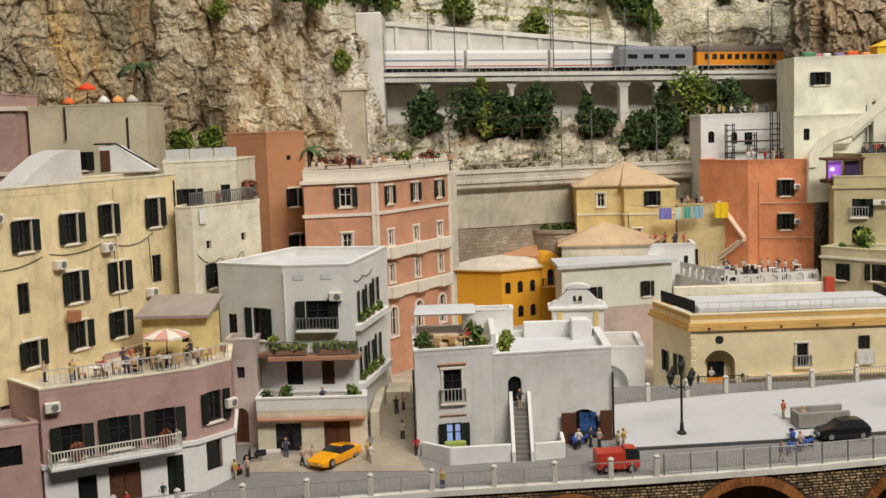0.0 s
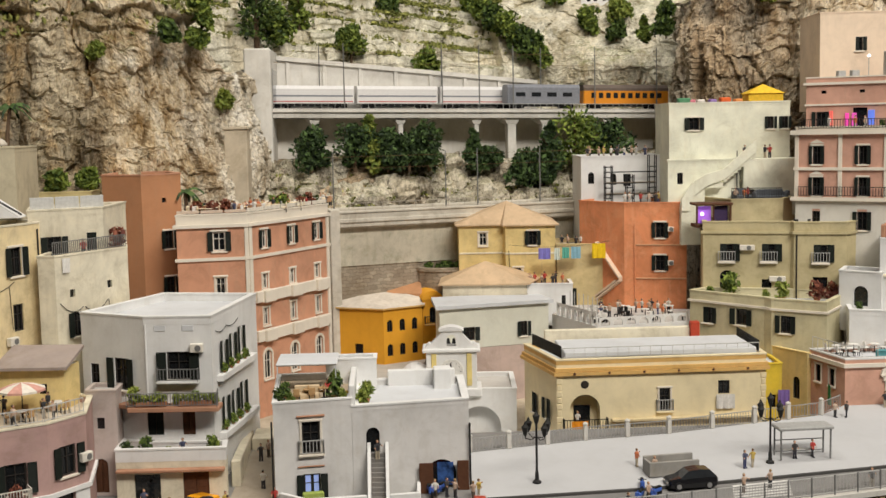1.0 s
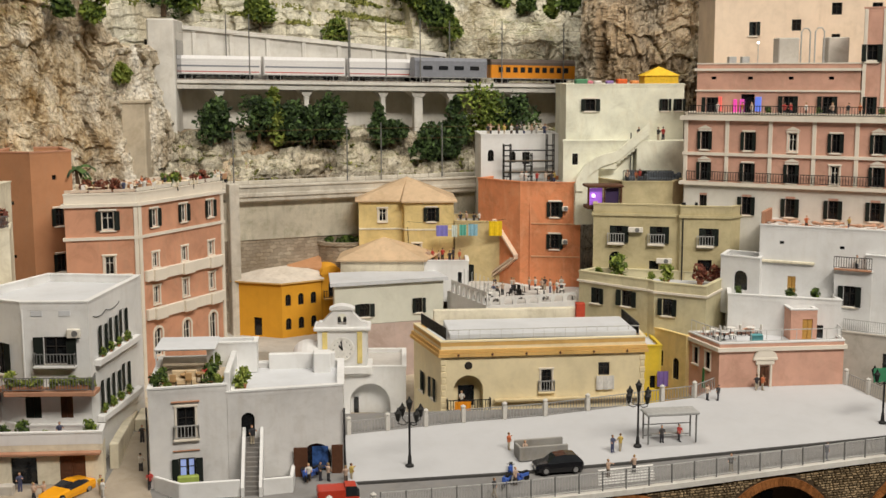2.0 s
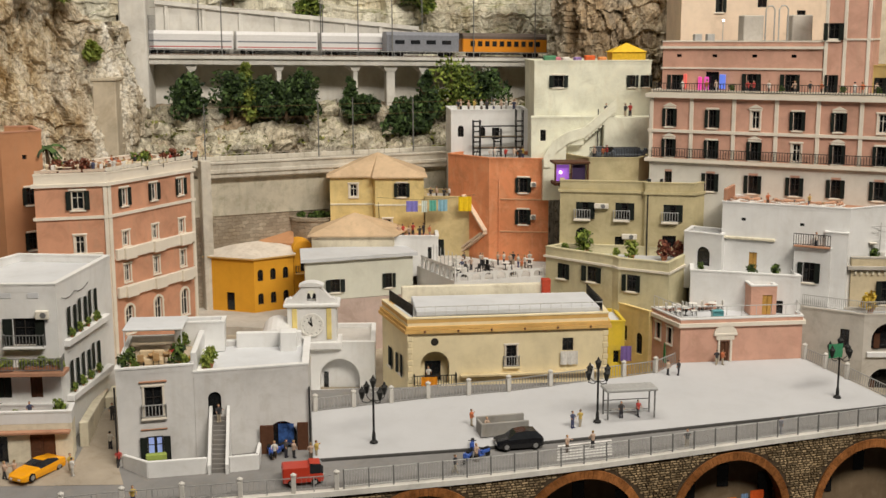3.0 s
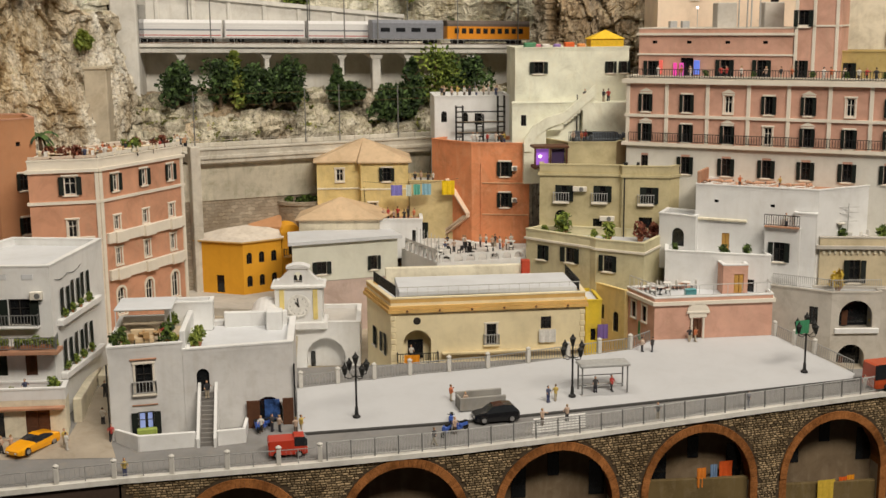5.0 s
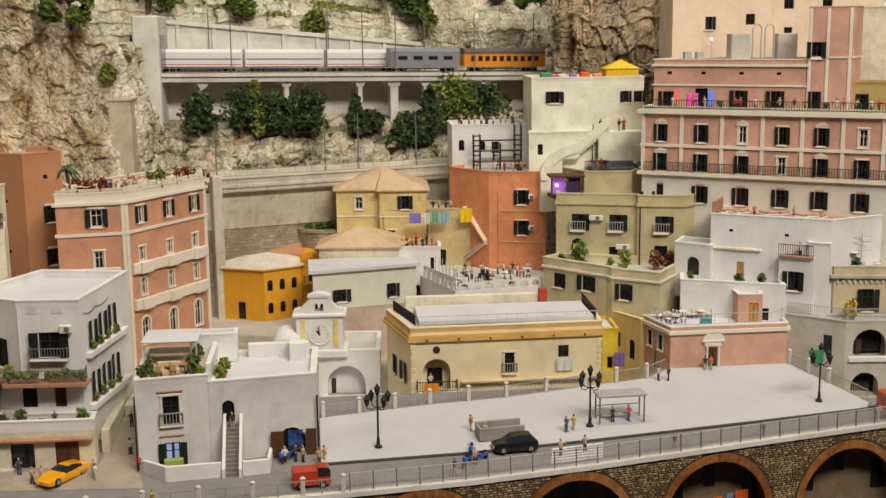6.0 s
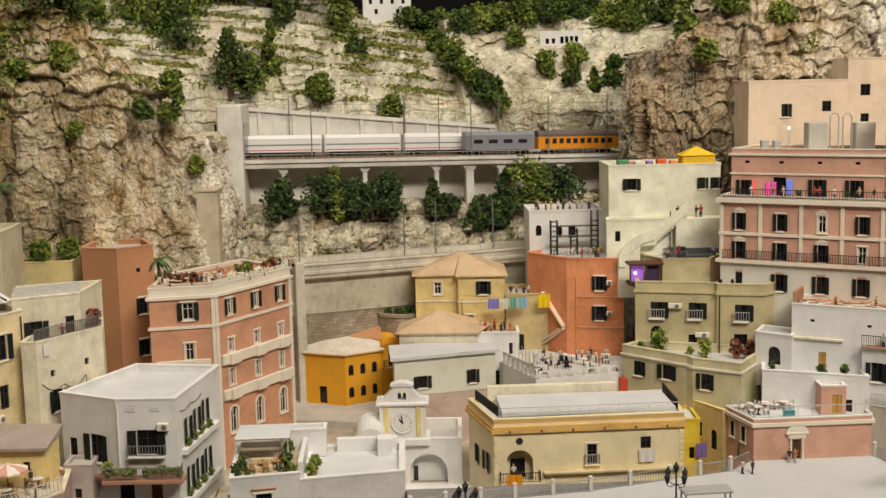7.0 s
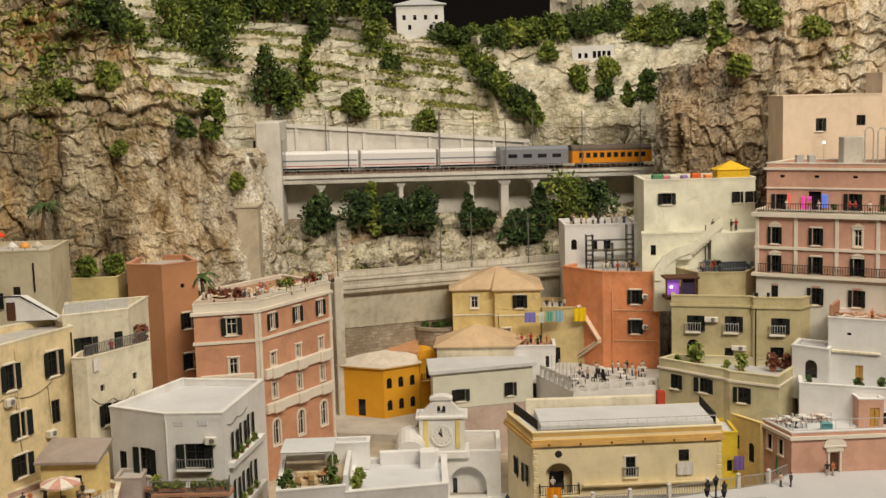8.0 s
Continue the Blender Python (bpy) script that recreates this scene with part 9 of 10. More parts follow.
# ---- lime house stair and roof ----
edge = [(52.9, 22.7), (48.9, 19.2), (46.6, 18.6), (44.8, 17.5), (43.7, 15.6), (43.7, 14.2), (44.6, 14.2), (45.2, 16.0), (46.8, 17.2), (48.9, 17.9), (52.9, 21.2)]
n = len(edge)
g = Geo().add([(x, y, z) for y in (147.15, 147.4) for x, z in edge], [(0, 1, 9, 10), (1, 2, 8, 9), (2, 3, 7, 8), (3, 4, 6, 7), (4, 5, 6)] + [tuple(n + i for i in reversed(f)) for f in ((0, 1, 9, 10), (1, 2, 8, 9), (2, 3, 7, 8), (3, 4, 6, 7), (4, 5, 6))] + [(k, n + k, n + (k + 1) % n, (k + 1) % n) for k in range(n)])
part("stair_parapet", g, PALEY, lime, "sloping parapet of the outside stair")
for k in range(9):
    part("step", Geo().cbox(48.9 + 0.44 * k, 49.36 + 0.44 * k, 147.42, 148.36, 17.6 + 0.36 * k, 18.3 + 0.36 * k, 0.03), PALEY, lime)
g = Geo().prism([(43.72, 147.41), (46.6, 147.41), (46.6, 148.36), (43.72, 148.36)], 10, 14.4)
g.add([(x, y, z) for y in (147.41, 148.36) for x, z in ((43.72, 14.4), (46.6, 14.4), (46.6, 17.8), (44.9, 16.8), (43.72, 15.0))], [(0, 1, 2, 3, 4), (9, 8, 7, 6, 5)] + [(k + 5, (k + 1) % 5 + 5, (k + 1) % 5, k) for k in range(5)])
part("stair_foot", g, PALEY, lime, "solid foot of the outside stair")
part("landing", Geo().cbox(46.62, 48.88, 147.42, 148.36, 16.9, 17.6, 0.04), PALEY, lime)
part("stair_landing", Geo().cbox(51.4, 58.2, 147.4, 150.6, 10, 20.4, 0.06), PALEY, lime, "stepped front block of the lime house")
part("downpipe", Geo().tube((50.8, 148.1, 11), (50.8, 148.1, 21.4), 0.07), IRON, lime)
TENT = paint("yellow_tent", (0.78, 0.50, 0.04), 0.7)
g = Geo()
g.m = at(55.6, 153.4, 27.1)
g.box(-2.2, 2.2, -1.4, 1.4, 0, 1.3)
for a, b in (((-2.4, -1.6), (2.4, -1.6)), ((2.4, -1.6), (2.4, 1.6)), ((2.4, 1.6), (-2.4, 1.6)), ((-2.4, 1.6), (-2.4, -1.6))):
    g.add([(*a, 1.31), (*b, 1.31), (0, 0, 2.5)], [(0, 1, 2)])
solid("roof_tent", g, TENT, "yellow pavilion tent on the lime house roof", "tent")
for x, w, c in ((44.6, 1.6, (0.10, 0.26, 0.14)), (47.0, 1.0, (0.7, 0.66, 0.6)), (48.6, 0.9, (0.3, 0.2, 0.45)), (50.0, 1.3, (0.70, 0.14, 0.04)), (51.8, 1.0, (0.75, 0.3, 0.1)), (46.0, 0.8, (0.6, 0.2, 0.25))):
    solid("market_stall", Geo().cbox(x, x + w, 152.4, 153.6, 27.0, 27.8 + 0.2 * (w > 1.2), 0.12), paint("stall_%d" % int(x * 10), c, 0.7), "small coloured stall on the roof", "stall", None, "roof stalls")
for k in range(12):
    figurine(34.4 + 0.72 * k + 0.3 * math.sin(k * 5.1), 160.4 + 1.4 * math.sin(k * 2.3), 20.4, 33 * k, ("stand", "arm")[k % 2], "figures at the roof party", "small painted model figure at the roof party")
for k in range(4):
    figurine(52.0 + 1.1 * k + 0.4 * math.sin(k * 3.3), 148.9 + 0.7 * math.sin(k * 2.1), 20.42, 60 * k, "stand", "figures on the lime house", "small painted model figure on the lime house landing")

# ---- scaffolding ----
sc = thing("scaffolding", "dark tube scaffolding towers before the white house", "scaffolding", (39.2, 156.2, 13.4))
for k, (xa, top) in enumerate(((35.9, 19.6), (38.7, 18.4), (41.6, 20.9))):
    for dx in (0, 0.9):
        for d in (0, 1.0):
            part("pole", Geo().tube((xa + dx, 156.7 - d, 13.0), (xa + dx, 156.7 - d, top), 0.07), IRON, sc)
    for j in range(5):
        z = 14.0 + 1.35 * j
        if z < top:
            for d in (0, 1.0):
                part("rung", Geo().tube((xa - 0.1, 156.7 - d, z), (xa + 1.0, 156.7 - d, z), 0.05), IRON, sc)
    part("brace", Geo().tube((xa, 155.66, 14.0), (xa + 0.9, 155.66, 16.7), 0.045), IRON, sc)
for j in range(4):
    z = 14.4 + 1.45 * j
    for d in (0, 1.0):
        part("ledger", Geo().tube((35.8, 156.7 - d, z), (42.6, 156.7 - d, z), 0.055), IRON, sc)
    if j in (1, 2):
        part("plank", Geo().cbox(36.0, 42.4, 155.8, 156.6, z + 0.06, z + 0.15, 0.02), paint("scaffold_plank_%d" % j, (0.20, 0.16, 0.11), 0.8), sc)
for k in range(7):
    figurine(37.6 + 0.9 * k + 0.35 * math.sin(k * 4.7), 151.6 - 0.2 * k + 0.8 * math.sin(k * 2.9), 14.82, 45 * k, "arm", "figures on the orange roof", "small painted model figure on the orange roof")

# ---- palace terrace ----
fp, _ = wall_frame(ua, ub)
for u, w, z, c in ((2.9, 0.4, 24.3, (0.8, 0.15, 0.12)), (4.7, 0.4, 24.0, (0.85, 0.08, 0.45)), (5.5, 0.5, 24.0, (0.75, 0.10, 0.50)), (7.4, 0.7, 24.3, (0.15, 0.25, 0.9))):
    g = Geo()
    g.m = fp
    g.cbox(u - w / 2, u + w / 2, -0.35, -0.1, z, z + 1.7, 0.03)
    solid("light_panel", g, glow("panel_glow_%d" % int(u * 10), c, 0.3), "glowing coloured stage panel on the palace terrace", "light panel", None, "stage panels")
rnd = random.Random(41)
for k in range(26):
    x = 57.6 + 25.5 * (1 - (1 - (k + rnd.random()) / 27) ** 1.7)
    p = wall_frame(VA, VB)[0] @ Vector((vy(x), 0.9 + 0.8 * rnd.random(), 0))
    if k % 4 == 3:
        pot_plant(p.x, p.y, 23.8, 0.55, LEAF_D, k)
    else:
        figurine(p.x, p.y, 23.8, rnd.random() * 360, ("stand", "arm")[k % 2], "figures on the palace terrace", "small painted model figure at the terrace party")
for k in range(2):
    solid("roof_unit", Geo().cbox(61.4 + 1.3 * k, 62.3 + 1.3 * k, 143.0 - 0.9 * k, 143.9 - 0.9 * k, 29.45, 30.7, 0.05), GREYM, "small grey roof unit on the palace", "roof unit", None, "roof units")
for k, x in enumerate((66.9, 72.0)):
    y = 141.4 - 2.5 * k
    solid("roof_tank", Geo().cbox(x, x + 2.5, y, y + 2.0, 29.45, 32.9, 0.1), CONCRETE, "grey concrete roof tank", "tank", None, "roof tanks")
    q = x + 2.9 if k == 0 else x - 1.5
    solid("roof_pipe", Geo().path([(q, y + 0.5, 29.45), (q, y + 0.5, 33.6), (q + 0.3, y + 0.5, 34.0), (q + 0.8, y + 0.5, 34.0), (q + 1.1, y + 0.5, 33.6), (q + 1.1, y + 0.5, 29.45)], 0.09, 6), GREYM, "bent grey roof pipe", "pipe", None, "roof pipes")
rl = thing("roof_lamp", "small lit globe lamp on the palace roof", "lamp", (64.2, 141.0, 29.45))
part("post", Geo().tube((64.2, 141.0, 29.45), (64.2, 141.0, 32.2), 0.05), GREYM, rl)
part("globe", Geo().blob((64.2, 141.0, 32.3), 0.17), glow("globe_light", (1.0, 0.85, 0.85), 3.0), rl)

# ---- sun terrace and small balconies ----
rnd = random.Random(51)
fx, xl = wall_frame(XA, XB)
for k in range(11):
    p = fx @ Vector((0.9 + 1.15 * k + 0.4 * rnd.random(), 0.9 + 1.4 * rnd.random(), 0))
    if k % 4 == 3:
        figurine(p.x, p.y, 11.85, rnd.random() * 360, "arm", "figures on the sun terrace", "small painted model figure on the sun terrace", 0.85)
        continue
    bed = thing("sun_lounger", "low white sun lounger on the terracotta terrace", "lounger", (p.x, p.y, 11.85), 50 * k, "sun loungers")
    mb = at(p.x, p.y, 11.85, 50 * k)
    part("mattress", shared("bed_top", lambda: Geo().cbox(-0.35, 0.35, -0.9, 0.9, 0.25, 0.4, 0.05).mesh("mattress", CLOTHW)), CLOTHW, bed, "", mb)
    for ax in (-0.28, 0.28):
        for ay in (-0.75, 0.75):
            part("leg", shared("bed_leg", lambda: Geo().box(-0.03, 0.03, -0.03, 0.03, 0, 0.26).mesh("leg", FRAMEW)), FRAMEW, bed, "", mb @ at(ax, ay, 0))
    bather = solid("figurine", shared("bather", lambda: figure_mesh("stand").copy()), None, "small painted model figure sunbathing on a lounger", "figurine", at(p.x, p.y, 12.27, 50 * k) @ pose(0, 0.85, 0.16, 90), "figures on the sun terrace")
for mtl in range(3):
    MADE["bather"].materials[mtl] = SKIN
part("terrace_wall", Geo().cbox(0.0, 0.4, 0.3, 4.5, 12.2, 13.6, 0.06), TERRA, xt, "", fx)
bp0, bp1 = (67.2, 123.4), (70.4, 121.2)
f, ln = wall_frame(bp0, bp1)
solid("iron_balcony", Geo().cbox(0, ln, -0.5, 0.0, 7.9, 8.1, 0.04), TERRA, "terracotta balcony slab of the white house", "balcony", f)
solid("roof_railing", rail_mesh(ln, 1.3, 0.25, 0.03), IRON, "dark iron railing on the small balcony", "railing", f @ at(0, -0.4, 8.1))
figurine(69.4, 122.8, 7.85, 20, "arm", "figures on the small balcony", "small painted model figure in blue on a balcony")
for k, (x, y, z, s) in enumerate(((63.0, 124.8, 4.35, 0.7), (65.4, 123.8, 4.35, 0.7), (58.0, 127.4, 4.35, 0.6))):
    pot_plant(x, y, z, s, LEAF_D, k + 1)
# corner house garden
for k, (x, y, z, s, mt) in enumerate(((74.2, 119.0, 1.2, 1.2, LEAF_Y), (80.4, 121.6, 6.15, 1.0, LEAF_M), (76.0, 122.4, 6.15, 0.7, LEAF_D), (78.3, 118.4, -2.7, 0.9, LEAF_Y))):
    pot_plant(x, y, z, s, mt, k, "yellow flowering plant in a dark pot" if mt is LEAF_Y else "green plant in a clay pot")
for k in range(5):
    chair(74.6 + 1.1 * k, 122.6 + 0.5 * math.sin(k * 2.0), 6.12, 70 * k, "chairs on the corner roof", CLOTHW)
an = thing("roof_aerial", "thin metal roof aerial", "aerial", (76.6, 122.6, 6.2))
part("mast", Geo().tube((76.6, 122.6, 6.2), (76.6, 122.6, 10.4), 0.05), GREYM, an)
for z in (8.4, 9.4, 10.0):
    part("rod", Geo().tube((75.6, 122.6, z), (77.8, 122.6, z), 0.03), GREYM, an)
part("dish", Geo().lathe([(0.05, 0), (0.4, 0.12), (0.5, 0.25)], 12, 75.7, 122.4), FRAMEW, an, "", at(0, 0, 8.0))

# ---- trains, masts ----
fd, _ = wall_frame(DA, DB)
CREAMW = paint("white_train_paint", (0.72, 0.71, 0.70), 0.3, vary=0.04)
GREYL = paint("grey_loco_paint", (0.22, 0.23, 0.26), 0.45)
ORNGC = paint("orange_coach_paint", (0.72, 0.27, 0.02), 0.35, vary=0.05)
STRIPE = paint("red_stripe_paint", (0.50, 0.06, 0.05), 0.4)
ROOFC = paint("brown_coach_roof", (0.15, 0.12, 0.10), 0.5)


def coach(u0, length, track, mat, name, label, group, roof, windows, stripe=None, nose=0, h=3.9, w=2.9):
    """A railway vehicle on the bridge; u0 is its left end along the deck."""
    zt = deck_z(u0 + length / 2) + 0.22
    m = fd @ at(u0 + length / 2, track, zt) @ Matrix.Rotation(0.018, 4, "Y")
    root = thing(name, label, "train", tuple(m.translation), 0, group)
    a = length / 2 - 0.1
    n0, n1 = (2.2 if nose < 0 else 0.25), (2.2 if nose > 0 else 0.25)

    def loft(z0, z1, inset_top, nm, mt, lab=""):
        g = Geo()
        xs = [(-a, 0.55 if nose < 0 else 0.9), (-a + n0 * 0.5, 0.85 if nose < 0 else 1.0), (-a + n0, 1.0), (a - n1, 1.0), (a - n1 * 0.5, 0.85 if nose > 0 else 1.0), (a, 0.55 if nose > 0 else 0.9)]
        pts = []
        for x, k in xs:
            zz = z0 + (z1 - z0) * (k if (nose and z1 > 2.2) else 1)
            ww = w / 2 * k
            pts += [(x, -ww, z0), (x, -ww, zz - inset_top * 0.6), (x, -ww * (1 - inset_top * 0.35), zz), (x, ww * (1 - inset_top * 0.35), zz), (x, ww, zz - inset_top * 0.6), (x, ww, z0)]
        faces = []
        for k in range(5):
            for j in range(6):
                q = (j + 1) % 6
                faces.append((k * 6 + q, k * 6 + j, (k + 1) * 6 + j, (k + 1) * 6 + q))
        faces += [tuple(range(6)), tuple(30 + j for j in reversed(range(6)))]
        g.add(pts, faces)
        return part(nm, g, mt, root, lab, m)

    body = loft(0.75, h - 0.9, 0.05, "body", mat)
    loft(h - 0.9, h, 0.8, "roof", roof)
    part("underframe", Geo().cbox(-a * 0.8, a * 0.8, -w / 2 * 0.8, w / 2 * 0.8, 0.35, 0.75, 0.05), RUBBER, root, "", m)
    for bx in (-a * 0.68, a * 0.68):
        g = Geo()
        for dx in (-0.6, 0.6):
            for sy in (-0.8, 0.8):
                g.tube((bx + dx, sy - 0.08, 0.4), (bx + dx, sy + 0.08, 0.4), 0.4, 0.4, 10)
        part("bogie", g, RUBBER, root, "", m)
    if windows:
        wn, wz0, wz1 = windows
        for k in range(wn):
            x = -a * 0.86 + 2 * a * 0.86 * (k + 0.5) / wn
            ww = 2 * a * 0.86 / wn * 0.3
            part("window", Geo().box(x - ww, x + ww, -w / 2 - 0.03, -w / 2 + 0.02, wz0, wz1), GLASSD, body, "", m)
    if stripe:
        part("stripe", Geo().box(-a + n0 * 0.9, a - n1 * 0.9, -w / 2 - 0.025, -w / 2 + 0.01, 1.0, 1.12), stripe, body, "", m)
        part("window_band", Geo().box(-a + n0 * 0.9, a - n1 * 0.9, -w / 2 - 0.02, -w / 2 + 0.01, 1.75, 1.98), GREYL, body, "", m)
    return root


for k in range(3):
    coach(1.9 + 12.6 * k, 12.4, 6.4, CREAMW, "express_coach", "white express train coach with a thin red stripe", "white express train", CREAMW, None, STRIPE, 1 if k == 2 else 0, 3.35, 2.7)
coach(36.4, 11.6, 2.8, GREYL, "grey_locomotive", "boxy blue-grey electric locomotive on the bridge", "orange train", GREYL, (4, 1.8, 2.4), None, 0, 3.6)
coach(48.4, 14.0, 2.8, ORNGC, "orange_coach", "orange railway coach with dark windows", "orange train", ROOFC, (10, 1.6, 2.4), None, 0, 3.6)


def mast(x, y, z, h, side=1, group="catenary masts"):
    root = thing("catenary_mast", "thin grey railway catenary mast with a bracket", "mast", (x, y, z), 0, group)
    m = at(x, y, z)
    part("pole", shared(("mast", round(h, 1)), lambda: Geo().tube((0, 0, -0.3), (0, 0, h), 0.11, 0.07, 6).mesh("pole", GREYMAST)), GREYMAST, root, "", m)
    part("bracket", shared(("bracket", round(h, 1)), lambda: Geo().tube((0, 0, h - 1.2), (0, 2.2, h - 0.8), 0.04).tube((0, 0, h - 2.2), (0, 2.2, h - 1.6), 0.04).mesh("bracket", GREYMAST)), GREYMAST, root, "", m)


GREYMAST = paint("mast_grey", (0.20, 0.20, 0.19), 0.6, 0.2)
for u in (12.0, 26.4, 32.0, 37.2, 50.0, 60.0):
    p = fd @ Vector((u, 0.6, deck_z(u)))
    mast(p.x, p.y, p.z, 9.4)
for u in (9.6, 28.2, 44.0):
    p = fd @ Vector((u, 8.0, deck_z(u)))
    mast(p.x, p.y, p.z, 9.6)
for u in (0.6, 16.0, 23.2, 29.8, 42.0):
    p = f2 @ Vector((u, 1.0 if u != 23.2 else 7.2, 13.6))
    mast(p.x, p.y, p.z, 8.4)
wires = [(fd @ Vector((0, 2.8, 36.2)), fd @ Vector((66, 2.8, 35.0))), (fd @ Vector((0, 2.8, 34.6)), fd @ Vector((66, 2.8, 33.4))), (f2 @ Vector((0, 2.8, 21.4)), f2 @ Vector((44, 2.8, 21.4))), (f2 @ Vector((0, 2.8, 19.9)), f2 @ Vector((44, 2.8, 19.9)))]
for a, b in wires:
    solid("contact_wire", Geo().tube(a, b, 0.025, 0.025, 4), paint("copper_wire_%d" % int(a.z * 10), (0.18, 0.11, 0.06), 0.5, 0.5), "thin brown overhead contact wire", "wire", None, "contact wires")
for k in range(12):
    part("railing", rail_mesh(dl / 12, 0.9, 0.9, 0.025, GREYM), GREYM, bridge, "thin grey bridge railing", fd @ at(dl * k / 12, 0.05, deck_z(dl * k / 12) + 0.05) @ Matrix.Rotation(0.018, 4, "Y"))

# ---- hill: huts and trees ----
HP = [(9.8, 216), (18.6, 216.6), (18.4, 221.5), (9.6, 221)]
hutw = house("hill_house", "small white farmhouse on the hill crest", HP, 46, 56.2, WHITE, {0: [("bare", 1.4, 53.4, 0.6, 0.9), ("bare", 3.4, 53.4, 0.6, 0.9), ("bare", 5.4, 53.4, 0.6, 0.9), ("bare", 7.4, 53.4, 0.6, 0.9), ("bare", 2.4, 51.6, 0.6, 0.9), ("bare", 6.4, 51.6, 0.6, 0.9)]}, ROOFT, 0.0)
hip_roof(hutw, HP, 56.1, (14.2, 218.6, 57.6), 0.5, ROOFW)
house("hill_cottage", "low white cottage between trees on the hill", [(40.9, 204.6), (48.0, 202.4), (48.8, 206.4), (41.6, 208.0)], 40, 47.4, WHITE, {0: [("dark", 1.3, 45.2, 0.6, 0.9), ("dark", 2.4, 45.2, 0.6, 0.9)] + [("dark", 3.9 + 0.85 * k, 45.2, 0.62, 1.2) for k in range(4)]}, ROOFW, 0.0)
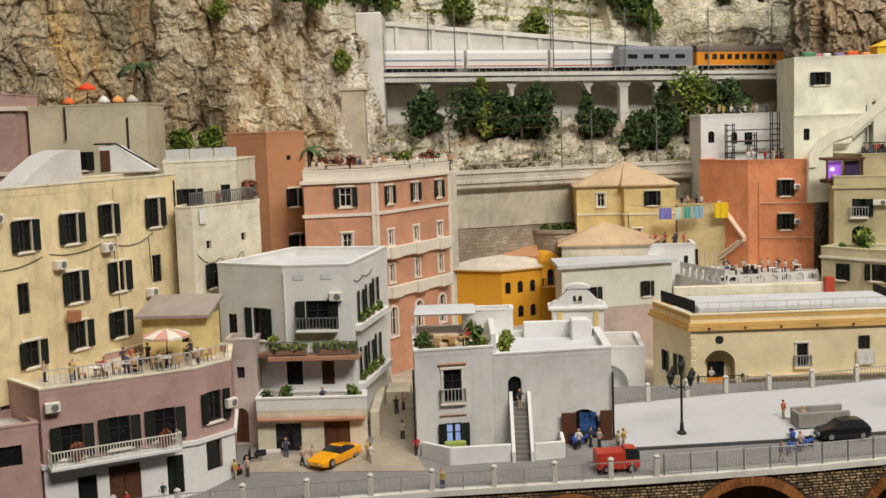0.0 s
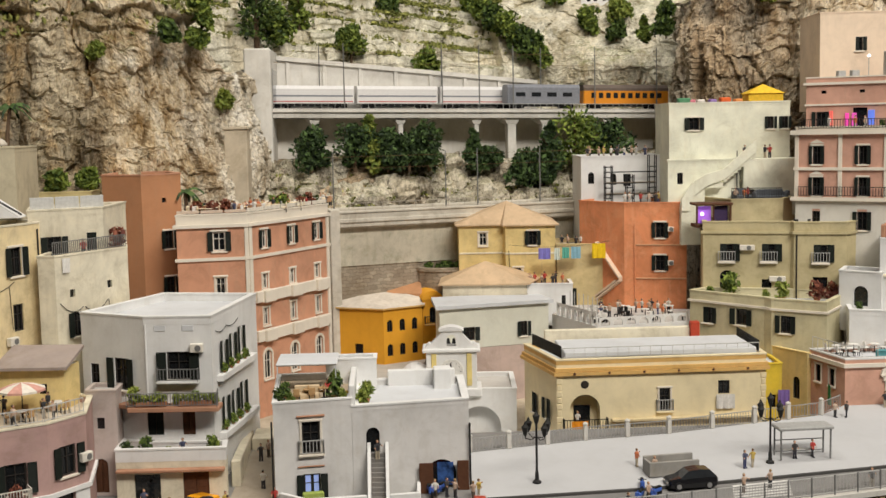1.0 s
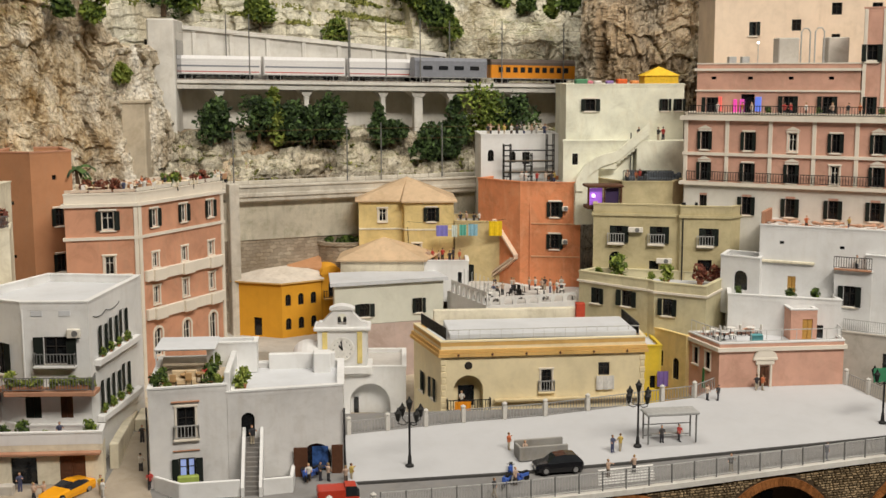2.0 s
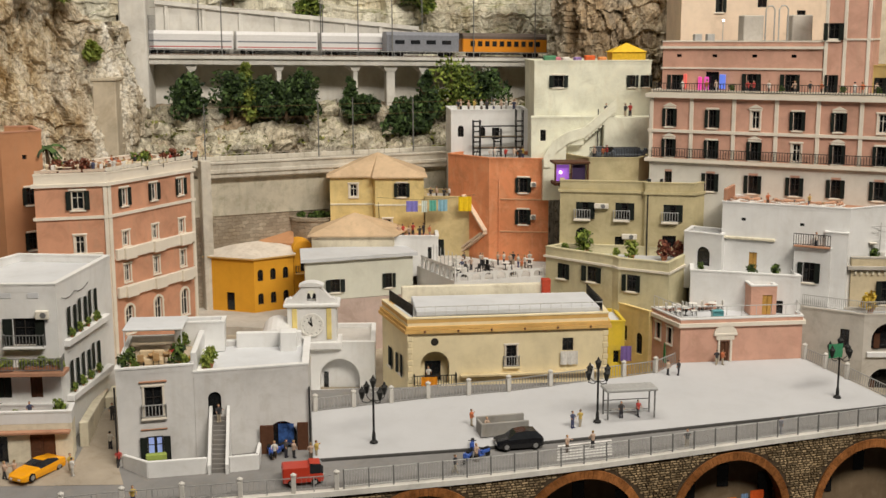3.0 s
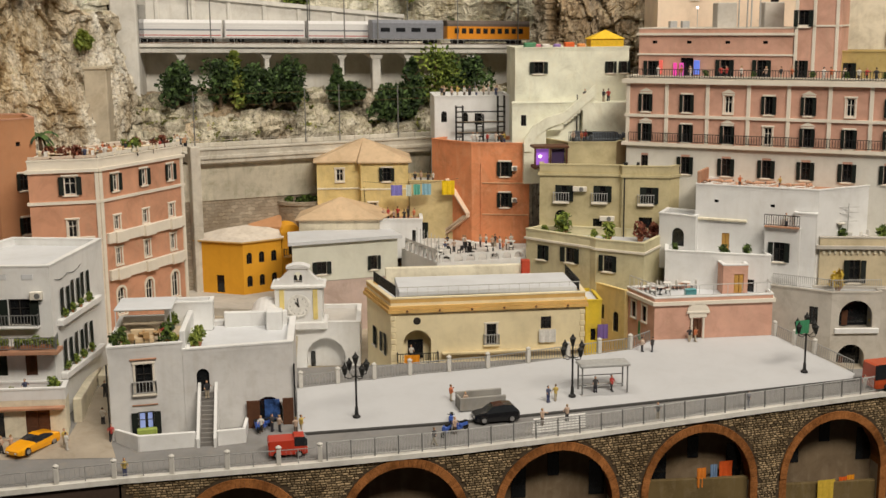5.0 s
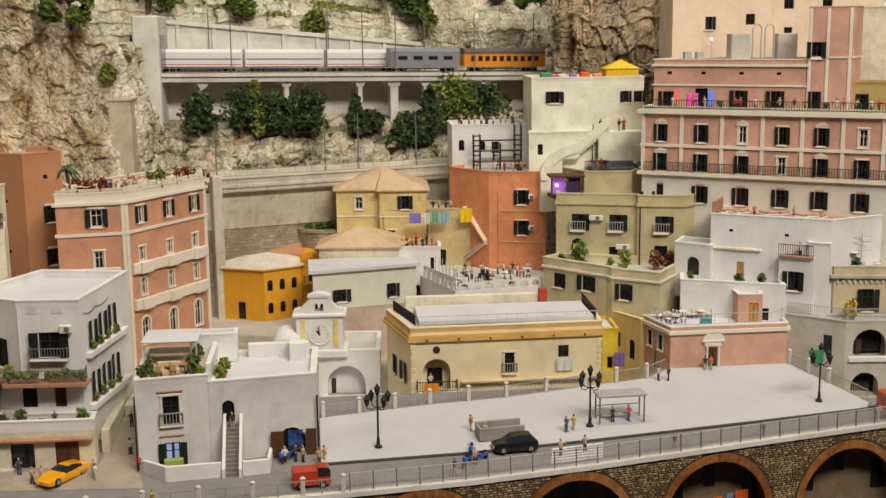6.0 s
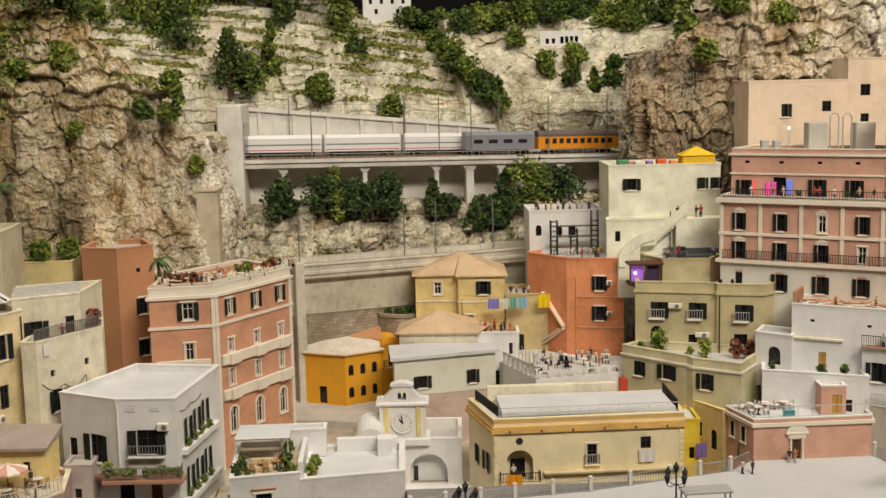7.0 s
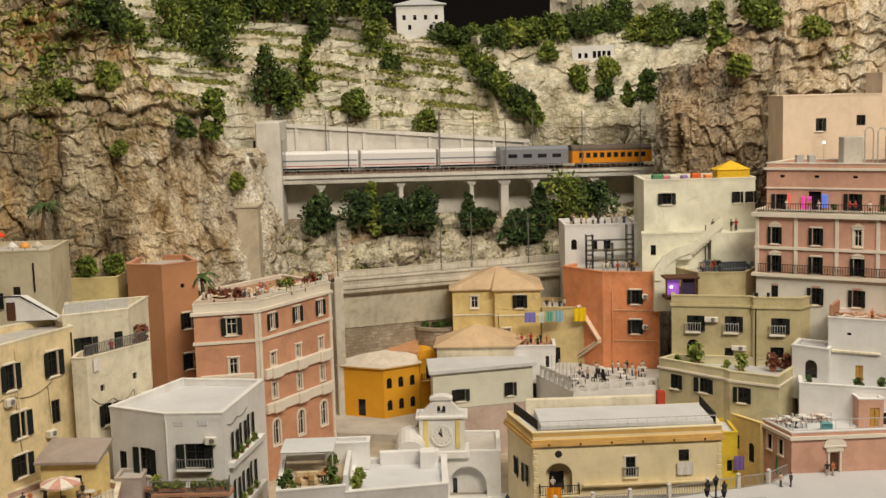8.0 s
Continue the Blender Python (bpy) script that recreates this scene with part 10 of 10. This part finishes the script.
hill = [(-28.3, 195.1, 49.6, 9.1, 4.1, "cone", LEAF_M),
        (-20.3, 193.8, 44.9, 11.3, 4.6, "cone", LEAF_D),
        (-24.1, 194.8, 47.6, 10.1, 4.1, "cone", LEAF_M),
        (-19.1, 203.5, 50.2, 9.9, 3.4, "cone", LEAF_D),
        (-15.1, 213, 54, 6.9, 3.5, "round", LEAF_D),
        (-11.9, 213.8, 54.3, 7.1, 2.9, "cone", LEAF_D),
        (-13.5, 146.1, 37.3, 5, 1.7, "round", LEAF_D),
        (-7, 214.5, 54.6, 4.9, 3.8, "round", LEAF_M),
        (-11.2, 185.9, 38.2, 10.8, 4.9, "cone", LEAF_D),
        (-8.6, 188, 38.3, 7.1, 2.8, "round", LEAF_D),
        (-5.3, 193.9, 40.7, 10.6, 2.2, "cone", LEAF_M),
        (-4, 207, 49.7, 8.5, 2.3, "cone", LEAF_D),
        (2.8, 189.6, 36.1, 6.1, 2.3, "round", LEAF_D),
        (5.9, 208.8, 47.1, 11.3, 3.3, "cone", LEAF_M),
        (8.4, 205.2, 44.5, 2.7, 2, "round", LEAF_D),
        (14.4, 191.3, 34.2, 3.7, 2.2, "round", LEAF_D),
        (17.9, 215.5, 49.5, 3.5, 2.5, "round", LEAF_D),
        (21.5, 215.6, 47.3, 3.1, 2.3, "round", LEAF_M),
        (23.3, 210, 45, 4.2, 2.6, "round", LEAF_D),
        (24.6, 204.3, 42.9, 4.1, 2.3, "round", LEAF_M),
        (25.9, 199.6, 41, 4.5, 2.4, "round", LEAF_D),
        (27.6, 197.1, 39, 4.8, 2.5, "round", LEAF_D),
        (29.6, 196.5, 37.5, 4.3, 2.5, "round", LEAF_D),
        (31.6, 195.2, 36.3, 4, 2.2, "round", LEAF_D),
        (32.7, 194.1, 34.5, 4, 1.7, "round", LEAF_D),
        (27.2, 206.8, 48.3, 3.7, 2.6, "round", LEAF_D),
        (30.4, 208, 48.5, 4.5, 2.8, "round", LEAF_D),
        (34.2, 210.1, 49, 4.5, 2.9, "round", LEAF_D),
        (38.4, 211.2, 49.8, 4.2, 3.2, "round", LEAF_D),
        (43.4, 217.5, 50.6, 4.7, 3.3, "round", LEAF_D),
        (46.2, 211.2, 50, 5.5, 3.2, "round", LEAF_D),
        (49.6, 209.9, 50.4, 6.5, 3.2, "round", LEAF_D),
        (52.9, 205.7, 48.1, 5.3, 2.6, "round", LEAF_L),
        (56.3, 202.4, 47.9, 7.4, 3.1, "round", LEAF_D),
        (59.8, 202.6, 48, 5.6, 2.8, "round", LEAF_D),
        (63.1, 201.6, 49.2, 4.9, 2.4, "round", LEAF_D),
        (41.2, 198.6, 39.8, 4.9, 2.1, "round", LEAF_D),
        (46.1, 198.7, 41.7, 4.2, 2.3, "round", LEAF_D),
        (49.2, 178.7, 38.1, 5.6, 1.8, "round", LEAF_D),
        (46.4, 181.3, 37.7, 3.8, 1.1, "cone", LEAF_D),
        (39.8, 194.4, 29.9, 3.6, 1.1, "cone", LEAF_D),
        (58, 168.5, 44.8, 4.4, 2.2, "round", LEAF_M),
        (64.4, 168.6, 48.1, 6.2, 3, "round", LEAF_D),
        (60.1, 165.1, 42.3, 2.3, 1.9, "round", LEAF_L),
        (45.1, 195.4, 39, 2.7, 1.6, "round", LEAF_D),
        (36.7, 205.5, 45.8, 3.3, 1.7, "round", LEAF_D),
        (-26.3, 142, 48.3, 5.8, 3.9, "round", LEAF_D),
        (-25.6, 140.5, 42, 3.5, 2, "round", LEAF_L),
        (-33.4, 144, 44.3, 2.2, 1.7, "round", LEAF_L),
        (-34.1, 191.9, 50.1, 5.3, 2.7, "round", LEAF_M),
        (-11.7, 151, 28.6, 2.1, 1.1, "round", LEAF_L),
        (-14, 146.1, 35.7, 1.6, 1.5, "round", LEAF_L),
        (71.4, 167, 47, 2.9, 2.4, "round", LEAF_L),
        (75.6, 165.6, 42.7, 2.4, 1.9, "round", LEAF_L),
        (1.1, 219.4, 55.3, 4.9, 2.7, "round", LEAF_D),
        (-31.6, 134.6, 20.2, 2.6, 1.6, "round", LEAF_D),
        (-28.4, 135.6, 19.4, 2.2, 1.4, "round", LEAF_M),
        (-25.2, 136.8, 19.6, 2.4, 1.3, "round", LEAF_D),
        (-16.6, 141.6, 36.2, 2.0, 1.3, "round", LEAF_D),
        (-24.0, 138.4, 34.2, 1.4, 1.0, "round", LEAF_M),
        (-30.5, 139.0, 41.5, 1.8, 1.5, "round", LEAF_L)]
for k, (x, y, z, h, r, sh, mt) in enumerate(hill):
    tree(x, y, z - 0.6, h * 1.0, r * 1.05, sh, LEAF_M if k % 3 == 0 else (LEAF_L if k % 11 == 4 else mt), k + 1, 1400 if h > 5 else 900, 0.4, "tall green conical tree on the terraces" if sh == "cone" else "dense green bush on the rocky hillside", "trees on the hillside")
rnd = random.Random(61)
for k in range(18):
    x = 19.0 + 44.0 * k / 18 + rnd.random()
    y = 211.0 + 6 * rnd.random() - 0.12 * (x - 19)
    tree(x, y, 48.6 + rnd.random() * 0.9 - 0.02 * (x - 19), (3.6 + 2.6 * rnd.random()) * (0.55 if x < 37 else 1.0), 1.9 + rnd.random(), ("round", "round", "cone")[k % 3], (LEAF_D, LEAF_D, LEAF_M)[k % 3], k + 3, 700, 0.4, "dark green tree on the hill crest", "trees on the crest")
for k in range(16):
    x = -32 + 2.7 * k + rnd.random()
    tree(x, 210 - 0.6 * abs(x + 5) * 0.2, 53.5 + rnd.random(), 5 + 3 * rnd.random(), 2.4, ("round", "cone")[k % 2], (LEAF_D, LEAF_M)[k % 2], k + 2, 600, 0.42, "dark green tree on the hill crest", "trees on the crest") if not 8 < x < 20 else None
for k in range(6):
    x = 58 + 4.6 * k
    tree(x, 169 + rnd.random() * 3, 47.5 + 0.42 * (x - 56) + rnd.random(), 3.5 + 2 * rnd.random(), 1.9, "round", (LEAF_M, LEAF_D, LEAF_L)[k % 3], k + 1, 360, 0.42, "green bush on top of the eastern cliff", "bushes on the east cliff")

# ---- stair hoods and handrails of the cream roofs ----
f, _ = wall_frame(KA, KB)
g = Geo()
g.m = f
prof = [(6.4, 17.0), (13.6, 17.0), (13.6, 19.9), (12.2, 20.0), (10.6, 19.6), (8.8, 18.6)]
n = len(prof)
g.add([(u, 1.2, z) for u, z in prof] + [(u, 3.8, z) for u, z in prof], [tuple(range(n)), tuple(reversed(range(n, 2 * n)))] + [(k + n, (k + 1) % n + n, (k + 1) % n, k) for k in range(n)])
solid("stair_hood", g, GREYW, "grey rounded stair hood on the cream roof", "stair hood")
g = Geo()
g.add([(-31.0, 113.8, 17.6), (-26.0, 114.0, 17.6), (-29.4, 113.8, 20.0), (-31.0, 113.8, 20.0), (-31.0, 116.0, 17.6), (-26.0, 116.2, 17.6), (-29.4, 116.0, 20.0), (-31.0, 116.0, 20.0)], [(0, 1, 2, 3), (3, 2, 6, 7), (2, 1, 5, 6), (7, 6, 5, 4), (0, 3, 7, 4)])
hood = thing("roof_stair", "white stair parapet with a black handrail on the roof", "stair", (-28.5, 115, 17.6))
part("parapet", g, WHITE, hood)
part("handrail", Geo().path([(-31.4, 113.7, 20.2), (-29.4, 113.7, 20.2), (-25.8, 113.9, 17.9)], 0.1, 6), IRON, hood)
part("door", Geo().cbox(-30.9, -30.0, 113.66, 113.78, 17.7, 19.6, 0.03), DOORB, hood)
for x, y, z in ((-36.4, 121.4, 20.6), (-30.4, 121.8, 19.4)):
    solid("roof_drain", Geo().path([(x, y, z + 3.2), (x, y, z)], 0.1, 6), IRON, "dark drain pipe on the pale block", "pipe", None, "drain pipes")

# ---- cables on the walls, bushes on the stone planter ----


def wall_cable(root, p0, p1, u0, z0, u1, z1, sag):
    """A thin dark cable that sags along a wall."""
    f, _ = wall_frame(p0, p1)
    g = Geo()
    g.m = f
    g.path([(u0 + (u1 - u0) * k / 8, -0.08, z0 + (z1 - z0) * k / 8 - sag * 4 * (k / 8) * (1 - k / 8)) for k in range(9)], 0.035, 4)
    part("wall_cable", g, IRON, root, "thin dark cable")


for u0, z0, u1, z1, sag in ((1.0, 11.6, 7.4, 11.8, 0.5), (8.2, 11.9, 14.2, 12.2, 0.4), (14.8, 12.2, 20.4, 12.4, 0.7), (15.4, 12.2, 15.8, 6.0, 0.0), (19.8, 12.0, 20.0, 8.2, 0.0)):
    wall_cable(cream, KA, KB, u0, z0, u1, z1, sag)
for u0, z0, u1, z1, sag in ((0.4, 10.2, 3.0, 9.6, 0.6), (3.2, 9.6, 6.0, 9.9, 0.7), (6.1, 9.9, 6.3, 6.4, 0.0)):
    wall_cable(cream2, C2[1], C2[2], u0, z0, u1, z1, sag)
wall_cable(white, WC, (-5.2, 118.0), 1.0, 8.0, 4.0, 8.0, 0.3)
wall_cable(white, WC, (-5.2, 118.0), 4.0, 8.0, 7.4, 8.1, 0.3)
wall_cable(yel, yp[2], yp[3], 0.4, 9.0, 0.6, 5.0, 0.0)
for k, (x, y, z, r) in enumerate(((13.0, 159.4, 6.6, 0.8), (15.0, 158.8, 6.6, 1.0), (17.0, 159.6, 6.6, 0.9), (15.8, 160.4, 6.6, 0.8), (14.2, 160.6, 6.6, 0.7))):
    tree(x, y, z - 0.3, r * 1.1, r * 0.8, "round", LEAF_D, k + 2, 420, 0.2, "low green bush on the stone planter", "bushes on the planter", "bush")
cloth(66.0, 108.8, 0.7, 1.6, 1.4, paint("green_banner_cloth", (0.06, 0.26, 0.13), 0.8), 10, "banner", "green cloth caught on a street lamp", 4)
